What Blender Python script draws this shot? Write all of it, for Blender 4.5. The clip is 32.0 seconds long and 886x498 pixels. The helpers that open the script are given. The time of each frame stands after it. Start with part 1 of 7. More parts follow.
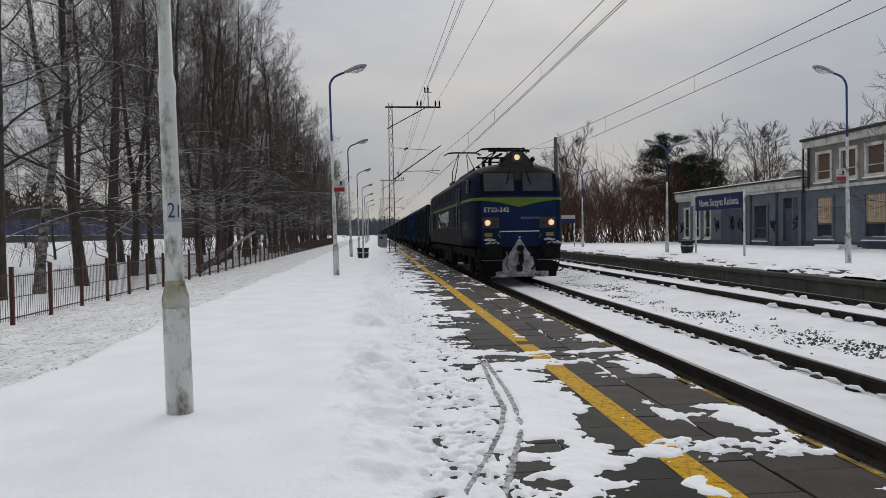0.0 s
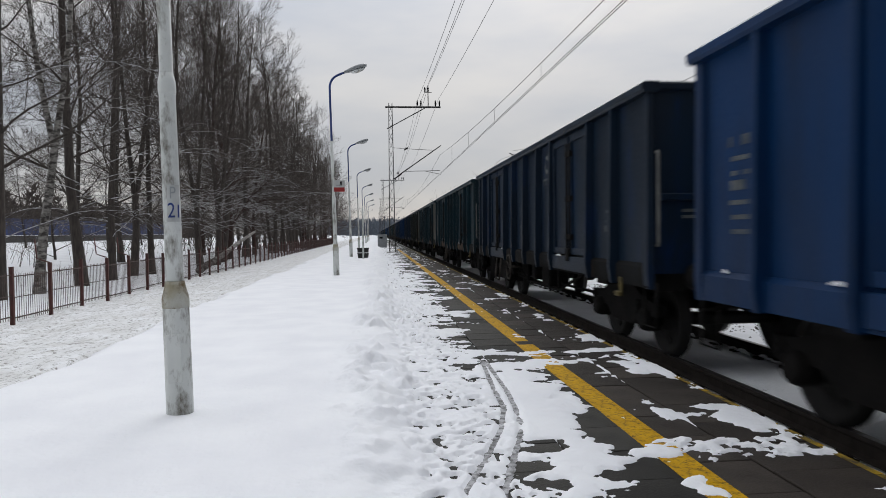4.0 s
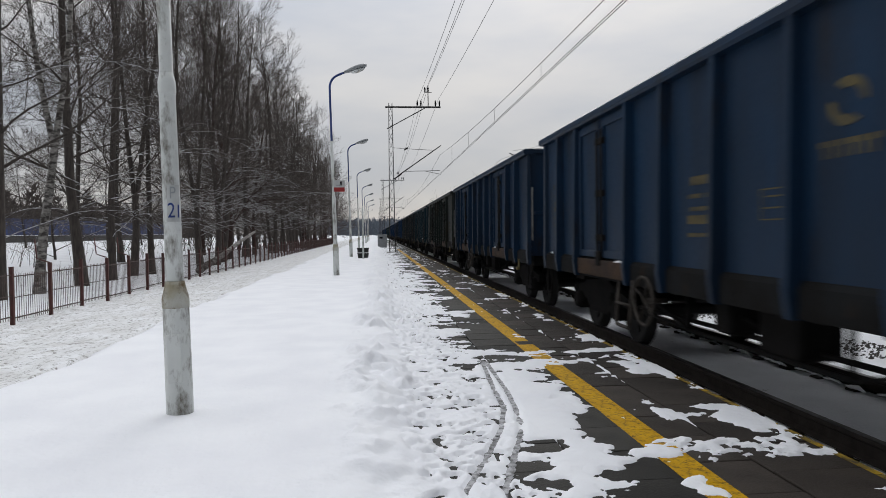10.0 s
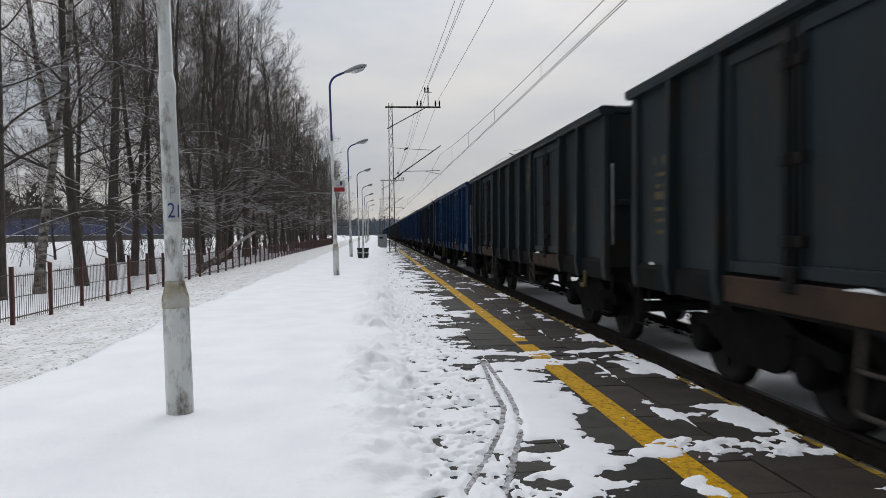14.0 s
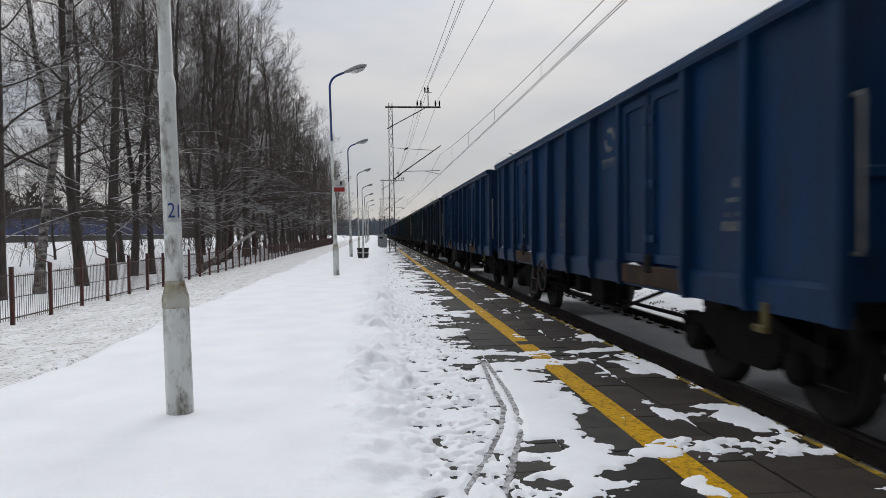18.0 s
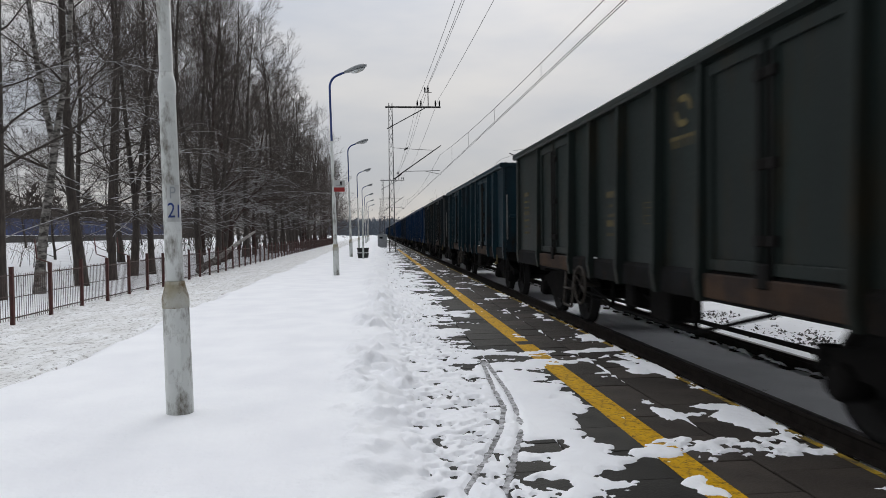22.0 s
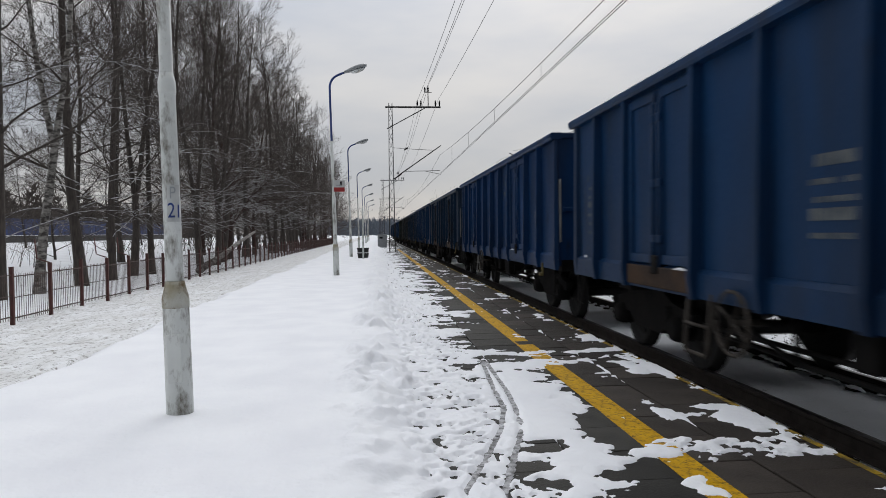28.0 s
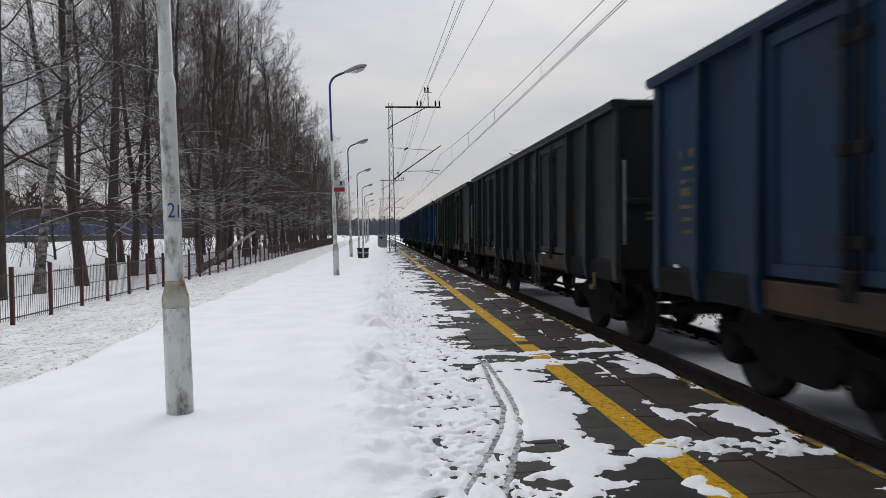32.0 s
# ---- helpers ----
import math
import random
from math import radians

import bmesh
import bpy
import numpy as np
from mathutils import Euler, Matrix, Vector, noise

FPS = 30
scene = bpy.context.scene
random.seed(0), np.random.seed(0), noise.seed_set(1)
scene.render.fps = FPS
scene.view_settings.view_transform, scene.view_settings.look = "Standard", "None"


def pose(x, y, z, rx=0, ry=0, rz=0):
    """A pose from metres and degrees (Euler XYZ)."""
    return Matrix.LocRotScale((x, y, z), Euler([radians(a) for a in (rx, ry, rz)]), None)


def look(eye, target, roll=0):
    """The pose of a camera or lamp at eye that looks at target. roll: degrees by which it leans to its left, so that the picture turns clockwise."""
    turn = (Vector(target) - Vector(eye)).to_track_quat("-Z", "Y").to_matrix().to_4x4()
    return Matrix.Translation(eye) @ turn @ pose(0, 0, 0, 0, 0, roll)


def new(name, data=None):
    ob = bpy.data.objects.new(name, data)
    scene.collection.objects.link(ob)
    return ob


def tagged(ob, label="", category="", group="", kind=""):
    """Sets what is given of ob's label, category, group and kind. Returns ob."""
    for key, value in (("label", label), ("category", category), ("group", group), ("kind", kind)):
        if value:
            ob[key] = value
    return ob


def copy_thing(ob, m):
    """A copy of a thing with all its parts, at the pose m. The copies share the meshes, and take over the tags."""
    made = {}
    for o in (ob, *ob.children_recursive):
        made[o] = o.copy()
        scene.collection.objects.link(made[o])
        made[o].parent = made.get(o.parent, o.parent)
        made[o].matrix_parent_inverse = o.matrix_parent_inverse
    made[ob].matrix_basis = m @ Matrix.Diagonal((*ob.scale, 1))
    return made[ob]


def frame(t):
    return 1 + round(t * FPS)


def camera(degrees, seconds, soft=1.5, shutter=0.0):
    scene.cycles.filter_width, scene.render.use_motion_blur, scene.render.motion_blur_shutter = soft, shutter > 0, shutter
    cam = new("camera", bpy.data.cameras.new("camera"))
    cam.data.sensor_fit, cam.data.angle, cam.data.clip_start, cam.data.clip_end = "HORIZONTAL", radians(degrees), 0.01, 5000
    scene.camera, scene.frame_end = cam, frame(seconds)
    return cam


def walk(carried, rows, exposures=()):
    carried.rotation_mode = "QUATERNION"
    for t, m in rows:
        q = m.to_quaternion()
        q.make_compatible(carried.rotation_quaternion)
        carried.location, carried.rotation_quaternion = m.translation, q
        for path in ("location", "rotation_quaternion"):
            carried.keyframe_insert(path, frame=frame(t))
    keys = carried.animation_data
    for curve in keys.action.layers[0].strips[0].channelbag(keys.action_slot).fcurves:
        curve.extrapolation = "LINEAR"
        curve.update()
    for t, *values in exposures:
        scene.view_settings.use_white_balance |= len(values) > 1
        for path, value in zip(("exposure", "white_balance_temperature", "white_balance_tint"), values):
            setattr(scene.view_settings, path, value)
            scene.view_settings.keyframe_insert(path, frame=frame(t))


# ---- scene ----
# World: x across the tracks, y along them away from the camera, z up; platform paving at z = 0.
cam = camera(65.03, 32.0, soft=0.9, shutter=0.25)
EYE, AIM = (0, 0, 1.35), (0.94317, 9.95251, 1.10917)
walk(cam, [(0.0, look(EYE, AIM, -0.8)), (32.0, look(EYE, AIM, -0.8))],
     [(0.0, -0.34, 6400, 10), (0.6, -0.30, 6380, 10), (1.4, -0.10, 6320, 10), (3.0, -0.06, 6300, 10), (32.0, -0.06, 6300, 10)])

RAIL_1, RAIL_2 = -0.25, -0.106          # heights of the rail heads
AXIS_1, AXIS_2 = 4.45, 8.72             # centre lines of the two tracks
EDGE_1, EDGE_2, TOP_2 = 2.73, 10.40, 0.18


def travelled(t):
    """Metres that the train has come since the start."""
    return 15.35 * t - 0.009 * t * t


# ---- light ----
world = bpy.data.worlds.new("world")
scene.world = world
world.use_nodes = True
wn, wl = world.node_tree.nodes, world.node_tree.links
wn.clear()
w_out, w_bg = wn.new("ShaderNodeOutputWorld"), wn.new("ShaderNodeBackground")
w_co, w_sep = wn.new("ShaderNodeTexCoord"), wn.new("ShaderNodeSeparateXYZ")
w_sky = wn.new("ShaderNodeTexSky")
w_sky.sky_type, w_sky.sun_disc = "NISHITA", False
w_sky.sun_elevation, w_sky.sun_rotation = radians(26), radians(13)
w_grad = wn.new("ShaderNodeMapRange")
w_grad.inputs[1].default_value, w_grad.inputs[2].default_value = 0.0, 1.0
w_grad.interpolation_type = "SMOOTHSTEP"
w_grad.inputs[3].default_value, w_grad.inputs[4].default_value = 0.54, 1.54
w_noise = wn.new("ShaderNodeTexNoise")
w_noise.inputs["Scale"].default_value, w_noise.inputs["Detail"].default_value = 2.6, 5
w_map = wn.new("ShaderNodeMapping")
w_map.inputs["Scale"].default_value = (1, 1, 3.2)
w_ramp = wn.new("ShaderNodeValToRGB")
w_ramp.color_ramp.elements[0].position, w_ramp.color_ramp.elements[0].color = 0.38, (0.84, 0.87, 0.93, 1)
w_ramp.color_ramp.elements[1].position, w_ramp.color_ramp.elements[1].color = 0.62, (1.09, 1.065, 1.04, 1)
w_mul = wn.new("ShaderNodeMix")
w_mul.data_type, w_mul.blend_type = "RGBA", "MULTIPLY"
w_mul.inputs[0].default_value = 1.0
w_skys = wn.new("ShaderNodeMix")
w_skys.data_type, w_skys.blend_type = "RGBA", "MULTIPLY"
w_skys.inputs[0].default_value, w_skys.inputs[7].default_value = 1.0, (0.06, 0.06, 0.06, 1)
w_add = wn.new("ShaderNodeMix")
w_add.data_type = "RGBA"
w_add.inputs[0].default_value = 0.9
wl.new(w_co.outputs["Generated"], w_sep.inputs[0])
wl.new(w_co.outputs["Generated"], w_map.inputs[0])
wl.new(w_map.outputs[0], w_noise.inputs["Vector"])
wl.new(w_co.outputs["Generated"], w_sky.inputs[0])
wl.new(w_noise.outputs["Fac"], w_ramp.inputs[0])
wl.new(w_sep.outputs[2], w_grad.inputs[0])
# unseen sky behind the camera, away from the sun, dimmed to darken -y faces
w_side, w_dim = wn.new("ShaderNodeMapRange"), wn.new("ShaderNodeMath")
w_side.interpolation_type = "SMOOTHSTEP"
w_side.inputs[1].default_value, w_side.inputs[2].default_value = -1.0, 0.15
w_side.inputs[3].default_value, w_side.inputs[4].default_value = 0.20, 1.0
w_dim.operation = "MULTIPLY"
wl.new(w_sep.outputs[1], w_side.inputs[0])
wl.new(w_grad.outputs[0], w_dim.inputs[0]), wl.new(w_side.outputs[0], w_dim.inputs[1])
wl.new(w_dim.outputs[0], w_mul.inputs[6])
wl.new(w_ramp.outputs[0], w_mul.inputs[7])
wl.new(w_sky.outputs[0], w_skys.inputs[6])
wl.new(w_skys.outputs[2], w_add.inputs[6])
wl.new(w_mul.outputs[2], w_add.inputs[7])
wl.new(w_add.outputs[2], w_bg.inputs[0])
wl.new(w_bg.outputs[0], w_out.inputs[0])

sun = new("sun", bpy.data.lights.new("sun", "SUN"))
sun.data.energy, sun.data.angle, sun.data.color = 0.6, radians(25), (1.0, 0.97, 0.93)
sun.matrix_basis = look((14, 60, 30), (0, 0, 0))

# ---- materials ----


def surface(name, one, two=None, scale=3.0, rough=0.7, metal=0.0, bump=0.15, fine=40.0, stain=None, amount=0.3,
            stretch=(1, 1, 1), glow=None, vary=0.0, stain_scale=2.0, spec=0.4, relief=0.02):
    """A surface of two mingled colours with a stain colour at a second scale and fine relief."""
    m = bpy.data.materials.new(name)
    m.use_nodes = True
    n, l = m.node_tree.nodes, m.node_tree.links
    b = n["Principled BSDF"]
    b.inputs["Metallic"].default_value, b.inputs["Specular IOR Level"].default_value = metal, spec
    two = two or tuple(0.72 * c for c in one)
    co, mp = n.new("ShaderNodeTexCoord"), n.new("ShaderNodeMapping")
    mp.inputs["Scale"].default_value = stretch
    l.new(co.outputs["Object"], mp.inputs[0])
    a = n.new("ShaderNodeTexNoise")
    a.inputs["Scale"].default_value, a.inputs["Detail"].default_value = scale, 6
    f = n.new("ShaderNodeTexNoise")
    f.inputs["Scale"].default_value, f.inputs["Detail"].default_value = fine, 4
    l.new(mp.outputs[0], a.inputs["Vector"]), l.new(co.outputs["Object"], f.inputs["Vector"])
    mix = n.new("ShaderNodeMix")
    mix.data_type = "RGBA"
    mix.inputs[6].default_value, mix.inputs[7].default_value = (*one, 1), (*two, 1)
    r = n.new("ShaderNodeMapRange")
    r.inputs[1].default_value, r.inputs[2].default_value = 0.35, 0.65
    l.new(a.outputs["Fac"], r.inputs[0]), l.new(r.outputs[0], mix.inputs[0])
    out = mix.outputs[2]
    if stain:
        s = n.new("ShaderNodeTexNoise")
        s.inputs["Scale"].default_value, s.inputs["Detail"].default_value = stain_scale, 8
        s.inputs["Roughness"].default_value = 0.7
        l.new(mp.outputs[0], s.inputs["Vector"])
        q = n.new("ShaderNodeMapRange")
        q.inputs[1].default_value, q.inputs[2].default_value = 0.66 - 0.3 * amount, 0.82 - 0.3 * amount
        l.new(s.outputs["Fac"], q.inputs[0])
        mx = n.new("ShaderNodeMix")
        mx.data_type = "RGBA"
        mx.inputs[7].default_value = (*stain, 1)
        l.new(q.outputs[0], mx.inputs[0]), l.new(out, mx.inputs[6])
        out = mx.outputs[2]
    if vary:
        info, hsv = n.new("ShaderNodeObjectInfo"), n.new("ShaderNodeHueSaturation")
        v = n.new("ShaderNodeMapRange")
        v.inputs[3].default_value, v.inputs[4].default_value = 1 - vary, 1 + vary
        l.new(info.outputs["Random"], v.inputs[0]), l.new(v.outputs[0], hsv.inputs["Value"])
        l.new(out, hsv.inputs["Color"])
        out = hsv.outputs[0]
    l.new(out, b.inputs["Base Color"])
    rr = n.new("ShaderNodeMapRange")
    rr.inputs[3].default_value, rr.inputs[4].default_value = max(0.02, rough - 0.12), min(1, rough + 0.12)
    l.new(f.outputs["Fac"], rr.inputs[0]), l.new(rr.outputs[0], b.inputs["Roughness"])
    if bump:
        bp = n.new("ShaderNodeBump")
        bp.inputs["Strength"].default_value, bp.inputs["Distance"].default_value = bump, relief
        l.new(f.outputs["Fac"], bp.inputs["Height"]), l.new(bp.outputs[0], b.inputs["Normal"])
    if glow:
        b.inputs["Emission Color"].default_value, b.inputs["Emission Strength"].default_value = (*glow[:3], 1), glow[3]
    return m


SNOW = surface("snow", (0.87, 0.88, 0.90), (0.81, 0.82, 0.85), 1.6, 0.85, bump=0.30, fine=26, relief=0.03)
SNOW_FIELD = surface("snow_field", (0.84, 0.85, 0.87), (0.76, 0.77, 0.79), 0.5, 0.9, bump=0.5, fine=14,
                     stain=(0.30, 0.27, 0.20), amount=0.12, stain_scale=3.5)
GRASSY = surface("snow_on_grass", (0.82, 0.83, 0.84), (0.68, 0.68, 0.67), 2.2, 0.9, bump=0.8, fine=22,
                 stain=(0.11, 0.095, 0.07), amount=0.46, stain_scale=13.0)
BALLAST = surface("snowy_ballast", (0.82, 0.83, 0.85), (0.74, 0.75, 0.77), 1.5, 0.9, bump=0.5, fine=25,
                  stain=(0.10, 0.09, 0.085), amount=0.12, stain_scale=5.0)
CONCRETE = surface("concrete", (0.26, 0.25, 0.24), (0.17, 0.165, 0.16), 2.5, 0.85, bump=0.4, fine=60,
                   stain=(0.09, 0.085, 0.08), amount=0.35)
SLAB = surface("wet_paving", (0.046, 0.044, 0.039), (0.029, 0.028, 0.025), 3.0, 0.75, bump=0.35, fine=70,
               stain=(0.060, 0.048, 0.036), amount=0.2, vary=0.4, spec=0.14)
SLAB_BROWN = surface("wet_brown_paving", (0.043, 0.036, 0.030), (0.027, 0.0225, 0.019), 3.0, 0.7, bump=0.35, fine=70,
                     stain=(0.055, 0.042, 0.03), amount=0.2, vary=0.4, spec=0.14)
YELLOW = surface("yellow_paint", (0.60, 0.345, 0.004), (0.46, 0.25, 0.003), 5.0, 0.7, bump=0.3, fine=60,
                 stain=(0.045, 0.036, 0.022), amount=0.55, stain_scale=22.0, spec=0.1)
YELLOW_DIM = surface("dirty_yellow_edge", (0.42, 0.27, 0.02), (0.20, 0.14, 0.03), 6.0, 0.8, bump=0.4, fine=50,
                     stain=(0.05, 0.045, 0.035), amount=0.75, stain_scale=7.0, spec=0.1)
RAIL_STEEL = surface("rusty_rail", (0.036, 0.030, 0.026), (0.023, 0.019, 0.017), 6, 0.8, 0.0, fine=50, spec=0.12)
RAIL_HEAD = surface("polished_rail", (0.16, 0.15, 0.15), (0.10, 0.095, 0.09), 5, 0.4, 0.9, bump=0.02)
WHITE_POLE = surface("chipped_white_pole", (0.66, 0.68, 0.66), (0.54, 0.56, 0.54), 3.0, 0.55, bump=0.15, fine=40,
                     stain=(0.13, 0.115, 0.09), amount=0.55, stain_scale=7.0, stretch=(1, 1, 0.4))
BLUE_POLE = surface("blue_pole", (0.03, 0.06, 0.22), (0.02, 0.045, 0.16), 3, 0.5)
LAMP_GREY = surface("lamp_grey", (0.30, 0.32, 0.33), (0.24, 0.25, 0.26), 6, 0.4, bump=0.05)
LAMP_GLASS = surface("lamp_bowl", (0.62, 0.64, 0.63), (0.52, 0.54, 0.53), 8, 0.25, bump=0.02)
DARK_STEEL = surface("dark_steel", (0.06, 0.058, 0.056), (0.035, 0.034, 0.034), 4, 0.6, 0.5, bump=0.2)
BLACK = surface("black_parts", (0.014, 0.014, 0.015), (0.008, 0.008, 0.009), 4, 0.75, bump=0.2, spec=0.08)
WIRE = surface("wire", (0.05, 0.05, 0.05), None, 5, 0.5, 0.6, bump=0)
GREY_WIRE = surface("dull_grey_wire", (0.20, 0.20, 0.205), None, 5, 0.6, 0.3, bump=0)
FENCE_RED = surface("rust_red_post", (0.095, 0.032, 0.027), (0.055, 0.021, 0.018), 4, 0.7, stain=(0.05, 0.03, 0.02))
FENCE_WIRE = surface("fence_wire", (0.085, 0.055, 0.050), (0.05, 0.035, 0.03), 6, 0.7)
BARK = surface("dark_bark", (0.074, 0.062, 0.053), (0.040, 0.033, 0.029), 3, 0.95, bump=1.0, fine=18, stretch=(4, 4, 0.8))
BARK_RED = surface("reddish_bark", (0.055, 0.030, 0.025), (0.028, 0.018, 0.015), 3, 0.95, bump=0.8, fine=18)
BIRCH = surface("birch_bark", (0.30, 0.285, 0.26), (0.19, 0.178, 0.165), 3, 0.8, bump=0.5, fine=20,
                stain=(0.035, 0.030, 0.026), amount=0.80, stretch=(1.5, 1.5, 3.2), stain_scale=2.2)
TWIG = surface("twigs", (0.096, 0.080, 0.069), (0.060, 0.050, 0.044), 2, 0.95, bump=0)
BUSH = surface("bush_twigs", (0.125, 0.070, 0.048), (0.065, 0.040, 0.030), 0.6, 0.95, bump=0)
PINE = surface("pine_needles", (0.022, 0.040, 0.020), (0.012, 0.024, 0.013), 1.2, 0.9, bump=0)
# pale blue-grey: the haze of distance is put into this wood's colour
HAZED_WOOD = surface("hazed_wood", (0.17, 0.19, 0.225), (0.12, 0.14, 0.17), 0.05, 1.0, bump=0)

# ---- mesh helpers ----


def part(name, bm, material, parent, label=""):
    """One mesh object under a thing or a part."""
    me = bpy.data.meshes.new(name)
    bm.to_mesh(me)
    bm.free()
    return hang(name, me, material, parent, label)


def hang(name, me, material, parent, label=""):
    if material and not me.materials:
        me.materials.append(material)
    ob = new(name, me)
    ob.parent = parent
    if label:
        ob["label"] = label
    return ob


def thing(name, label, category, group="", kind="", at=(0, 0, 0)):
    ob = new(name)
    ob.empty_display_size = 0.2
    ob.matrix_basis = pose(*at)
    return tagged(ob, label, category, group, kind)


def lone(name, bm, material, label, category, group="", kind="", at=(0, 0, 0)):
    """A thing that is one mesh."""
    ob = part(name, bm, material, None)
    ob.matrix_basis = pose(*at)
    return tagged(ob, label, category, group, kind)


def box(bm, x0, x1, y0, y1, z0, z1, bevel=0.0):
    v = [bm.verts.new((x, y, z)) for x in (x0, x1) for y in (y0, y1) for z in (z0, z1)]
    fs = [bm.faces.new([v[i] for i in q]) for q in
          ((0, 1, 3, 2), (4, 6, 7, 5), (0, 4, 5, 1), (2, 3, 7, 6), (0, 2, 6, 4), (1, 5, 7, 3))]
    if bevel:
        es = list({e for f in fs for e in f.edges})
        bmesh.ops.bevel(bm, geom=es, offset=bevel, segments=1, affect="EDGES", clamp_overlap=True)
    return bm


def boxes(*args):
    bm = bmesh.new()
    for a in args:
        box(bm, *a)
    return bm


def tube(bm, points, radii, sides=8, caps=True):
    """A tapered tube along points."""
    pts = [Vector(p) for p in points]
    if not isinstance(radii, (list, tuple)):
        radii = [radii] * len(pts)
    rings, side = [], None
    for i, p in enumerate(pts):
        d = (pts[min(i + 1, len(pts) - 1)] - pts[max(i - 1, 0)]).normalized()
        ref = side if side is not None else (Vector((0, 0, 1)) if abs(d.z) < 0.9 else Vector((1, 0, 0)))
        u = d.cross(ref)
        if u.length < 1e-4:
            u = d.cross(Vector((0, 1, 0.1)))
        u.normalize()
        w = u.cross(d).normalized()
        side = w
        rings.append([bm.verts.new(p + radii[i] * (math.cos(a) * u + math.sin(a) * w))
                      for a in (2 * math.pi * k / sides for k in range(sides))])
    for a, b in zip(rings, rings[1:]):
        for k in range(sides):
            bm.faces.new((a[k], a[(k + 1) % sides], b[(k + 1) % sides], b[k])).smooth = sides > 5
    if caps:
        bm.faces.new(rings[0][::-1]), bm.faces.new(rings[-1])
    return bm


def tubes(*args):
    bm = bmesh.new()
    for a in args:
        tube(bm, *a)
    return bm


def spun(profile, axis="z", sides=20):
    """A solid of revolution; the profile lists (radius, distance along the axis)."""
    bm = bmesh.new()
    rings = []
    for r, h in profile:
        ring = []
        for k in range(sides):
            a = 2 * math.pi * k / sides
            c, s = r * math.cos(a), r * math.sin(a)
            ring.append(bm.verts.new({"z": (c, s, h), "x": (h, c, s), "y": (s, h, c)}[axis]))
        rings.append(ring)
    for a, b in zip(rings, rings[1:]):
        for k in range(sides):
            bm.faces.new((a[k], a[(k + 1) % sides], b[(k + 1) % sides], b[k])).smooth = True
    bm.faces.new(rings[0][::-1]), bm.faces.new(rings[-1])
    return bm


def prism(bm, outline, x0, x1, axis="x"):
    """An outline, extruded along an axis. Outline in (y, z) for x, (x, z) for y, (x, y) for z."""
    def at(p, h):
        return {"x": (h, *p), "y": (p[0], h, p[1]), "z": (*p, h)}[axis]
    a = [bm.verts.new(at(p, x0)) for p in outline]
    b = [bm.verts.new(at(p, x1)) for p in outline]
    k = len(a)
    for i in range(k):
        bm.faces.new((a[i], a[(i + 1) % k], b[(i + 1) % k], b[i]))
    bm.faces.new(a[::-1]), bm.faces.new(b)
    return bm


def moved(bm, m):
    bm.transform(m)
    return bm


def lettering(name, text, size, material, parent, m, thick=0.003, label=""):
    cu = bpy.data.curves.new(name, "FONT")
    cu.body, cu.size, cu.extrude, cu.align_x, cu.align_y = text, size, thick, "CENTER", "CENTER"
    tmp = new(name, cu)
    me = bpy.data.meshes.new_from_object(tmp.evaluated_get(bpy.context.evaluated_depsgraph_get()))
    bpy.data.objects.remove(tmp)
    me.transform(m)
    ob = hang(name, me, material, parent, label)
    return ob


def hashed(ix, iy, seed):
    h = (ix.astype(np.int64) * 374761393 + iy.astype(np.int64) * 668265263 + seed * 974711) & 0x7FFFFFFF
    h = ((h ^ (h >> 13)) * 1274126177) & 0x7FFFFFFF
    return ((h ^ (h >> 16)) & 0xFFFF) / 65535.0


def patchy(x, y, seed=0, octaves=3):
    """Smooth value noise in 0..1 over arrays."""
    out, amp, tot = 0, 1.0, 0.0
    for o in range(octaves):
        ix, iy = np.floor(x), np.floor(y)
        fx, fy = x - ix, y - iy
        fx, fy = fx * fx * (3 - 2 * fx), fy * fy * (3 - 2 * fy)
        a, b = hashed(ix, iy, seed + o), hashed(ix + 1, iy, seed + o)
        c, d = hashed(ix, iy + 1, seed + o), hashed(ix + 1, iy + 1, seed + o)
        out = out + amp * ((a * (1 - fx) + b * fx) * (1 - fy) + (c * (1 - fx) + d * fx) * fy)
        tot += amp
        x, y, amp = x * 2.03 + 7.1, y * 2.03 + 3.7, amp * 0.5
    return out / tot


def sheet(name, xs, ys, z, keep=None):
    """A grid mesh with heights z[y, x]."""
    nx, ny = len(xs), len(ys)
    gx, gy = np.meshgrid(xs, ys)
    co = np.stack([gx, gy, z], -1).reshape(-1, 3)
    i = (np.arange(ny - 1)[:, None] * nx + np.arange(nx - 1)[None, :]).ravel()
    if keep is not None:
        i = i[keep.ravel()]
    quads = np.stack([i, i + 1, i + nx + 1, i + nx], -1)
    used = np.unique(quads)
    remap = np.zeros(nx * ny, int)
    remap[used] = np.arange(len(used))
    me = bpy.data.meshes.new(name)
    me.from_pydata(co[used].tolist(), [], remap[quads].tolist())
    me.polygons.foreach_set("use_smooth", np.ones(len(me.polygons), bool))
    return me


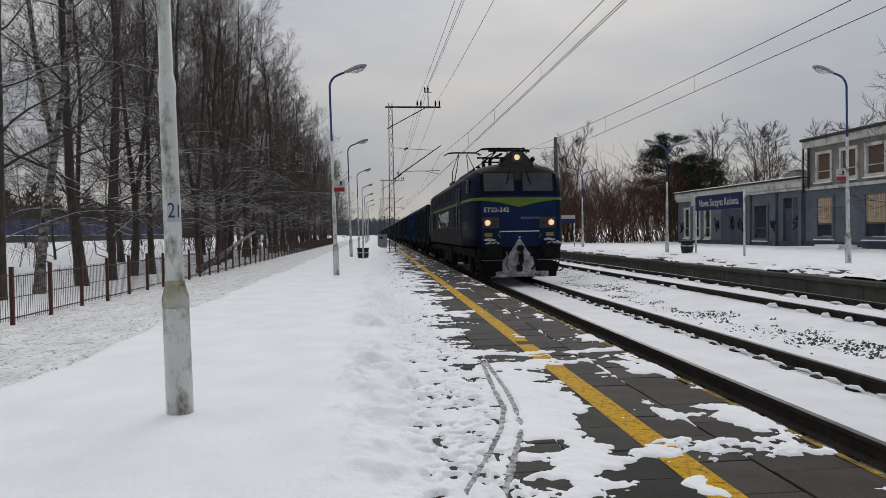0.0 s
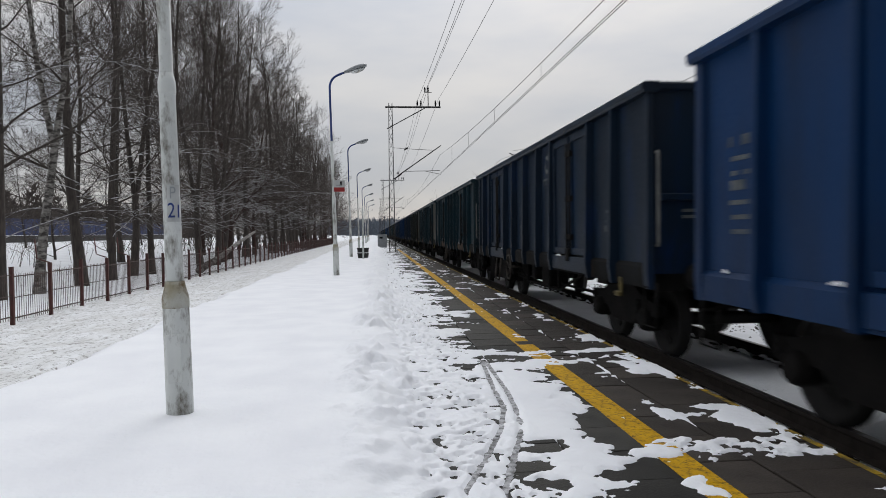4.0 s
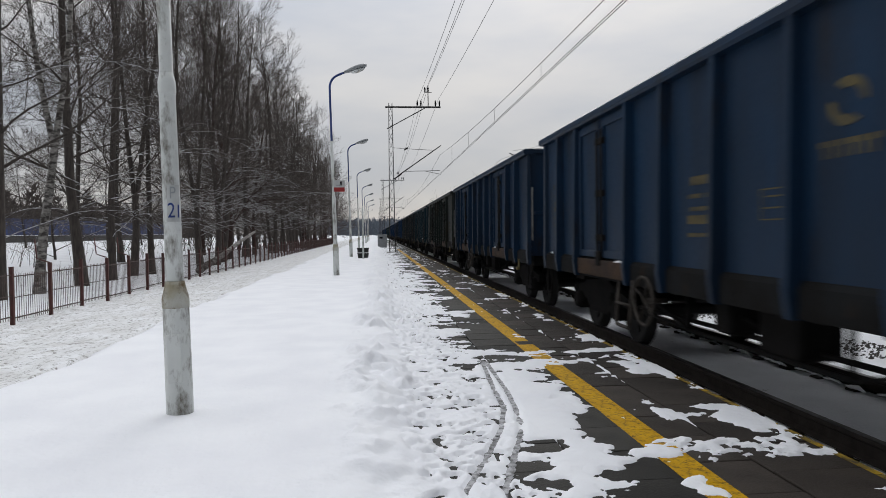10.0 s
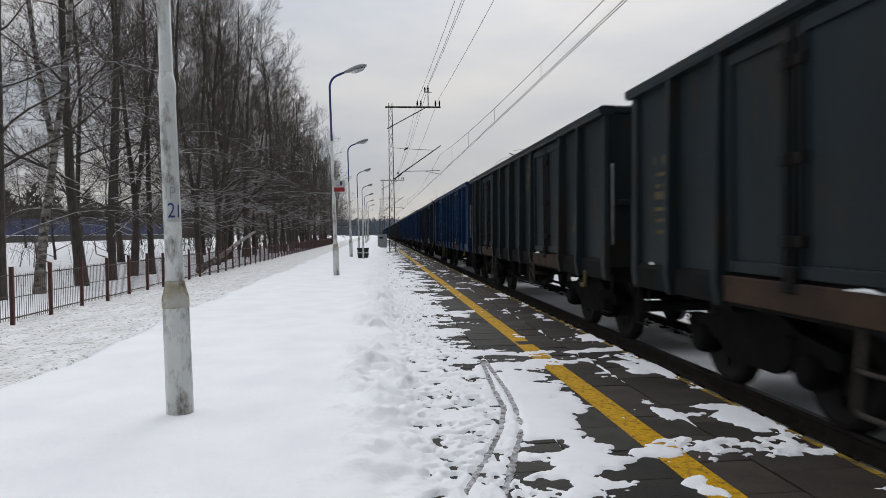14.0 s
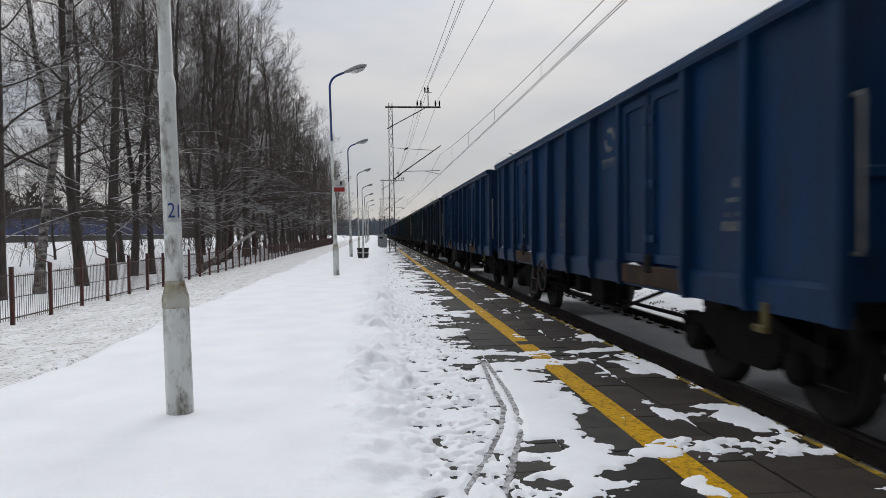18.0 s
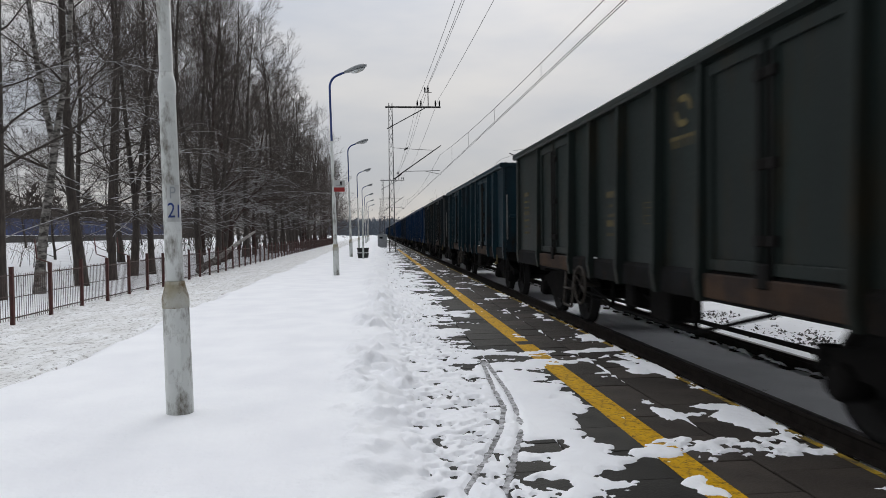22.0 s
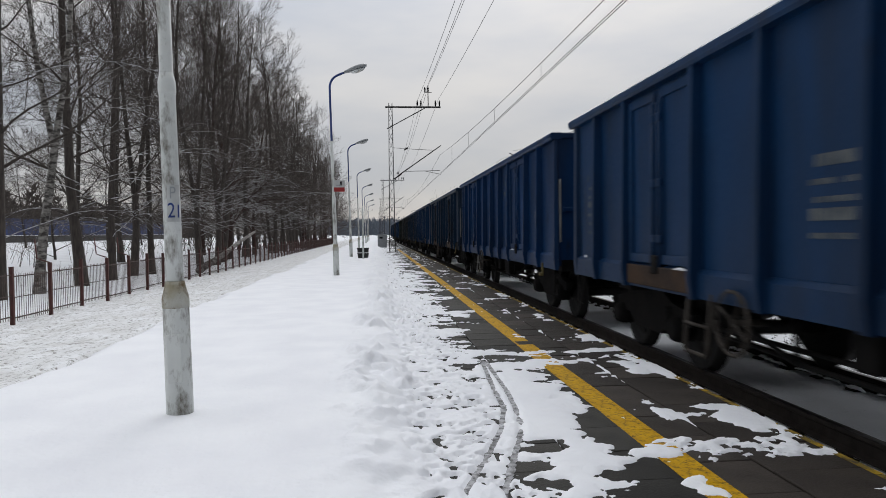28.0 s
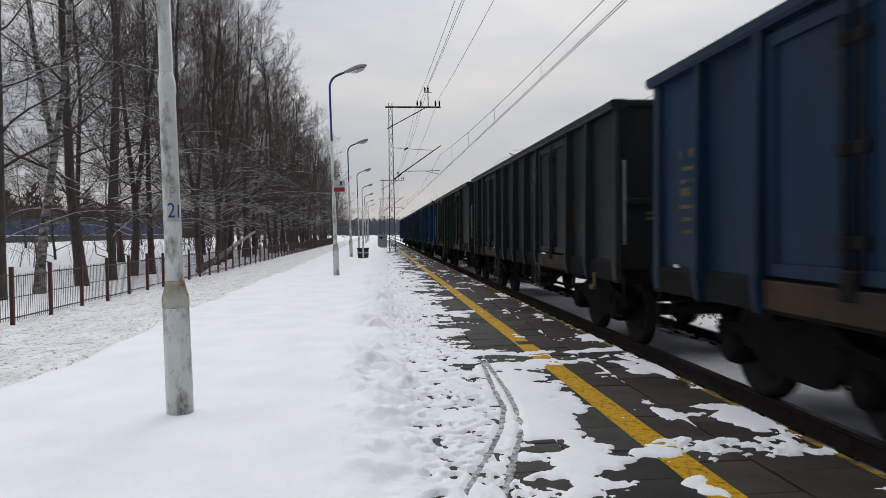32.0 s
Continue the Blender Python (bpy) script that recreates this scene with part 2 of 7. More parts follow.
# ---- ground, platforms and tracks ----
LIES = [(-900, 0.75), (-46, 0.70), (-30, 0.1), (-14, -0.72), (-9, -0.55), (-7.5, -0.42), (-5.2, -0.22), (-3.62, -0.06), (-3.45, -0.03),
        (-3.3, -0.2), (-2, -0.3), (EDGE_1 - 0.3, -0.7), (EDGE_1 + 0.02, -0.62), (EDGE_1 + 0.25, -0.56), (3.62, -0.48), (3.76, -0.40), (4.45, -0.395),
        (5.1, -0.405), (5.3, -0.40), (5.8, -0.41), (6.5, -0.43), (7.2, -0.33), (7.9, -0.235), (8.72, -0.225),
        (9.5, -0.23), (10.0, -0.25), (EDGE_2 + 0.05, -0.3), (EDGE_2 + 0.4, -0.6), (19.0, -0.6), (20.5, 0.16), (24.2, 0.24), (60, 0.2), (900, 0.0)]
xs = np.unique(np.concatenate([np.array([p[0] for p in LIES]), np.arange(-9.5, -3.3, 0.07), np.arange(2.8, 10.4, 0.05),
                               np.arange(-40, -9.5, 0.7), np.arange(19, 60, 1.2)]))
ys = np.concatenate([np.array([-700, -300, -120, -60, -30, -20, -12, -8, -5, -2, 0, 1, 2]), 2.5 * 1.011 ** np.arange(0, 400), np.array([240, 300, 400, 700, 1600])])
ys = np.unique(ys)
gx, gy = np.meshgrid(xs, ys)
gz = np.interp(gx, [p[0] for p in LIES], [p[1] for p in LIES])
verge = (gx > -8.5) & (gx < -3.5)
bed = (gx > 2.8) & (gx < 10.3)
gz = gz + np.where(verge, 0.12 * (patchy(gx * 3.6, gy * 3.2, 3) - 0.5) + 0.05 * (patchy(gx * 0.6, gy * 0.6, 9) - 0.5), 0)
gz = gz + np.where(bed, 0.035 * (patchy(gx * 3.0, gy * 3.0, 5) - 0.5), 0)
gz = gz + np.where(gx < -9, 0.25 * (patchy(gx * 0.25, gy * 0.25, 11) - 0.5), 0)
me = sheet("ground", xs, ys, gz)
for m in (SNOW_FIELD, GRASSY, BALLAST):
    me.materials.append(m)
mid = np.empty(len(me.polygons) * 3)
me.polygons.foreach_get("center", mid)
mx = mid[::3]
me.polygons.foreach_set("material_index", np.where((mx > -8.6) & (mx < -3.4), 1, np.where((mx > 2.7) & (mx < 10.4), 2, 0)).astype(np.int32))
ground = tagged(new("ground", me), "snow-covered ground with grass tufts and stones showing", "ground", kind="structure")

# the near platform: retaining wall and fill, paving slabs come last
near = thing("platform", "concrete railway platform with dark wet paving slabs under thin snow", "platform", kind="structure")
part("retaining_wall", boxes((EDGE_1 - 0.16, EDGE_1 - 0.03, -8, 150, -0.9, -0.06)), CONCRETE, near)
part("fill", boxes((-3.35, EDGE_1 - 0.17, -8, 150, -0.9, -0.055)), CONCRETE, near)

far = thing("platform", "far concrete platform with a mossy edge under snow", "platform", kind="structure")
far.name = "platform_far"
bm = bmesh.new()
for k in range(-3, 70):
    box(bm, EDGE_2, EDGE_2 + 0.22, k * 2.0 + 0.01, k * 2.0 + 1.99, -0.9, TOP_2 - 0.10, 0.012)
MOSSY = surface("mossy_wall", (0.060, 0.058, 0.050), (0.035, 0.033, 0.030), 2, 0.9, stain=(0.06, 0.075, 0.03), amount=0.3, bump=0.5)
part("edge_wall", bm, MOSSY, far)
bm = bmesh.new()
for k in range(-6, 140):
    box(bm, EDGE_2 - 0.08, EDGE_2 + 0.55, k * 1.0 + 0.006, k * 1.0 + 0.994, TOP_2 - 0.10, TOP_2, 0.01)
part("edge_slab", bm, MOSSY, far)
part("paving", boxes((EDGE_2 + 0.56, 20.3, -6, 150, -0.5, TOP_2 - 0.004)), SLAB, far, "dark paving under the snow")
xs = np.unique(np.concatenate([np.arange(EDGE_2 + 0.15, 14, 0.12), np.arange(14, 21, 0.5)]))
ys = np.concatenate([np.arange(4, 40, 0.15), 40 * 1.015 ** np.arange(0, 90)])
gx, gy = np.meshgrid(xs, ys)
gz = TOP_2 + 0.05 + 0.07 * (patchy(gx * 0.8, gy * 0.8, 21) - 0.5) + 0.16 * np.clip(patchy(gx * 1.3, gy * 1.3, 24) - 0.60, 0, 1) - 0.20 * np.clip(1.3 - (gx - EDGE_2) / 3.4, 0, 1) * np.clip((patchy(gx * 4.5, gy * 1.3, 22, 4) - 0.46) * 7, 0, 1) + 0.10 * np.clip(patchy(gx * 3.5, gy * 3.5, 26) - 0.62, 0, 1)
me = sheet("platform_snow", xs, ys, gz)
hang("snow_cover", me, SNOW, far, "thin snow cover")


def rail(name, x, top):
    t = thing(name, "dark rusty steel rail on sleepers in snow", "rail", "rails of the two tracks", "structure")
    out = [(-0.036, 0), (0.036, 0), (0.036, -0.035), (0.010, -0.05), (0.010, -0.14), (0.07, -0.16), (0.07, -0.172),
           (-0.07, -0.172), (-0.07, -0.16), (-0.010, -0.14), (-0.010, -0.05), (-0.036, -0.035)]
    part("rail_web", prism(bmesh.new(), [(x + a, top - 0.004 + b) for a, b in out], -600, 900, "y"), RAIL_STEEL, t)
    part("rail_head", boxes((x - 0.030, x + 0.030, -600, 900, top - 0.008, top)), RAIL_HEAD, t)
    return t


for axis, top in ((AXIS_1, RAIL_1), (AXIS_2, RAIL_2)):
    for s in (-1, 1):
        rail("rail", axis + s * 0.7525, top)
# sleepers and their fastenings, mostly under the snow
sleeper_me = bpy.data.meshes.new("sleeper")
bm = boxes((-1.3, 1.3, -0.13, 0.13, -0.40, -0.205, 0.02))
for s in (-1, 1):
    for q in (-0.12, 0.12):
        box(bm, s * 0.7525 + q - 0.075, s * 0.7525 + q + 0.075, -0.085, 0.085, -0.21, -0.128 if q * s < 0 else -0.17, 0.012)
bm.to_mesh(sleeper_me)
bm.free()
for axis, top, first, n in ((AXIS_1, RAIL_1, 2.0 - 16 * 0.62, 106), (AXIS_2, RAIL_2, 6.0 - 22 * 0.62, 102)):
    bed_thing = thing("sleeper_row", "dark sleepers with rail fastenings half under snow", "sleepers", "", "structure", (axis, 0, top))
    for k in range(n):
        ob = hang("sleeper", sleeper_me, RAIL_STEEL, bed_thing)
        ob.location = (0, first + k * 0.62, 0)

# lumps of snow that lie against the rails
rnd = random.Random(23)
for axis, top, sides in ((AXIS_2, RAIL_2, (-1, 1)), (AXIS_1, RAIL_1, (1,))):
    for s in sides:
        bm = bmesh.new()
        y = 3.0
        while y < 70:
            d = rnd.uniform(0.06, 0.22) * (1 + y / 40)
            x = axis + s * 0.7525 + rnd.choice((-1, -1, 1)) * rnd.uniform(0.07, 0.13)
            r = rnd.uniform(0.03, 0.06)
            if axis == AXIS_1:      # banked up between the fastenings
                d, x, r = rnd.uniform(0.08, 0.20), axis + s * 0.7525 - rnd.uniform(0.10, 0.17), rnd.uniform(0.008, 0.030)
            tube(bm, [(x, y - d, top - 0.13), (x, y - d * 0.3, top - 0.12 + r * 0.6), (x + rnd.uniform(-0.02, 0.02), y + d * 0.3, top - 0.125 + r * 0.5), (x, y + d, top - 0.13)], [0.01, r, r * 0.9, 0.01], 6)
            y += rnd.uniform(0.15, 0.75) * (1 + y / 25) if axis == AXIS_2 else rnd.uniform(0.16, 0.55)
        lone("snow_lumps", bm, SNOW, "lumps of snow lying against the rail", "snow", "", "stuff")

# snow on the near platform: smooth at the fence side, a shovelled ridge, then torn patches on the slabs
xs = np.unique(np.round(np.concatenate([np.arange(-3.6, -1.3, 0.06), np.arange(-1.3, -0.1, 0.03), np.arange(-0.1, EDGE_1 - 0.005, 0.018)]), 4))
ys = [2.0]
while ys[-1] < 150:
    ys.append(ys[-1] + max(0.016, 0.0062 * ys[-1]))
ys = np.array(list(np.arange(-8, 2.0, 0.08)) + ys)
gx, gy = np.meshgrid(xs, ys)
big = patchy(gx * 0.7, gy * 0.7, 31)
lump = patchy(gx * 4.5, gy * 4.5, 32, 3)
fine = patchy(gx * 14, gy * 14, 33, 2)
warp = patchy(gx * 3, gy * 3, 40), patchy(gx * 3 + 9, gy * 3, 41)
torn = 0.50 * patchy(gx * 2.1 + 0.6 * warp[0], gy * 2.6 + 0.6 * warp[1], 34, 4) + 0.50 * patchy(gx * 6 + warp[0], gy * 8 + warp[1], 37, 4)
torn = torn + 0.16 * (patchy(gx * 19 + warp[0], gy * 22, 38, 3) - 0.5)
band = patchy(gx * 1.1 + 0.5 * warp[0], gy * 2.7 + 0.5 * warp[1], 44, 2) - 0.5
torn = 0.5 + 1.15 * (torn - 0.5) + 0.42 * band * np.clip((gy - 5.8) / 1.5, 0, 1) * np.clip((1.75 - gx) / 0.3, 0.25, 1)
smooth = 0.085 + 0.03 * (big - 0.5) + 0.003 * (lump - 0.5)
clod = np.clip(patchy(gx * 7.0, gy * 5.5, 51, 3) - 0.45, 0, 1)
smooth = smooth + 0.32 * np.interp(gy, [3.5, 5.0, 8, 14], [0.15, 0.8, 1.0, 0.6]) * clod * np.exp(-((gx + 0.16) / 0.22) ** 2) * np.clip(patchy(gx * 0.9, gy * 0.6, 52) * 2.4 - 0.7, 0, 1)
ridge_at = -0.02 + 0.12 * (patchy(gy * 0.5, gy * 0 + 2, 35) - 0.5)
ridge = np.exp(-((gx - ridge_at) / 0.30) ** 2) * (0.015 + 0.33 * np.clip(lump - 0.36, 0, 1) + 0.10 * (fine - 0.4)) * np.clip(patchy(gx * 0.8, gy * 0.8, 36) * 2 - 0.4, 0.2, 1) * np.interp(gy, [3.5, 6.5, 9, 60], [0.18, 0.55, 0.8, 0.6])
fall = np.clip((gx + 0.12 - np.interp(gy, [4, 8], [0.0, 0.08]) - 0.30 * (lump - 0.5)) / 0.42, 0, 1)
fall = fall * fall * (3 - 2 * fall)
speck = 0.36 * patchy(gx * 7, gy * 9, 45, 3) + 0.64 * patchy(gx * 22, gy * 27, 48, 2)
trodden = 0.020 + 0.03 * (torn - 0.45) + 0.016 * (fine - 0.5) - 0.5 * np.clip(speck - 0.53 - 0.035 * np.clip((5.5 - gy) / 2, 0, 1), 0, 1) * np.clip((gx - 0.10) / 0.2, 0, 1)
bare = np.interp(gx, [0.55, 0.75, 1.05, 1.3, 1.6, 2.1, 2.6, 2.72], [0.36, 0.45, 0.51, 0.56, 0.64, 0.69, 0.68, 0.60])
bare = bare + np.interp(gy, [4, 7, 9, 14, 40], [-0.02, 0.0, 0.015, 0.0, -0.03])
# swept or thawed patches, then drifts: x, y, half width, half length, strength
THAWED = [(1.39, 8.8, 0.27, 1.75, 0.22), (1.80, 6.45, 0.16, 0.5, 0.18), (1.00, 4.25, 0.17, 0.13, 0.24), (0.84, 3.87, 0.15, 0.10, 0.20), (0.88, 3.60, 0.17, 0.10, 0.20),
          (1.22, 4.92, 0.08, 0.06, 0.20), (1.53, 4.60, 0.15, 0.38, 0.26), (1.38, 3.55, 0.24, 0.36, 0.26), (2.02, 3.50, 0.22, 0.26, 0.20), (1.95, 5.3, 0.24, 0.7, 0.14),
          (2.45, 5.75, 0.25, 0.45, 0.16), (0.80, 7.05, 0.22, 0.14, 0.12), (0.95, 7.90, 0.30, 0.16, 0.14), (0.95, 8.78, 0.30, 0.17, 0.14), (0.95, 9.82, 0.30, 0.20, 0.13)]
DRIFTED = [(1.28, 6.35, 0.36, 0.62, -0.22), (1.62, 6.98, 0.30, 0.16, -0.20), (1.10, 5.20, 0.50, 0.52, -0.24), (1.18, 4.25, 0.24, 0.70, -0.20), (1.74, 8.80, 0.14, 0.16, -0.26),
           (2.57, 6.53, 0.18, 0.36, -0.32), (2.50, 7.60, 0.26, 0.12, -0.28), (2.10, 6.28, 0.09, 0.12, -0.28), (2.09, 5.08, 0.07, 0.32, -0.26), (2.57, 4.72, 0.17, 0.44, -0.32),
           (2.08, 4.06, 0.44, 0.22, -0.05), (2.57, 3.86, 0.16, 0.24, -0.11), (1.68, 3.52, 0.10, 0.26, -0.30), (1.72, 4.02, 0.09, 0.22, -0.20), (2.06, 6.95, 0.20, 0.12, -0.24)]
for px, py, rx, ry, k in THAWED + DRIFTED:
    bare = bare + k * np.exp(-((gx - px) / rx) ** 4 - ((gy - py) / ry) ** 4)
for k, py in enumerate((6.3, 8.4, 10.7, 12.6, 14.6, 17.5, 21.0)):
    bare = bare - 0.26 * np.exp(-((gx - 2.70 + 0.08 * (k % 3)) / (0.09 + 0.05 * (k % 2))) ** 4 - ((gy - py) / (0.30 + 0.12 * (k % 3))) ** 4)
torn = torn + 0.95 * (patchy(gx * 17, gy * 26, 46, 2) - 0.58) * np.exp(-((gx - 2.15) / 0.5) ** 4 - ((gy - 4.0) / 0.26) ** 4)
# snow left in the long joint between the slabs
bare = bare - 0.20 * np.exp(-((gx - 2.165) / 0.020) ** 2) * np.clip(patchy(gy * 1.7, gy * 0 + 5, 47, 2) * 4 - 1.7, 0, 1)
torn_h = 0.20 * (torn - bare) + 0.003 * (fine - 0.5)
torn_h = np.where(torn_h > 0, np.minimum(torn_h, 0.008 + 0.22 * torn_h), torn_h)
slab_mix = np.clip((gx - 0.62) / 0.45, 0, 1)
gz = smooth * (1 - fall) + fall * (trodden * (1 - slab_mix) + torn_h * slab_mix) + ridge
brink = -3.2 + 0.5 * (patchy(gx * 0 + 1, gy * 0.7, 71) - 0.5)
gz = gz - 0.17 * np.clip((brink - gx) / 0.35, 0, 1)
low = gz < -0.012
keep = ~(low[:-1, :-1] & low[1:, :-1] & low[:-1, 1:] & low[1:, 1:])
# two wheel tracks pressed into the snow
for track in ([0.44, 0.67, 0.83, 0.94, 0.97, 1.06], [0.65, 0.83, 0.97, 1.03, 1.07, 1.10]):
    line = np.interp(gy, [3.55, 4.18, 4.67, 5.2, 5.8, 7.1], track)
    worn = np.clip(0.35 + 1.2 * patchy(gx * 12, gy * 5, 61, 3), 0, 1)
    groove = np.exp(-(np.abs(gx - line) / 0.024) ** 3) * worn * ((gy > 2.5) & (gy < 7.1)) * (gz > -0.01)
    gz = gz * (1 - groove) - groove * 0.004
me = sheet("platform_snow", xs, ys, np.maximum(gz, -0.03), keep)
me.materials.append(SNOW)
platform_snow = tagged(new("platform_snow", me), "white snow, smooth and deep, torn to patches on the paving", "snow", kind="stuff")

# grey slush at the bottom of the wheel tracks
rnd = random.Random(29)
vs, fs = [], []
for track in ([0.44, 0.67, 0.83, 0.94, 0.97, 1.06], [0.65, 0.83, 0.97, 1.03, 1.07, 1.10]):
    b = len(vs)
    n = 220
    for k in range(n):
        y = 2.6 + (7.1 - 2.6) * k / (n - 1)
        x = float(np.interp(y, [3.55, 4.18, 4.67, 5.2, 5.8, 7.1], track)) - (0.3 * (3.55 - y) if y < 3.55 else 0)
        for q in (-1, 0, 1):
            vs.append((x + q * (0.021 + rnd.uniform(-0.006, 0.008)), y, 0.0045 + rnd.uniform(0, 0.0035)))
    for k in range(n - 1):
        for q in (0, 1):
            i = b + 3 * k + q
            fs.append((i, i + 1, i + 4, i + 3))
SLUSH = surface("grey_slush", (0.58, 0.58, 0.60), (0.16, 0.16, 0.158), 16, 0.8, bump=0.6, fine=60, stain=(0.035, 0.034, 0.032), amount=0.55, stain_scale=24)
me = bpy.data.meshes.new("wheel_tracks")
me.from_pydata(vs, [], fs)
me.materials.append(SLUSH)
tagged(new("wheel_tracks", me), "two grey slushy wheel tracks pressed into snow", "tracks", kind="stuff")

# dark ballast stones that the snow leaves bare between the tracks
rnd = random.Random(17)
vs, fs = [], []
while len(fs) < 24000:
    y = 5.0 * 1.0 + rnd.random() ** 2 * 75
    x = 6.78 + rnd.gauss(0, 0.34)
    if patchy(np.array([x * 1.6]), np.array([y * 0.9]), 81)[0] < 0.47 + 0.13 * abs(x - 6.8):
        continue
    z = float(np.interp(x, [p[0] for p in LIES], [p[1] for p in LIES])) - 0.004
    r = rnd.uniform(0.014, 0.045)
    b = len(vs)
    for k in range(5):
        a = k * 1.2566 + rnd.uniform(-0.3, 0.3)
        vs.append((x + r * math.cos(a) * rnd.uniform(0.7, 1.2), y + r * math.sin(a) * rnd.uniform(0.7, 1.2), z - 0.01))
    vs.append((x, y, z + r * rnd.uniform(0.3, 0.8)))
    fs += [(b + k, b + (k + 1) % 5, b + 5) for k in range(5)]
STONE = surface("ballast_stone", (0.075, 0.068, 0.062), (0.045, 0.042, 0.04), 4, 0.9, bump=0.3)
me = bpy.data.meshes.new("ballast_stones")
me.from_pydata(vs, [], fs)
me.materials.append(STONE)
tagged(new("ballast_stones", me), "dark ballast stones poking through the snow", "stones", kind="stuff")

# ---- the train ----
def paint(name, c, rust=0.2, tint=(0.015, 0.012, 0.011), worn=None):
    return surface(name, c, worn or tuple(0.55 * v + 0.004 for v in c), 1.7, 0.46, 0.0, 0.12, 30, stain=tint, amount=rust, spec=0.15,
                   stretch=(1, 1.3, 0.30), stain_scale=2.6)


PAINTS = {
    "bright": paint("bright_blue_paint", (0.0030, 0.0275, 0.092), 0.14),
    "royal": paint("royal_blue_paint", (0.0035, 0.0275, 0.082), 0.2),
    "steel": paint("dull_mid_blue_paint", (0.0075, 0.0250, 0.056), 0.3),
    "dark": paint("dark_blue_paint", (0.0070, 0.0175, 0.0350), 0.32, (0.004, 0.018, 0.062)),
    "teal": paint("dull_teal_paint", (0.0085, 0.0290, 0.0410), 0.36),
    "slate": paint("slate_grey_paint", (0.0130, 0.0215, 0.0260), 0.46, (0.022, 0.017, 0.012)),
    "olive": paint("weathered_olive_paint", (0.0140, 0.0210, 0.0190), 0.45, (0.021, 0.018, 0.011)),
    "tan": paint("faded_tan_paint", (0.060, 0.048, 0.028), 0.45, (0.02, 0.024, 0.028), (0.022, 0.025, 0.023)),
}
RUSTY = surface("rusty_flap", (0.060, 0.036, 0.022), (0.026, 0.019, 0.016), 3, 0.8, 0.1, 0.3, 30, stain=(0.015, 0.015, 0.017), amount=0.4, spec=0.2)
SILL = surface("grimy_sill", (0.013, 0.014, 0.015), (0.009, 0.0085, 0.008), 3, 0.8, 0.0, 0.2, 30, stain=(0.028, 0.019, 0.013), amount=0.3, spec=0.07)
UNDER = surface("grimy_underframe", (0.0145, 0.0132, 0.0125), (0.0085, 0.0085, 0.0085), 3, 0.85, 0.0, 0.3, 30, spec=0.1)
WHEEL = surface("wheel_steel", (0.012, 0.011, 0.010), (0.008, 0.007, 0.007), 4, 0.7, 0.2, 0.1)
PALE_MARK = surface("pale_lettering", (0.11, 0.12, 0.12), (0.040, 0.05, 0.06), 6, 0.7, bump=0)
YELLOW_MARK = surface("yellow_lettering", (0.11, 0.085, 0.024), (0.05, 0.042, 0.022), 6, 0.7, bump=0)
DIM_RAIL = surface("worn_handrail", (0.16, 0.16, 0.15), (0.09, 0.09, 0.09), 5, 0.6)
YELLOW_SIGN = surface("yellow_sign", (0.55, 0.40, 0.02), (0.42, 0.30, 0.02), 6, 0.6, bump=0)
STEP_STEEL = surface("grimy_step_steel", (0.060, 0.052, 0.045), (0.030, 0.026, 0.023), 5, 0.7, spec=0.15)
GRAFFITI = surface("graffiti_paint", (0.12, 0.115, 0.10), (0.07, 0.07, 0.065), 4, 0.7, bump=0)
PLATE_CREAM = surface("cream_plate", (0.34, 0.32, 0.25), (0.24, 0.23, 0.19), 9, 0.6, bump=0)
HALF = 6.4          # half of a wagon's body


# one half of the round emblem: a crescent that thins towards its tail
EMBLEM = [(math.cos(a), math.sin(a)) for a in np.linspace(-0.15, 2.2, 12)] + \
         [((0.42 + 0.20 * k / 11) * math.cos(a) + 0.05, (0.42 + 0.20 * k / 11) * math.sin(a) + 0.10) for k, a in enumerate(np.linspace(1.9, -0.1, 12))]


def wheelset_mesh(r):
    bm = tubes(([(-0.95, 0, 0), (0.95, 0, 0)], 0.085, 10))
    for s in (-1, 1):
        prof = [(0.10, s * 0.66), (r + 0.03, s * 0.685), (r + 0.03, s * 0.715), (r, s * 0.725), (r - 0.005, s * 0.815),
                (r - 0.07, s * 0.82), (r - 0.09, s * 0.775), (0.15, s * 0.765), (0.13, s * 0.87), (0.08, s * 0.87)]
        w = spun(prof, "x", 28)
        tmp = bpy.data.meshes.new("tmp")
        w.to_mesh(tmp)
        w.free()
        bm.from_mesh(tmp)
        bpy.data.meshes.remove(tmp)
    # slots in the wheel discs, so that the turning shows
    for s in (-1, 1):
        for k in range(4):
            a = k * math.pi / 2
            y, z = 0.27 * math.cos(a), 0.27 * math.sin(a)
            tube(bm, [(s * 0.76, y, z), (s * 0.785, y, z)], 0.05, 8)
    me = bpy.data.meshes.new("wheelset")
    bm.to_mesh(me)
    bm.free()
    me.materials.append(WHEEL)
    return me


WAGON_WHEELS, ENGINE_WHEELS = wheelset_mesh(0.46), wheelset_mesh(0.625)


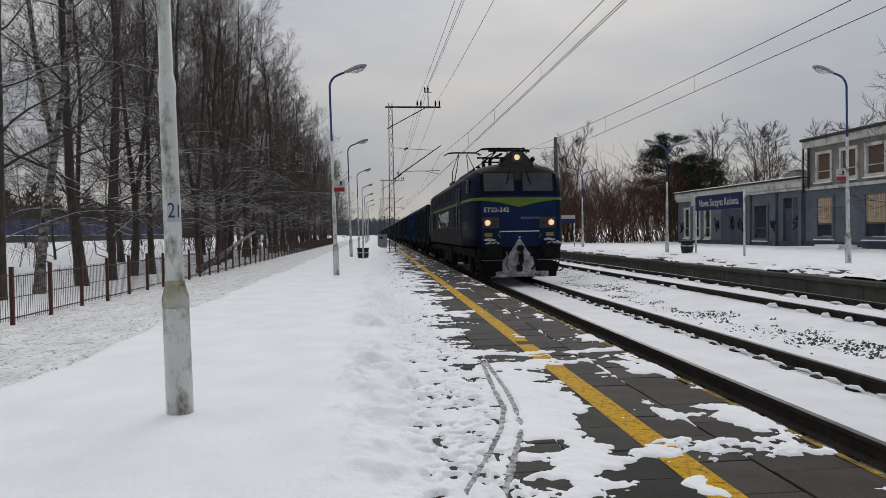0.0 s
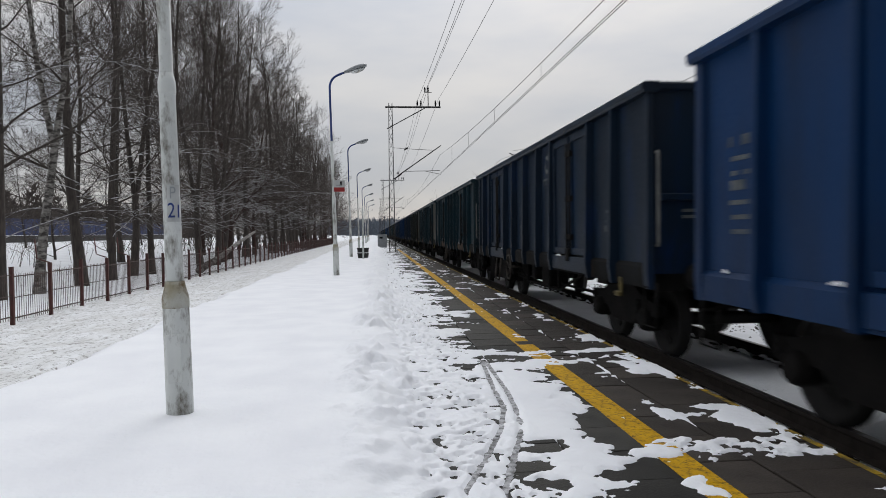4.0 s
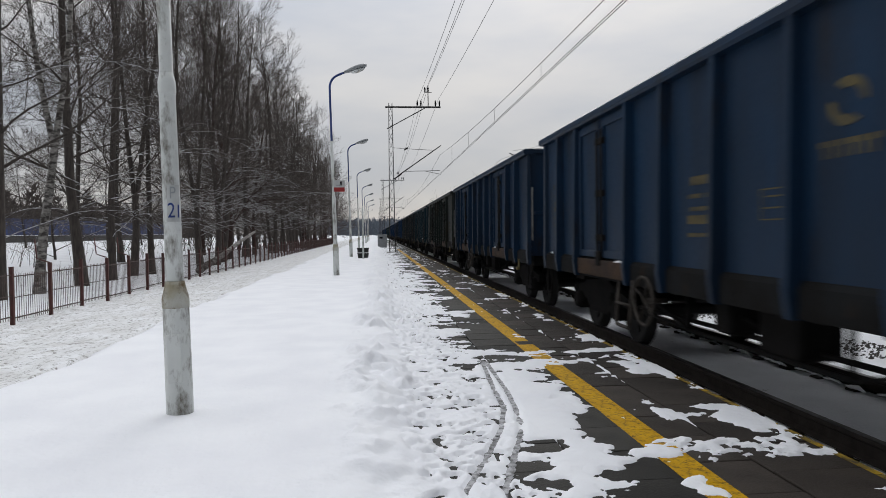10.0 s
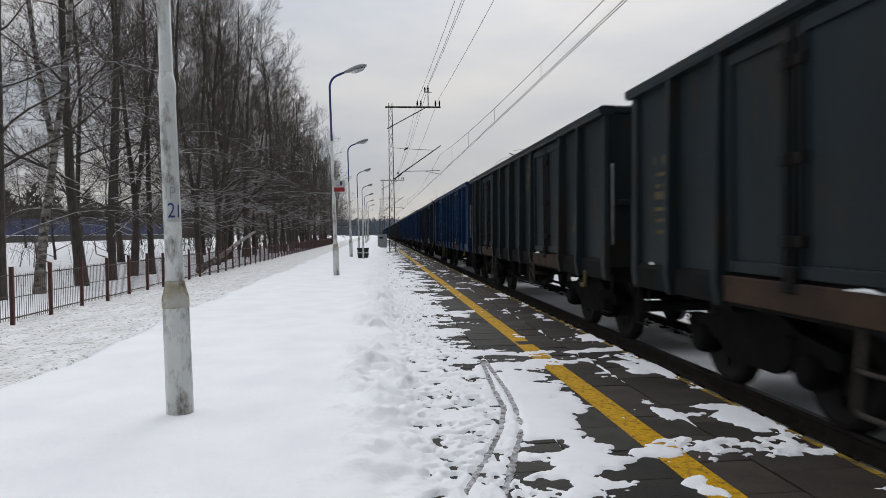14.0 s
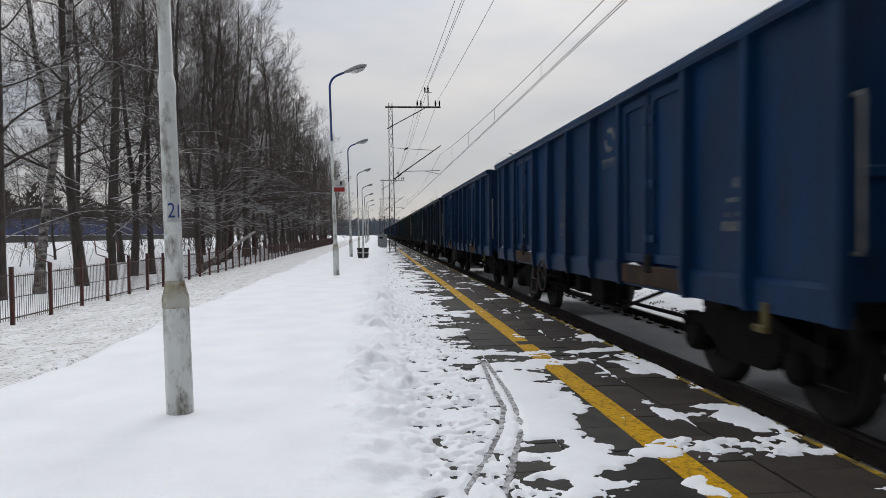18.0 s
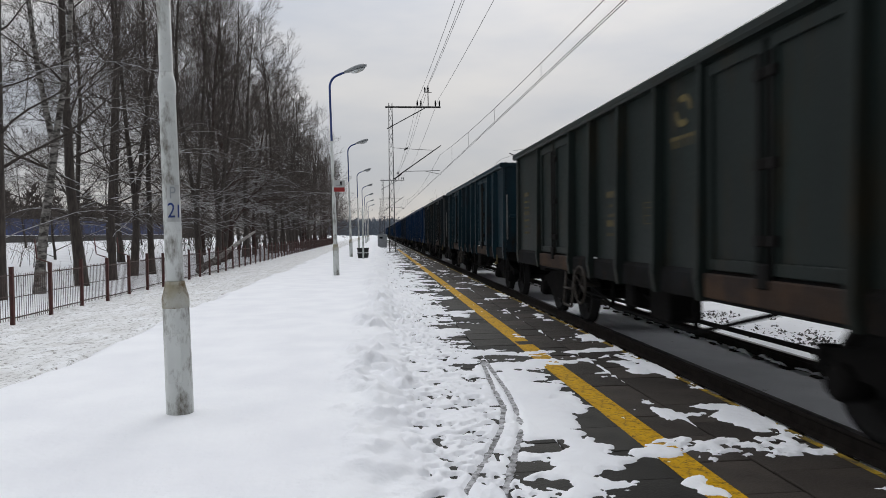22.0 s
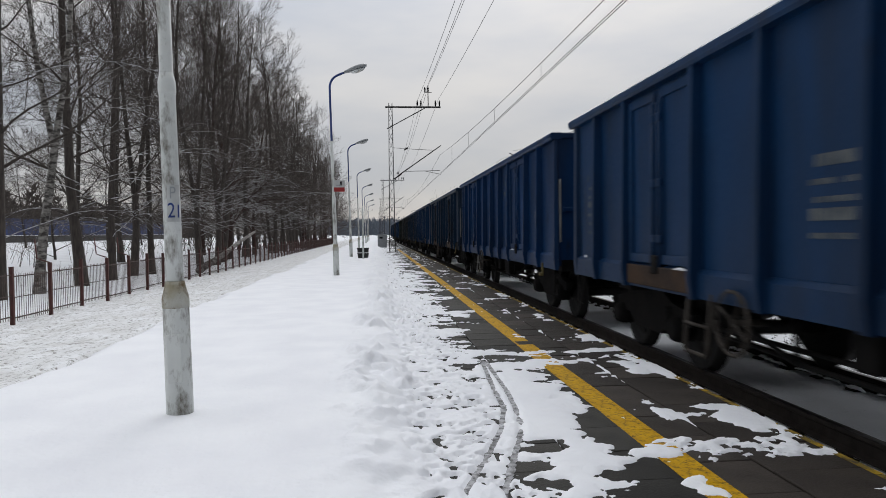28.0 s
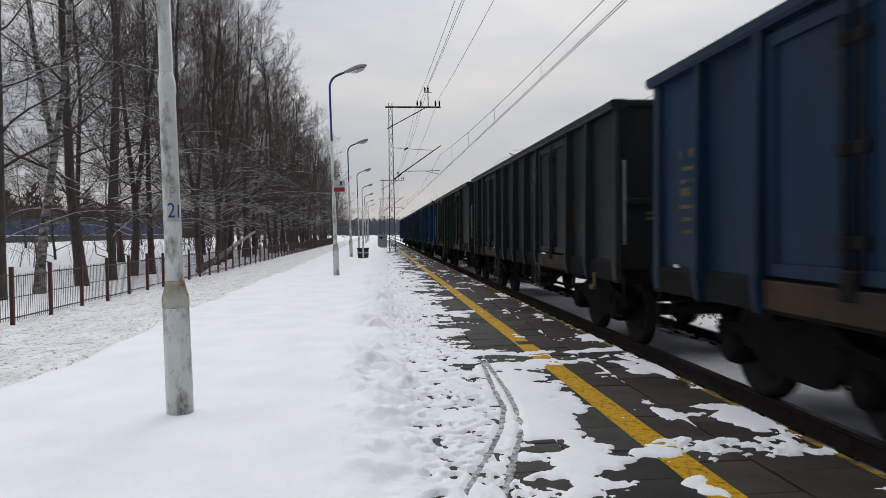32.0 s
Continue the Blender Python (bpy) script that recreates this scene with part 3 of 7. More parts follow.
def wagon_bogie(wagon, y):
    bogie = part("bogie", boxes((-0.95, 0.95, -0.22, 0.22, 0.50, 0.80, 0.03)), UNDER, wagon)
    bogie.location = (0, y, 0)
    for s in (-1, 1):
        bm = prism(bmesh.new(), [(-1.25, 0.52), (-1.25, 0.66), (-0.75, 0.74), (-0.45, 0.86), (0.45, 0.86), (0.75, 0.74), (1.25, 0.66),
                                 (1.25, 0.52), (0.62, 0.50), (0.40, 0.34), (-0.40, 0.34), (-0.62, 0.50)], s * 0.94, s * 1.06)
        part("side_frame", bm, UNDER, bogie)
        for q in (-0.9, 0.9):
            bm = spun([(0.10, s * 1.16), (0.13, s * 1.13), (0.15, s * 1.07), (0.15, s * 0.93)] if s > 0 else
                      [(0.15, s * 0.93), (0.15, s * 1.07), (0.13, s * 1.13), (0.10, s * 1.16)], "x", 14)
            part("axlebox", moved(bm, pose(0, q, 0.46)), UNDER, bogie)
            part("spring", moved(spun([(0.09, 0.60), (0.10, 0.64), (0.075, 0.68), (0.10, 0.72), (0.075, 0.76), (0.09, 0.80)], "z", 10),
                                 pose(s * 1.02, q + 0.26, -0.10)), UNDER, bogie)
    for q in (-0.9, 0.9):
        ob = hang("wheelset", WAGON_WHEELS, WHEEL, bogie)
        ob.location = (0, q, 0.46)
    return bogie


def open_wagon(kind, paint_mat, mark, style=0):
    """A high-sided open goods wagon; its origin lies on the rail heads at its middle, -y is its front."""
    w = thing("open_wagon", "x", "goods wagon", "wagons of the train")
    clean = kind in ("bright", "royal")
    top, half_w, foot = 3.26 if clean else 3.24, 1.37, 0.94
    step, d0, d1 = (1.20, 2.36, 4.17) if clean else (1.15, 2.18, 4.28)
    bays = [-6.35, -5.30, -d1, -d0, -step, 0.0, step, d0, d1, 5.30, 6.35]
    part("underframe", boxes((-0.14, 0.14, -HALF, HALF, 0.78, 1.20), (-1.3, 1.3, -HALF + 0.05, -HALF + 0.3, 0.90, 1.2),
                             (-1.3, 1.3, HALF - 0.3, HALF - 0.05, 0.90, 1.2), (-1.35, 1.35, -4.7, -4.3, 0.86, 1.15),
                             (-1.35, 1.35, 4.3, 4.7, 0.86, 1.15), (-1.3, 1.3, -1.3, -1.1, 0.9, 1.15), (-1.3, 1.3, 1.1, 1.3, 0.9, 1.15)), UNDER, w)
    part("floor", boxes((-1.38, 1.38, -HALF + 0.02, HALF - 0.02, 1.14, 1.21)), UNDER, w)
    for s in (-1, 1):
        side = part("side_wall", boxes((s * half_w - 0.02, s * half_w + 0.02, -HALF, HALF, 1.19, top - 0.04)), paint_mat, w)
        bm = bmesh.new()
        prism(bm, [(s * 1.33, foot + 0.04), (s * 1.40, foot), (s * 1.445, foot), (s * 1.445, 1.17), (s * 1.40, 1.215), (s * 1.33, 1.215)], -HALF, HALF, "y")
        bmesh.ops.recalc_face_normals(bm, faces=bm.faces)
        part("side_sill", bm, paint_mat if clean else SILL, w)
        bm = bmesh.new()
        prism(bm, [(s * 1.31, top - 0.12), (s * 1.49, top - 0.12), (s * 1.515, top - 0.09), (s * 1.515, top - 0.025), (s * 1.49, top), (s * 1.31, top)], -HALF - 0.05, HALF + 0.05, "y")
        bmesh.ops.recalc_face_normals(bm, faces=bm.faces)
        part("top_rail", bm, paint_mat, w)
        for k, y in enumerate(bays):
            wide = 0.050 if k not in (0, 10) else 0.085
            if style == 1 and k in (1, 9):
                continue
            out = 0.150 if k not in (0, 10) else 0.085
            # a hat section that stands out further towards its foot
            bm = bmesh.new()
            rows = [(top - 0.11, 0.80), (2.2, 0.92), (1.30, 1.0), (1.14, 1.06), (foot - 0.01, 0.85)]
            rings = [[bm.verts.new((s * (half_w + 0.015), y - wide, z)), bm.verts.new((s * (half_w + out * q), y - wide * 0.8, z)),
                      bm.verts.new((s * (half_w + out * q), y + wide * 0.8, z)), bm.verts.new((s * (half_w + 0.015), y + wide, z))] for z, q in rows]
            for p, q in zip(rings, rings[1:]):
                for i in range(3):
                    bm.faces.new((p[i], p[i + 1], q[i + 1], q[i]))
            bm.faces.new(rings[0]), bm.faces.new(rings[-1])
            bmesh.ops.recalc_face_normals(bm, faces=bm.faces)
            part("post", bm, paint_mat, side)
        for y0, y1 in ((0.07 - d1, -d0 - 0.07), (d0 + 0.07, d1 - 0.07)):
            m = (y0 + y1) / 2
            for a, b in ((y0, m - 0.035), (m + 0.035, y1)):
                x = s * (half_w + 0.030)
                door = part("door", boxes((x - 0.012, x + 0.012, a + 0.02, b - 0.02, 1.23, top - 0.17)), paint_mat, w)
                bm = bmesh.new()
                f = x + s * 0.022
                for e in ((a + 0.01, a + 0.095), (b - 0.095, b - 0.01)):
                    box(bm, f - 0.025, f + 0.025, e[0], e[1], 1.225, top - 0.165, 0.008)
                for z in (1.225, top - 0.265):
                    box(bm, f - 0.022, f + 0.022, a + 0.096, b - 0.096, z, z + 0.10, 0.006)
                part("door_frame", bm, paint_mat, door)
                near_edge = b - 0.05 if a < m - 0.5 else a + 0.05
                bm = tubes(([(f + s * 0.035, near_edge, 1.10), (f + s * 0.035, near_edge, 2.95)], 0.020, 6))
                for z in (1.45, 2.05, 2.75):
                    box(bm, f - 0.01 if s > 0 else f - 0.055, f + 0.055 if s > 0 else f + 0.01, near_edge - 0.05, near_edge + 0.05, z, z + 0.09, 0.008)
                part("bolt", bm, UNDER if not clean else paint_mat, door)
            part("door_flap", boxes((s * 1.455 - 0.02, s * 1.455 + 0.025, y0, y1, foot + 0.03, 1.195, 0.01)), paint_mat if kind in ("bright", "dark") else RUSTY, w, "flap below the doors")
            part("latch", boxes((s * 1.47 - 0.03, s * 1.47 + 0.04, m - 0.08, m + 0.08, 1.12, 1.32, 0.012)), UNDER, w)
        # writing panels: rows of small pale bars too small to read, and a two-piece mark
        x = s * (half_w + 0.024)
        bm = bmesh.new()
        rnd = random.Random(7 + style)
        for yy, zz, n, wide in ((0.14, 2.02, 5, 0.5), (5.42, 2.30, 7, 0.42), (-5.15, 1.95, 4, 0.34)):
            for r in range(n):
                y = yy
                tall = 0.085 if r in (0, 3) else 0.040
                while y < yy + wide:
                    d = rnd.uniform(0.03, 0.09) * (1.6 if tall > 0.05 else 1.0)
                    if rnd.random() < 0.88:
                        box(bm, x - 0.002, x + 0.002, y, min(y + d, yy + wide + 0.04), zz - r * 0.125, zz - r * 0.125 + tall)
                    y += d + 0.022
        part("marking", bm, mark, side, "small unreadable painted lines")["kind"] = "stuff"
        # snow caught on the ledges
        bm = bmesh.new()
        for y in (-6.2, -4.9, -1.1, 0.1, 1.2, 2.3, 4.4, 5.9):
            if rnd.random() < 0.4:
                d = rnd.uniform(0.05, 0.16)
                tube(bm, [(s * 1.425, y - d, 1.212), (s * 1.425, y, 1.225), (s * 1.425, y + d * 0.8, 1.212)], [0.006, rnd.uniform(0.016, 0.028), 0.006], 6)
        for y in (d0 + 0.25, d1 - 0.55, -d1 + 0.2, -d0 - 0.5):
            if rnd.random() < 0.5:
                tube(bm, [(s * 1.475, y - 0.14, 1.192), (s * 1.475, y, 1.205), (s * 1.475, y + 0.18, 1.192)], [0.006, 0.018, 0.006], 6)
        part("ledge_snow", bm, SNOW, w, "lumps of snow on the sill")["kind"] = "stuff"
        part("marking", boxes((x - 0.002, x + 0.002, -1.0, -0.62, 1.90, 1.91), (x - 0.002, x + 0.002, -1.0, -0.62, 1.66, 1.67),
                              (x - 0.002, x + 0.002, -1.0, -0.99, 1.66, 1.91), (x - 0.002, x + 0.002, -0.63, -0.62, 1.66, 1.91),
                              (x - 0.002, x + 0.002, -0.94, -0.7, 1.84, 1.852), (x - 0.002, x + 0.002, -0.94, -0.66, 1.75, 1.762)), mark, side)["kind"] = "stuff"
        lg = bmesh.new()
        mid, mark_z = -1.80 if clean else -1.66, 2.42 if kind == "steel" else 2.78
        for turn in (-1, 1):
            prism(lg, [(mid + s * turn * p * 0.19, mark_z + turn * q * 0.16) for p, q in EMBLEM], x - 0.003, x + 0.003)
        y = mid - 0.36
        for d in (0.10, 0.08, 0.10, 0.11, 0.10, 0.10, 0.10):
            box(lg, x - 0.002, x + 0.002, y, y + d * 0.28, mark_z - 0.36, mark_z - 0.24), box(lg, x - 0.002, x + 0.002, y + d * 0.28, y + d * 0.7, mark_z - 0.28, mark_z - 0.24)
            y += d
        part("emblem", lg, mark, side, "two-piece painted emblem over a row of bars")["kind"] = "stuff"
        # hand brake wheel and foot steps
        sy, sl = (2.82, 0.56) if kind == "dark" else (2.04, 0.46)
        rung = [([(s * 1.485, sy, 0.70), (s * 1.485, sy + sl, 0.70)], 0.018, 6)] if kind != "dark" else []
        part("step", tubes(([(s * 1.44, sy, 1.0), (s * 1.49, sy, 0.47), (s * 1.49, sy + 0.04, 0.43), (s * 1.49, sy + sl - 0.04, 0.43), (s * 1.49, sy + sl, 0.47), (s * 1.44, sy + sl, 1.0)], 0.022, 6),
                           *rung), DIM_RAIL if kind == "bright" else STEP_STEEL, w)
        if style != 1 or kind == "olive":
            bm = bmesh.new()
            wy, wr = (-2.3, 0.20) if kind == "slate" else (1.58, 0.27)
            tube(bm, [(s * 1.50, wy + wr * math.cos(a), 0.80 + wr * math.sin(a)) for a in np.linspace(0, 2 * math.pi, 25)], 0.018, 6)
            for k in range(4):
                a = k * 1.571 + 0.5
                tube(bm, [(s * 1.48, wy, 0.80), (s * 1.50, wy + wr * math.cos(a), 0.80 + wr * math.sin(a))], 0.013, 6)
            tube(bm, [(s * 1.2, wy, 0.80), (s * 1.5, wy, 0.80)], 0.03, 8)
            part("brake_wheel", bm, STEP_STEEL, w, "spoked hand brake wheel")
        if kind == "bright":
            part("data_plate", boxes((x - 0.003, x + 0.006, -5.02, -4.74, 1.70, 1.98)), PLATE_CREAM, side, "cream data plate")
        part("tie_ring", boxes((min(s * 1.44, s * 1.47), max(s * 1.44, s * 1.47), -5.60, -5.52, 0.80, 1.02, 0.01), (min(s * 1.44, s * 1.50), max(s * 1.44, s * 1.50), -5.60, -5.44, 0.78, 0.84, 0.01)), YELLOW_MARK, w, "yellow painted bracket")
        if kind == "tan":
            for y0, y1 in ((-6.2, -4.3), (-0.98, -0.1), (0.1, 0.98), (1.18, 2.05)):
                part("patch", boxes((s * (half_w + 0.026) - 0.004, s * (half_w + 0.026) + 0.004, y0, y1, 1.23, top - 0.14)), PAINTS["tan"], side, "faded tan panel")
        if kind == "graffiti":
            for y, z, ry, rz in ((-0.5, 1.75, 0.52, 0.62), (0.55, 1.85, 0.55, 0.72), (1.6, 1.65, 0.5, 0.5), (3.2, 1.8, 0.75, 0.62), (5.2, 1.75, 0.8, 0.45)):
                g = bmesh.new()
                x = s * (half_w + (0.085 if 2.2 < y < 4.2 else 0.026))
                prism(g, [(y + ry * (1 + 0.25 * math.sin(3 * a + y)) * math.cos(a), z + rz * (1 + 0.2 * math.cos(2 * a - y)) * math.sin(a)) for a in np.linspace(0, 6.0, 22)], x - 0.004, x + 0.004)
                part("graffiti", g, GRAFFITI, side, "faded pale graffiti blob")
    # a thin line of snow along the rims
    if kind in ("slate", "olive", "teal", "graffiti"):
        rnd = random.Random(31 + style)
        for s in (-1, 1):
            bm = bmesh.new()
            y = -HALF
            while y < HALF - 0.6:
                d = rnd.uniform(0.25, 1.1)
                tube(bm, [(s * 1.40, y, top - 0.004), (s * 1.40, y + d * 0.4, top + 0.006), (s * 1.40, y + d, top - 0.004)], [0.02, rnd.uniform(0.03, 0.045), 0.015], 6)
                y += d + rnd.uniform(0.1, 1.2)
            part("rim_snow", bm, SNOW, w, "thin broken line of snow")["kind"] = "stuff"
    for e in (-1, 1):
        sign = bmesh.new()
        prism(sign, [(-0.52, 2.74), (-0.36, 2.74), (-0.44, 2.88)], e * (HALF + 0.016), e * (HALF + 0.022), "y")
        bmesh.ops.recalc_face_normals(sign, faces=sign.faces)
        part("warning_sign", sign, YELLOW_SIGN, w, "small yellow warning triangle")
        part("end_marking", boxes((-0.62, -0.22, e * (HALF + 0.014) - 0.003, e * (HALF + 0.014) + 0.003, 2.62, 2.65),
                                  *[(-1.05 + 0.2 * c, -0.90 + 0.2 * c, e * (HALF + 0.014) - 0.003, e * (HALF + 0.014) + 0.003, 1.72 + 0.07 * r, 1.755 + 0.07 * r) for r in range(2) for c in range(3)]), mark, w)["kind"] = "stuff"
        part("end_beam", boxes((-1.3, 1.3, e * (HALF + 0.02) - 0.03, e * (HALF + 0.02) + 0.03, 1.92, 2.0, 0.01)), paint_mat, w)
        end = part("end_wall", boxes((-half_w, half_w, e * (HALF - 0.01) - 0.02, e * (HALF - 0.01) + 0.02, 1.1, top - 0.06)), paint_mat, w)
        part("end_rail", boxes((-half_w, half_w, e * HALF - 0.05, e * HALF + 0.07, top - 0.10, top - 0.002, 0.02)), paint_mat, w)
        for x in (-0.7, 0.0, 0.7):
            part("post", boxes((x - 0.07, x + 0.07, e * HALF + (0.0 if e > 0 else -0.1), e * HALF + (0.1 if e > 0 else 0.0), 1.1, top - 0.1, 0.02)), paint_mat, end)
        for s in (-1, 1):
            part("handrail", tubes(([(s * 1.34, e * HALF, 2.46), (s * 1.36, e * (HALF + 0.10), 2.46), (s * 1.37, e * (HALF + 0.13), 2.42), (s * 1.37, e * (HALF + 0.13), 1.46), (s * 1.36, e * (HALF + 0.10), 1.42), (s * 1.34, e * HALF, 1.42)], 0.017, 6)), DIM_RAIL, w)
            part("end_step", tubes(([(s * 1.36, e * (HALF - 0.28), 1.05), (s * 1.38, e * (HALF - 0.28), 0.50), (s * 1.38, e * (HALF + 0.05), 0.50), (s * 1.36, e * (HALF + 0.05), 1.0)], 0.016, 6)), UNDER, w)
            prof = [(0.16, 0.0), (0.16, 0.22), (0.12, 0.23), (0.12, 0.50), (0.22, 0.53), (0.225, 0.58), (0.10, 0.61)]
            bm = spun(prof, "y", 16)
            if e < 0:
                bm.transform(pose(0, 0, 0, 0, 0, 180))
            part("buffer", moved(bm, pose(s * 0.875, e * (HALF - 0.02), 1.06)), UNDER, w)
        part("coupling", tubes(([(0, e * HALF, 1.02), (0, e * (HALF + 0.28), 1.0), (0, e * (HALF + 0.36), 0.92), (0, e * (HALF + 0.30), 0.80)], 0.04, 8)), UNDER, w)
        part("brake_hose", tubes(([(0.25, e * HALF, 0.95), (0.25, e * (HALF + 0.2), 0.85), (0.22, e * (HALF + 0.32), 0.55), (0.15, e * (HALF + 0.5), 0.45)], 0.025, 6)), BLACK, w)
        wagon_bogie(w, e * 4.5)
    gear = tubes(([(-0.6, -1.5, 0.8), (0.9, -1.3, 0.6)], 0.02, 6))
    for s in (-1, 1):
        for a in (([(s * 0.95, -3.3, 0.60), (s * 0.95, 3.3, 0.56)], 0.025, 6), ([(s * 1.1, -3.0, 0.92), (s * 1.1, -1.3, 0.50), (s * 1.1, 1.3, 0.50), (s * 1.1, 3.0, 0.92)], 0.024, 6),
                  ([(s * 1.1, -1.3, 0.50), (s * 1.1, -1.3, 0.95)], 0.03, 6), ([(s * 1.1, 1.3, 0.50), (s * 1.1, 1.3, 0.95)], 0.03, 6),
                  ([(s * 1.05, -0.4, 0.62), (s * 1.05, 0.9, 0.90)], 0.018, 6), ([(s * 1.0, 0.6, 0.46), (s * 1.0, 2.9, 0.52)], 0.016, 6)):
            tube(gear, *a)
        part("gear_box", boxes((min(s * 0.75, s * 1.15), max(s * 0.75, s * 1.15), -0.75, -0.15, 0.52, 0.92, 0.03)), UNDER, w)
        part("valve_box", boxes((min(s * 0.85, s * 1.20), max(s * 0.85, s * 1.20), 0.25, 0.55, 0.60, 0.95, 0.03)), UNDER, w)
    part("brake_gear", gear, UNDER, w, "brake rods and truss bars")["kind"] = "stuff"
    part("brake_cylinder", moved(spun([(0.05, -0.35), (0.19, -0.33), (0.2, 0.3), (0.06, 0.36)], "y", 14), pose(0.45, -0.6, 0.78)), UNDER, w)
    part("air_tank", moved(spun([(0.1, -0.5), (0.2, -0.42), (0.2, 0.42), (0.1, 0.5)], "y", 14), pose(-0.5, 0.8, 0.78)), UNDER, w)
    return w


REARS = [53.58, 67.57, 81.56, 95.55, 109.54, 123.33, 137.30, 151.10, 164.92, 179.11, 193.12, 207.13, 221.08, 234.92, 248.77, 262.62, 276.47,
         290.47, 304.66, 319.00, 333.29, 348.10, 362.54, 376.97, 391.00, 405.04, 419.08, 433.12, 447.14, 461.16, 475.19, 489.29, 503.33,
         517.37, 531.41, 545.45, 559.49, 573.53]
ROSTER = ("slate bright dark teal tan graffiti dark bright steel steel olive teal slate slate royal dark bright royal royal dark teal olive teal slate "
          "royal royal dark royal bright steel royal steel slate olive royal dark royal royal").split()
LOOKS = {"steel": "dull mid-blue open goods wagon with ribbed sides and a yellow emblem", "bright": "bright blue open goods wagon with ribbed steel sides, clean paint", "royal": "blue open goods wagon with ribbed steel sides, lightly worn",
         "dark": "dark blue open goods wagon with ribbed sides, grimy", "teal": "dull teal open goods wagon with ribbed sides and yellow marks",
         "slate": "slate grey weathered open goods wagon with rusty door flaps", "olive": "dark olive weathered open goods wagon, stained",
         "graffiti": "dark olive open goods wagon with large pale graffiti", "tan": "faded tan and grey patchwork open goods wagon, badly weathered"}
MARKS = {"steel": YELLOW_MARK, "bright": PALE_MARK, "royal": PALE_MARK, "dark": PALE_MARK, "teal": YELLOW_MARK, "slate": YELLOW_MARK, "olive": YELLOW_MARK, "graffiti": YELLOW_MARK, "tan": GRAFFITI}
models, train = {}, []
for rear, kind in zip(REARS, ROSTER):
    at = pose(AXIS_1, rear - HALF, RAIL_1)
    if kind not in models:
        models[kind] = open_wagon(kind, PAINTS[{"tan": "teal", "graffiti": "olive"}.get(kind, kind)], MARKS[kind], 1 if kind in ("olive", "tan", "graffiti") else 0)
        wagon = models[kind]
        wagon.matrix_basis = at
    else:
        wagon = copy_thing(models[kind], at)
    tagged(wagon, LOOKS[kind], "goods wagon", "wagons of the train")
    train.append((wagon, rear - HALF))

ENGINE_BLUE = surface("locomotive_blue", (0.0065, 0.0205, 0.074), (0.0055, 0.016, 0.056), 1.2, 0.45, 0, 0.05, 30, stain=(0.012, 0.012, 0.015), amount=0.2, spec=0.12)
# darker blue for the body sides, cab doors and upper front
ENGINE_SIDE = surface("locomotive_dark_blue", (0.0055, 0.0112, 0.033), (0.0045, 0.0080, 0.020), 1.2, 0.5, 0, 0.05, 30, stain=(0.009, 0.009, 0.011), amount=0.3, spec=0.06)
ENGINE_GREY = surface("locomotive_charcoal", (0.0075, 0.0075, 0.0075), (0.005, 0.005, 0.0052), 1.2, 0.6, 0, 0.06, 30, stain=(0.012, 0.0105, 0.009), amount=0.25, spec=0.08)
SKIRT_GREY = surface("locomotive_grimy_skirt", (0.019, 0.018, 0.0165), (0.013, 0.0125, 0.012), 1.2, 0.7, 0, 0.06, 30, stain=(0.016, 0.014, 0.012), amount=0.25, spec=0.1)
ROOF_GREY = surface("sooty_roof", (0.028, 0.026, 0.024), (0.018, 0.017, 0.016), 2, 0.7, 0, 0.2, 30)
LIME = surface("lime_stripe", (0.12, 0.19, 0.006), (0.085, 0.14, 0.006), 3, 0.5, bump=0.03)
ENGINE_WHITE = surface("white_lettering", (0.72, 0.72, 0.70), (0.60, 0.60, 0.58), 3, 0.5, bump=0.02)
# base colour raised to blue-grey to stand in for reflected sky
SKY_TONED_GLASS = surface("sky_toned_window", (0.060, 0.068, 0.080), (0.045, 0.05, 0.06), 2, 0.12, bump=0)
BOX_GREY = surface("lamp_box_grey", (0.060, 0.052, 0.045), (0.04, 0.035, 0.03), 4, 0.6, bump=0.1)
LIT = surface("lit_headlight", (0.9, 0.8, 0.55), None, 4, 0.2, bump=0, glow=(1.0, 0.62, 0.30, 0.85))
UNLIT = surface("dark_lens", (0.05, 0.03, 0.02), None, 4, 0.15, bump=0)
AMBER = surface("amber_marker", (0.30, 0.24, 0.04), None, 4, 0.3, bump=0)
PACKED = surface("packed_snow", (0.58, 0.59, 0.62), (0.26, 0.26, 0.28), 6, 0.9, bump=0.6, fine=25, stain=(0.03, 0.03, 0.03), amount=0.45, stain_scale=4)


def nose(z):
    return 8.45 - 0.24 * max(0.0, z - 2.72)


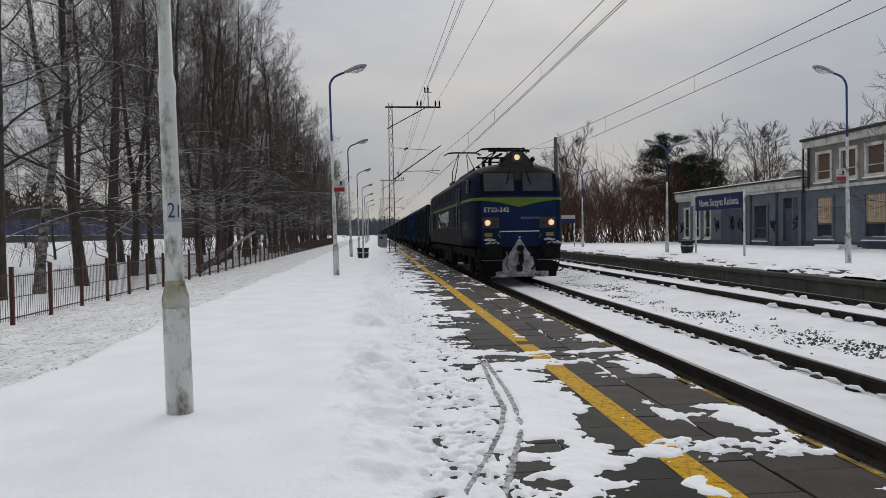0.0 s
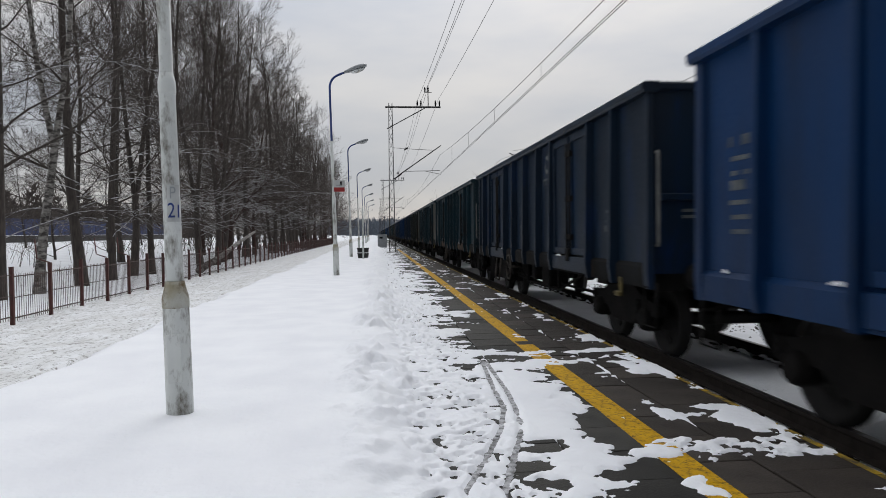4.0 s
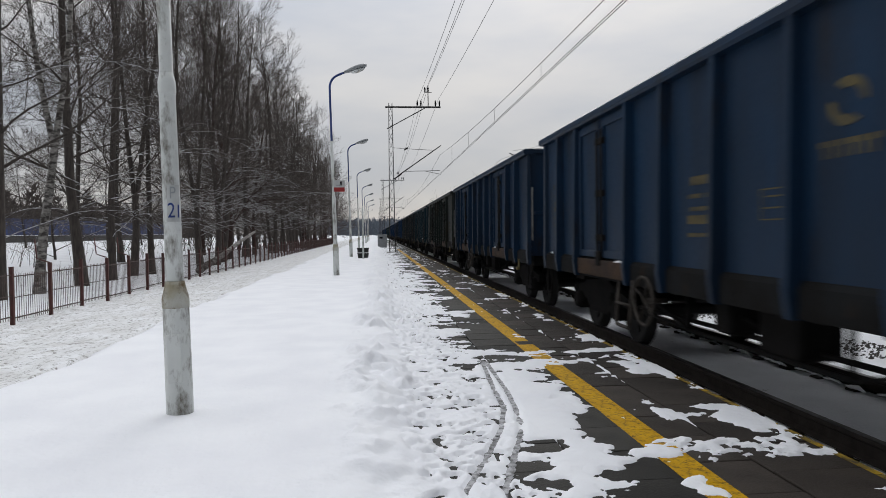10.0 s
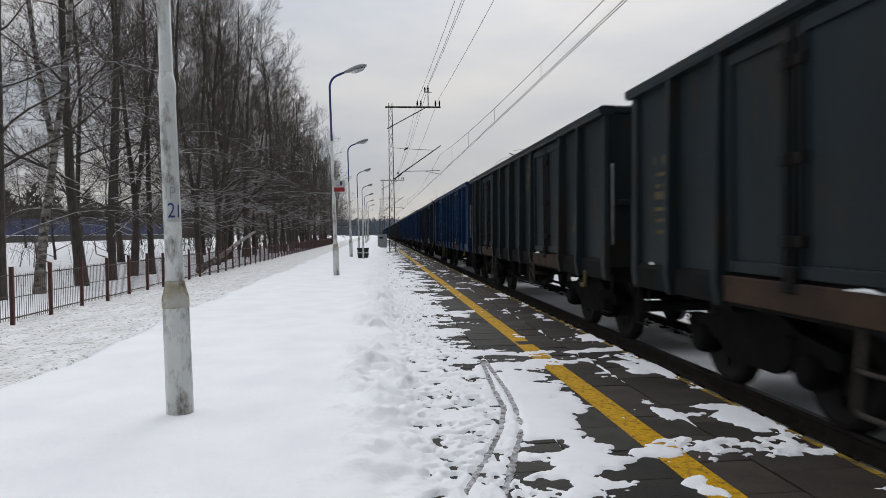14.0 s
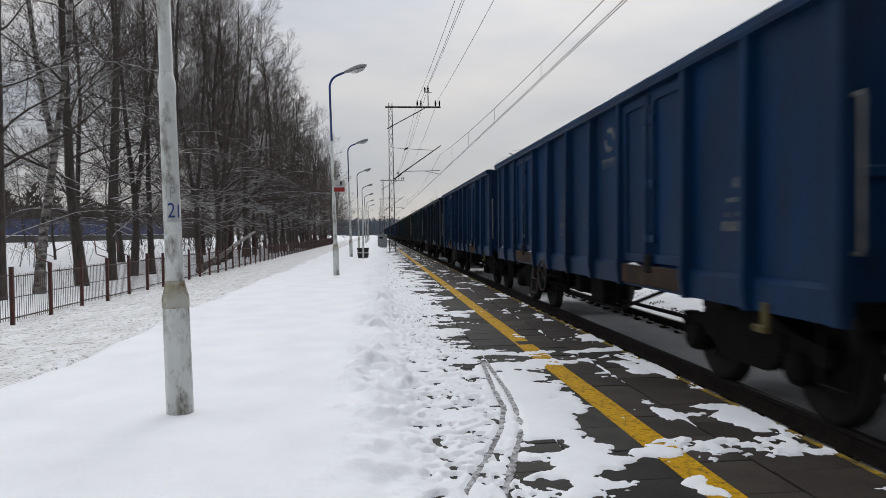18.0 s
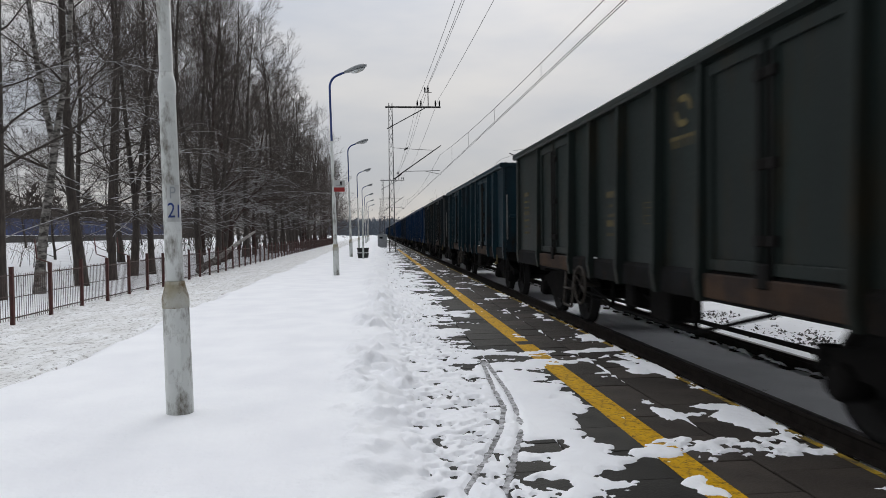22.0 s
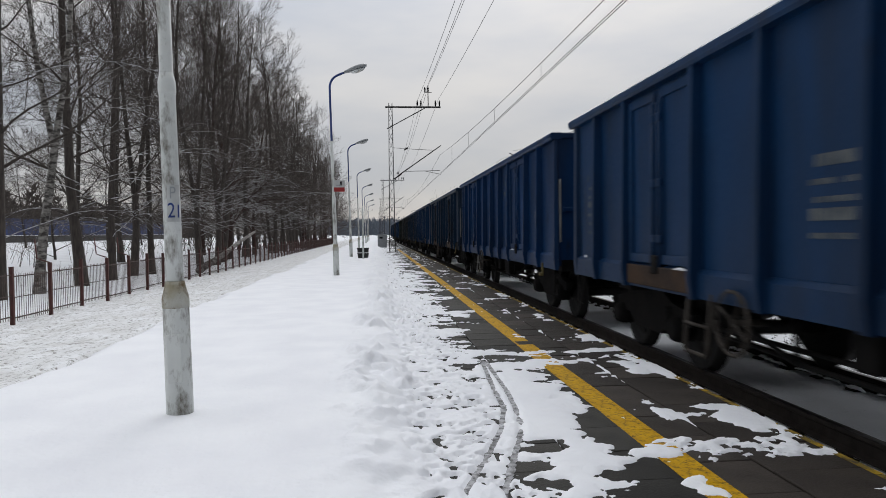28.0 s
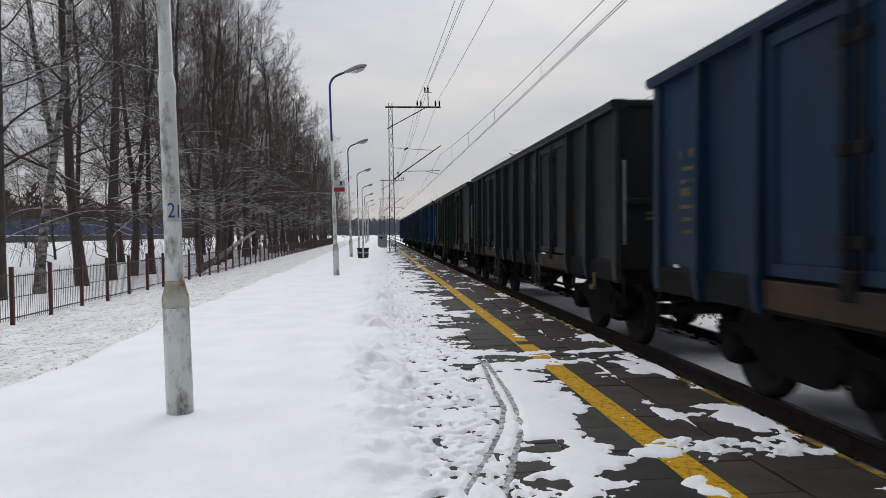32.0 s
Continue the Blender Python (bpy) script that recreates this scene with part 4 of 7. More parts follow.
def engine_body():
    """The body shell, lofted; the ends narrow in plan and lean back above the waist."""
    ring = [(1.0, 1.12), (1.0, 1.9), (1.0, 2.5), (1.0, 2.72), (0.995, 3.2), (0.97, 3.38), (0.90, 3.54), (0.74, 3.68), (0.45, 3.77), (0.0, 3.80)]
    ring = ring + [(-a, z) for a, z in reversed(ring[:-1])]
    bm = bmesh.new()
    rows = []
    for e, back, w in ((-1, 0, 1.20), (-1, 0.10, 1.34), (-1, 0.30, 1.43), (-1, 0.8, 1.49), (-1, 1.6, 1.5), (1, 1.6, 1.5), (1, 0.8, 1.49), (1, 0.30, 1.43), (1, 0.10, 1.34), (1, 0, 1.20)):
        drop = {0: 0.16, 0.10: 0.08, 0.30: 0.03}.get(back, 0.0)
        rows.append([bm.verts.new((w * a, e * (nose(z) - back) + (0.75 if e > 0 else 0), z - (drop if z > 3.3 else 0))) for a, z in ring])
    k = len(ring)
    for a, b in zip(rows, rows[1:]):
        for i in range(k - 1):
            f = bm.faces.new((a[i], a[i + 1], b[i + 1], b[i]))
            f.smooth = True
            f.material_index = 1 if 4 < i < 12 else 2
        bm.faces.new((a[0], b[0], b[-1], a[-1]))
    for a in (rows[0], rows[-1]):
        for i in range(k // 2):
            q = [a[i], a[i + 1], a[k - 2 - i], a[k - 1 - i]]
            f = bm.faces.new(q if i + 1 != k - 2 - i else [q[0], q[1], q[3]])
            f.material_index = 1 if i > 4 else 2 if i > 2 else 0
    bmesh.ops.remove_doubles(bm, verts=bm.verts, dist=0.001)
    bmesh.ops.recalc_face_normals(bm, faces=bm.faces)
    return bm


engine = thing("locomotive", "dark blue electric locomotive with a lime stripe, nose caked in snow", "locomotive")
me = bpy.data.meshes.new("body")
bm = engine_body()
bm.to_mesh(me)
bm.free()
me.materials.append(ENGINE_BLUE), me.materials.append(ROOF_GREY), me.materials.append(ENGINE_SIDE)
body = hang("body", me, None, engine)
for e in (-1, 1):
    before = set(ob.name for ob in engine.children)
    # cab front: windscreens, stripe, lights, rails
    def face(x0, x1, z0, z1, proud, thick=0.02):
        b = bmesh.new()
        y0, y1 = nose(z0) + proud, nose(z1) + proud
        v = [b.verts.new(p) for p in ((x0, e * y0, z0), (x1, e * y0, z0), (x1, e * y1, z1), (x0, e * y1, z1),
                                      (x0, e * (y0 - thick), z0), (x1, e * (y0 - thick), z0), (x1, e * (y1 - thick), z1), (x0, e * (y1 - thick), z1))]
        for q in ((0, 1, 2, 3), (7, 6, 5, 4), (0, 4, 5, 1), (1, 5, 6, 2), (2, 6, 7, 3), (3, 7, 4, 0)):
            b.faces.new([v[i] for i in q])
        bmesh.ops.recalc_face_normals(b, faces=b.faces)
        return b
    for s in (-1, 1):
        x0, x1 = sorted((s * 0.14, s * 1.10))
        frame_ob = part("windscreen_frame", face(x0 - 0.025, x1 + 0.025, 2.83, 3.475, 0.012), ENGINE_GREY, engine)
        part("windscreen", face(x0, x1, 2.86, 3.45, 0.022), SKY_TONED_GLASS, frame_ob, "dark glass, sky reflection put into its colour")
        y = e * (nose(3.3) + 0.05)
        part("wiper", tubes(([(s * 0.22, e * (nose(3.6) + 0.05), 3.62), (s * 0.36, y, 3.22)], 0.012, 5), ([(s * 0.30, y, 3.30), (s * 0.40, e * (nose(3.0) + 0.04), 3.06)], 0.014, 5)), BLACK, engine)
        part("light_box", face(s * 0.90 - 0.25, s * 0.90 + 0.25, 1.70, 2.04, 0.035, 0.07), BOX_GREY, engine, "square grey-brown lamp box")
        part("corner_band", face(s * 1.17 - 0.05, s * 1.17 + 0.05, 2.68, 3.40, 0.006), ENGINE_GREY, engine)
        for dx, mat in ((0.11 * s, LIT if e < 0 else UNLIT), (-0.10 * s, UNLIT)):
            b = moved(spun([(0.08, 0), (0.09, 0.03), (0.065, 0.045), (0.02, 0.05)], "y", 18), pose(0, 0, 0, 0, 0, 0 if e > 0 else 180))
            part("headlight", moved(b, pose(s * 0.90 + dx, e * (nose(1.8) + 0.03), 1.87)), mat, engine, "glowing headlight" if mat is LIT else "dark tail lamp")
        part("marker_lamp", face(s * 0.98 - 0.12, s * 0.98 + 0.12, 1.44, 1.56, 0.02), AMBER, engine)
        part("front_step", boxes((s * 0.95 - 0.16, s * 0.95 + 0.16, e * 8.46 - 0.1, e * 8.46 + 0.1, 1.31, 1.33)), ENGINE_WHITE, engine, "step edge under snow")
        part("corner_handrail", tubes(([(s * 0.66, e * 8.47, 1.50), (s * 0.66, e * 8.54, 1.48), (s * 0.62, e * 8.54, 1.40)], 0.02, 6)), DIM_RAIL, engine)
        b = spun([(0.15, 0), (0.15, 0.22), (0.12, 0.24), (0.12, 0.46), (0.24, 0.50), (0.25, 0.56), (0.10, 0.60)], "y", 20)
        if e < 0:
            b.transform(pose(0, 0, 0, 0, 0, 180))
        part("buffer", moved(b, pose(s * 0.875, e * 8.4, 1.06)), BLACK, engine)
        part("buffer_plate", moved(boxes((-0.23, 0.23, -0.03, 0.03, -0.20, 0.20, 0.02)), pose(s * 0.94, e * 8.98, 1.0)), BLACK, engine, "broad dark buffer plate")
        if e < 0:
            bm = bmesh.new()
            for k in range(7):
                a = -0.2 + 0.06 * k
                tube(bm, [(s * 0.96 + a, -8.97, 1.21), (s * 0.96 + a + 0.03, -8.96, 1.25 + 0.02 * (k % 3)), (s * 0.96 + a + 0.09, -8.95, 1.21)], [0.012, 0.03, 0.01], 6)
            part("buffer_snow", bm, PACKED, engine, "snow stuck round the buffer")["kind"] = "stuff"
            part("step_snow", tubes(([(s * 0.95 - 0.18, -8.5, 1.34), (s * 0.95 - 0.05, -8.52, 1.36), (s * 0.95 + 0.18, -8.5, 1.34)], [0.015, 0.04, 0.012], 6)), PACKED, engine)
        part("brake_hose", tubes(([(s * 0.42, e * 8.45, 0.95), (s * 0.42, e * 8.62, 0.85), (s * 0.45, e * 8.64, 0.55), (s * 0.36, e * 8.55, 0.40)], 0.03, 6)), DIM_RAIL if s < 0 else BLACK, engine)
        part("jumper_cable", tubes(([(s * 1.12, e * 8.45, 0.8)] + [(s * (1.16 + 0.22 * math.sin(a)), e * 8.5, 0.62 - 0.28 * math.sin(a * 0.5) ** 1) for a in np.linspace(0, 3.0, 8)] + [(s * 1.34, e * 8.3, 0.85)], 0.022, 6)), BLACK, engine)
    part("front_rail", tubes(([(-0.62, e * 8.45, 1.57), (-0.62, e * 8.53, 1.60), (0.62, e * 8.53, 1.60), (0.62, e * 8.45, 1.57)], 0.016, 6)), ENGINE_WHITE, engine)
    b = bmesh.new()
    prism(b, [(-1.20, 2.58), (-1.20, 2.66), (1.20, 2.66), (1.20, 2.58), (0.62, 2.51), (0.0, 2.36), (-0.62, 2.51)], e * 8.445, e * 8.457, "y")
    bmesh.ops.recalc_face_normals(b, faces=b.faces)
    part("front_stripe", b, LIME, engine)
    for s in (-1, 1):      # stripe round the curved corner
        b = bmesh.new()
        prev = None
        for x, back in ((1.20, -0.008), (1.345, 0.10), (1.436, 0.30), (1.496, 0.80), (1.506, 1.60)):
            now = [b.verts.new((s * (x + 0.004), e * (8.45 - back), z)) for z in (2.575, 2.66)]
            if prev:
                b.faces.new((prev[0], now[0], now[1], prev[1]))
            prev = now
        bmesh.ops.solidify(b, geom=list(b.faces), thickness=0.006)
        part("corner_stripe", b, LIME, engine)
    part("buffer_beam", boxes((-1.28, 1.28, e * 8.25 - 0.16, e * 8.25 + 0.16, 0.72, 1.28, 0.03)), BLACK, engine)
    b = bmesh.new()
    prism(b, [(-1.25, 0.60), (-1.20, 0.16), (1.20, 0.16), (1.25, 0.60), (0.9, 0.74), (-0.9, 0.74)], e * 8.28, e * 8.36, "y")
    bmesh.ops.recalc_face_normals(b, faces=b.faces)
    part("snow_plough", b, BLACK, engine)
    part("coupling", tubes(([(0, e * 8.35, 1.06), (0, e * 8.65, 1.04), (0.02, e * 8.74, 0.94), (0, e * 8.68, 0.62), (0, e * 8.6, 0.45)], 0.05, 8)), BLACK, engine)
    part("coupling_hook", boxes((-0.10, 0.10, e * 8.6 - 0.12, e * 8.6 + 0.12, 0.98, 1.16, 0.04), (-0.07, 0.09, e * 8.66 - 0.06, e * 8.66 + 0.06, 0.62, 0.92, 0.03), (-0.12, 0.06, e * 8.6 - 0.06, e * 8.6 + 0.06, 0.34, 0.56, 0.03)), BLACK, engine)
    for s in (-1, 1):
        part("beam_rail", tubes(([(s * 0.56, e * 8.5, 0.70), (s * 1.22, e * 8.5, 0.70)], 0.02, 6)), DIM_RAIL, engine, "rail edged with snow")
    if e < 0:
        # snow packed on the nose
        rnd = random.Random(4)
        b = bmesh.new()
        n = 46
        grid = [[None] * n for _ in range(n)]
        for i in range(n):
            for j in range(n):
                x, z = -1.15 + 2.3 * i / (n - 1), 0.17 + 1.36 * j / (n - 1)
                half = 1.05 if z < 0.34 else (0.58 if z < 0.74 else max(0.03, 0.50 * (max(0.0, 1.52 - z) / 0.78) ** 1.3))
                base = 8.36 if z < 0.72 else (8.41 if z < 1.12 else 8.45)
                inside = max(0.0, 1 - (abs(x) / half) ** 3)
                d = noise.noise((x * 4, z * 4, 1.3)) * 0.55 + noise.noise((x * 12, z * 12, 4)) * 0.45
                out = base - 0.05 + 0.14 * inside * (0.68 + 1.0 * d) + (0.08 * inside if 0.3 < z < 0.8 and abs(x) < 0.5 else 0)
                grid[i][j] = b.verts.new((x, -(out + 0.02), z))
        for i in range(n - 1):
            for j in range(n - 1):
                q = [grid[i][j], grid[i + 1][j], grid[i + 1][j + 1], grid[i][j + 1]]
                if max(abs(v.co.y) - (8.36 if v.co.z < 0.72 else 8.41 if v.co.z < 1.12 else 8.45) for v in q) > 0.02:
                    b.faces.new(q).smooth = True
        part("packed_snow", b, PACKED, engine, "snow caked on the plough and coupling")
    # roof lamp housing
    b = bmesh.new()
    prism(b, [(-0.62, 3.62), (-0.42, 3.92), (-0.20, 4.14), (0.20, 4.14), (0.42, 3.92), (0.62, 3.62)], e * 7.6, e * 8.16, "y")
    bmesh.ops.recalc_face_normals(b, faces=b.faces)
    bmesh.ops.bevel(b, geom=list(b.edges), offset=0.04, segments=2, affect="EDGES")
    part("lamp_housing", b, ROOF_GREY, engine)
    part("roof_headlight", moved(spun([(0.08, 0), (0.09, 0.03), (0.07, 0.05), (0.02, 0.06)], "y", 18), pose(0, e * 8.19, 3.94) @ pose(0, 0, 0, 0, 0, 0 if e > 0 else 180)), LIT if e < 0 else UNLIT, engine, "glowing roof headlight")
    part("headlight_box", boxes((-0.15, 0.15, e * 8.16 - 0.04, e * 8.16 + 0.04, 3.79, 4.09, 0.01)), BOX_GREY, engine)
    for s in (-1, 1):
        part("horn", moved(spun([(0.03, -0.2), (0.04, 0.1), (0.085, 0.2), (0.07, 0.2)], "y", 12), pose(s * 0.48, e * 8.1, 3.86) @ pose(0, 0, 0, 0, 0, 0 if e > 0 else 180)), BLACK, engine)
    if e > 0:          # the rear cab stands further from the middle
        for ob in engine.children:
            if ob.name not in before:
                ob.location.y += 0.75
for s in (-1, 1):
    part("side_stripe", boxes((s * 1.505 - 0.004, s * 1.505 + 0.004, -6.85, 7.6, 2.575, 2.66)), LIME, engine)
    part("lower_panel", boxes((s * 1.503 - 0.006, s * 1.503 + 0.006, -6.0, 7.6, 1.13, 1.75)), SKIRT_GREY, engine, "grimy charcoal lower side")
    for y, win, gr, num in ((-5.3, -7.5, -4.15, -6.9), (6.62, 7.75, 5.38, 0)):
        door = part("cab_door", boxes((s * 1.507 - 0.008, s * 1.507 + 0.008, y - 0.32, y + 0.32, 1.25, 3.25, 0.006)), ENGINE_SIDE, engine)
        part("door_window", boxes((s * 1.518 - 0.004, s * 1.518 + 0.004, y - 0.22, y + 0.22, 2.75, 3.15)), SKY_TONED_GLASS, door)
        for q in (-0.42, 0.42):
            part("door_handrail", tubes(([(s * 1.50, y + q, 3.1), (s * 1.56, y + q, 3.05), (s * 1.56, y + q, 1.5), (s * 1.50, y + q, 1.45)], 0.022, 6)), DIM_RAIL, engine)
        part("cab_window", boxes((s * 1.498 - 0.012, s * 1.498 + 0.012, win - 0.30, win + 0.30, 2.85, 3.30, 0.01)), SKY_TONED_GLASS, engine)
        part("grille", boxes((s * 1.51 - 0.01, s * 1.51 + 0.01, gr - 0.62, gr + 0.62, 1.78, 2.54)), BLACK, engine)
        part("cab_step", boxes((s * 1.42 - 0.08, s * 1.42 + 0.08, y - 0.28, y + 0.28, 0.62, 0.66), (s * 1.46 - 0.05, s * 1.46 + 0.05, y - 0.10, y + 0.10, 1.02, 1.16)), BLACK, engine)
    for k in range(6):
        y = -3.9 + k * 1.72
        part("engine_window", boxes((s * 1.503 - 0.006, s * 1.503 + 0.006, y - 0.36, y + 0.36, 2.84, 3.22, 0.004)), ENGINE_GREY, engine, "dark flush side panel")
    part("gutter", boxes((s * 1.49 - 0.02, s * 1.49 + 0.025, -6.9, 7.65, 3.34, 3.38)), DIM_RAIL, engine, "roof gutter edged with snow")
    # the operator's emblem as plain shapes: two bent bars and a row of bars
    lg = bmesh.new()
    x = s * 1.512
    for turn in (-1, 1):
        prism(lg, [(s * turn * p * 0.55, 2.11 + turn * q * 0.33) for p, q in EMBLEM], x - 0.004, x + 0.004)
    bmesh.ops.recalc_face_normals(lg, faces=lg.faces)
    part("emblem", moved(lg, pose(0, 2.50, 0)), ENGINE_WHITE, engine, "large white two-piece emblem")
    y = 1.70
    for d, z0, z1 in ((0.32, 2.03, 2.40), (0.32, 2.03, 2.40), (0.32, 2.03, 2.40), (0.38, 2.0, 2.44), (0.38, 2.0, 2.44), (0.24, 2.0, 2.44), (0.38, 1.84, 2.46), (0.40, 2.0, 2.46)):
        t = 0.075
        bar = bmesh.new()
        if d > 0.35:        # a closed ring with slanted corners
            c = 0.09
            outer = [(y - d + c, z0), (y - c, z0), (y, z0 + c), (y, z1 - c), (y - c, z1), (y - d + c, z1), (y - d, z1 - c), (y - d, z0 + c)]
            cy, cz, ky, kz = y - d / 2, (z0 + z1) / 2, 1 - 2 * t / d, 1 - 2 * t / (z1 - z0)
            ring = [[bar.verts.new((x + e, a, b)) for a, b in loop] for e in (-0.003, 0.003) for loop in (outer, [(cy + (a - cy) * ky, cz + (b - cz) * kz) for a, b in outer])]
            for k in range(8):
                n = (k + 1) % 8
                for p, q in ((0, 1), (1, 3), (3, 2), (2, 0)):
                    bar.faces.new((ring[p][k], ring[p][n], ring[q][n], ring[q][k]))
        else:
            prism(bar, [(y, z0), (y, z1 - 0.04), (y - 0.04, z1), (y - d + 0.04, z1), (y - d, z1 - 0.04), (y - d, z0), (y - d + t, z0), (y - d + t, z1 - t), (y - t, z1 - t), (y - t, z0)], x - 0.003, x + 0.003)
        bmesh.ops.recalc_face_normals(bar, faces=bar.faces)
        part("side_mark", bar, ENGINE_WHITE, engine, "thick white shape in a row")
        y -= d + 0.07
    for k in range(9):
        part("small_mark", boxes((x - 0.003, x + 0.003, 1.5 - k * 0.26, 1.6 - k * 0.26, 1.81, 1.90)), DIM_RAIL, engine)
    lettering("running_number", "ET22-242", 0.30, DIM_RAIL, engine, pose(s * 1.507, -6.75, 1.80) @ pose(0, 0, 0, 90, 0, 90 * s))
lettering("running_number", "ET22-242", 0.205, ENGINE_WHITE, engine, pose(-0.72, -8.458, 2.27, 90, 0, 0), label="white running number")
part("small_number", boxes(*[(0.06 + k * 0.075, 0.11 + k * 0.075, -8.457, -8.452, 1.99, 2.05) for k in range(9)]), DIM_RAIL, engine)
part("underframe", boxes((-1.35, 1.35, -8.1, 8.85, 0.78, 1.04)), BLACK, engine)
part("equipment_box", boxes((-1.40, 1.40, -1.6, -0.2, 0.35, 1.02, 0.03)), UNDER, engine)
part("equipment_box", boxes((-1.40, 1.40, 0.0, 1.5, 0.40, 1.02, 0.03)), UNDER, engine)
for y in (-4.9, 4.9):
    bogie = part("bogie", boxes((-1.15, 1.15, -2.9, 2.9, 0.60, 0.95, 0.03)), UNDER, engine)
    bogie.location = (0, y, 0)
    for s in (-1, 1):
        b = prism(bmesh.new(), [(-2.6, 0.55), (-2.6, 0.95), (2.6, 0.95), (2.6, 0.55), (2.1, 0.45), (-2.1, 0.45)], s * 1.08, s * 1.20)
        part("side_frame", b, UNDER, bogie)
        for q in (-1.75, 0, 1.75):
            part("axlebox", boxes((s * 1.24 - 0.08, s * 1.24 + 0.08, q - 0.2, q + 0.2, 0.44, 0.84, 0.03)), UNDER, bogie)
        part("sand_pipe", tubes(([(s * 0.9, -2.75, 0.9), (s * 0.8, -2.7, 0.12)], 0.025, 6)), UNDER, bogie)
    for q in (-1.75, 0, 1.75):
        ob = hang("wheelset", ENGINE_WHEELS, WHEEL, bogie)
        ob.location = (0, q, 0.625)
# roof gear: two pantographs, insulators, cables
for y, up in ((-5.6, False), (5.6, True)):
    h = 4.52 if not up else 5.66
    base = part("pantograph", tubes(([(-0.6, y - 0.75, 4.12), (0.6, y - 0.75, 4.12)], 0.03, 6), ([(-0.6, y + 0.75, 4.12), (0.6, y + 0.75, 4.12)], 0.03, 6),
                                    ([(-0.6, y - 0.75, 4.12), (-0.6, y + 0.75, 4.12)], 0.03, 6), ([(0.6, y - 0.75, 4.12), (0.6, y + 0.75, 4.12)], 0.03, 6)), BLACK, engine)
    elbow = (y + (1.05 if up else 1.75), 4.78 if up else 4.34)
    for s in (-1, 1):
        for d in (-1, 1):
            part("lower_arm", tubes(([(s * 0.5, y + d * 0.5, 4.14), (s * 0.42, y + d * (elbow[0] - y), elbow[1])], 0.026, 6)), BLACK, base)
            part("upper_arm", tubes(([(s * 0.42, y + d * (elbow[0] - y), elbow[1]), (s * 0.22, y + d * 0.12, h - 0.08)], 0.02, 6)), BLACK, base)
            part("insulator", moved(spun([(0.05, 0)] + [(0.08 if k % 2 else 0.05, 0.03 + 0.03 * k) for k in range(9)] + [(0.04, 0.32)], "z", 10), pose(s * 0.55, y + d * 0.7, 3.78)), BLACK, base)
    if not up:
        part("spring_gear", tubes(([(-0.25, y - 1.2, 4.2), (-0.25, y + 1.2, 4.26)], 0.045, 8), ([(0.25, y - 1.2, 4.2), (0.25, y + 1.2, 4.26)], 0.045, 8), ([(-0.7, y - 1.3, 4.30), (0.7, y - 1.3, 4.30)], 0.035, 8), ([(-0.7, y + 1.3, 4.34), (0.7, y + 1.3, 4.34)], 0.035, 8)), BLACK, base)
    for d in (-0.16, 0.16):
        part("collector", tubes(([(-0.95, y + d, h - 0.14), (-0.75, y + d, h - 0.02), (-0.5, y + d, h), (0.5, y + d, h), (0.75, y + d, h - 0.02), (0.95, y + d, h - 0.14)], 0.022, 6)), BLACK, base)
for k in range(12):
    y = -3.6 + k * 0.62
    part("roof_insulator", moved(spun([(0.05, 0)] + [(0.085 if j % 2 else 0.05, 0.03 + 0.03 * j) for j in range(8)] + [(0.03, 0.30)], "z", 10), pose(-0.45 if k % 2 else 0.45, y, 3.86)), BLACK, engine)
part("roof_cable", tubes(([(-0.45, -4.2, 4.18), (-0.45, 3.5, 4.18)], 0.02, 6), ([(0.45, -4.2, 4.18), (0.45, 3.5, 4.18)], 0.02, 6)), BLACK, engine)
part("roof_box", boxes((-0.7, 0.7, -2.2, -0.4, 3.84, 4.06, 0.04)), ROOF_GREY, engine)
part("roof_box", boxes((-0.7, 0.7, 0.3, 2.6, 3.84, 4.02, 0.04)), ROOF_GREY, engine)
ENGINE_AT = 29.95
engine.matrix_basis = pose(AXIS_1, ENGINE_AT, RAIL_1)
train.append((engine, ENGINE_AT))

# ---- lamps ----
RUST_MOSS = surface("rust_and_moss", (0.50, 0.51, 0.48), (0.30, 0.27, 0.18), 5, 0.8, bump=0.3, stain=(0.14, 0.10, 0.05), amount=0.6, stain_scale=9)


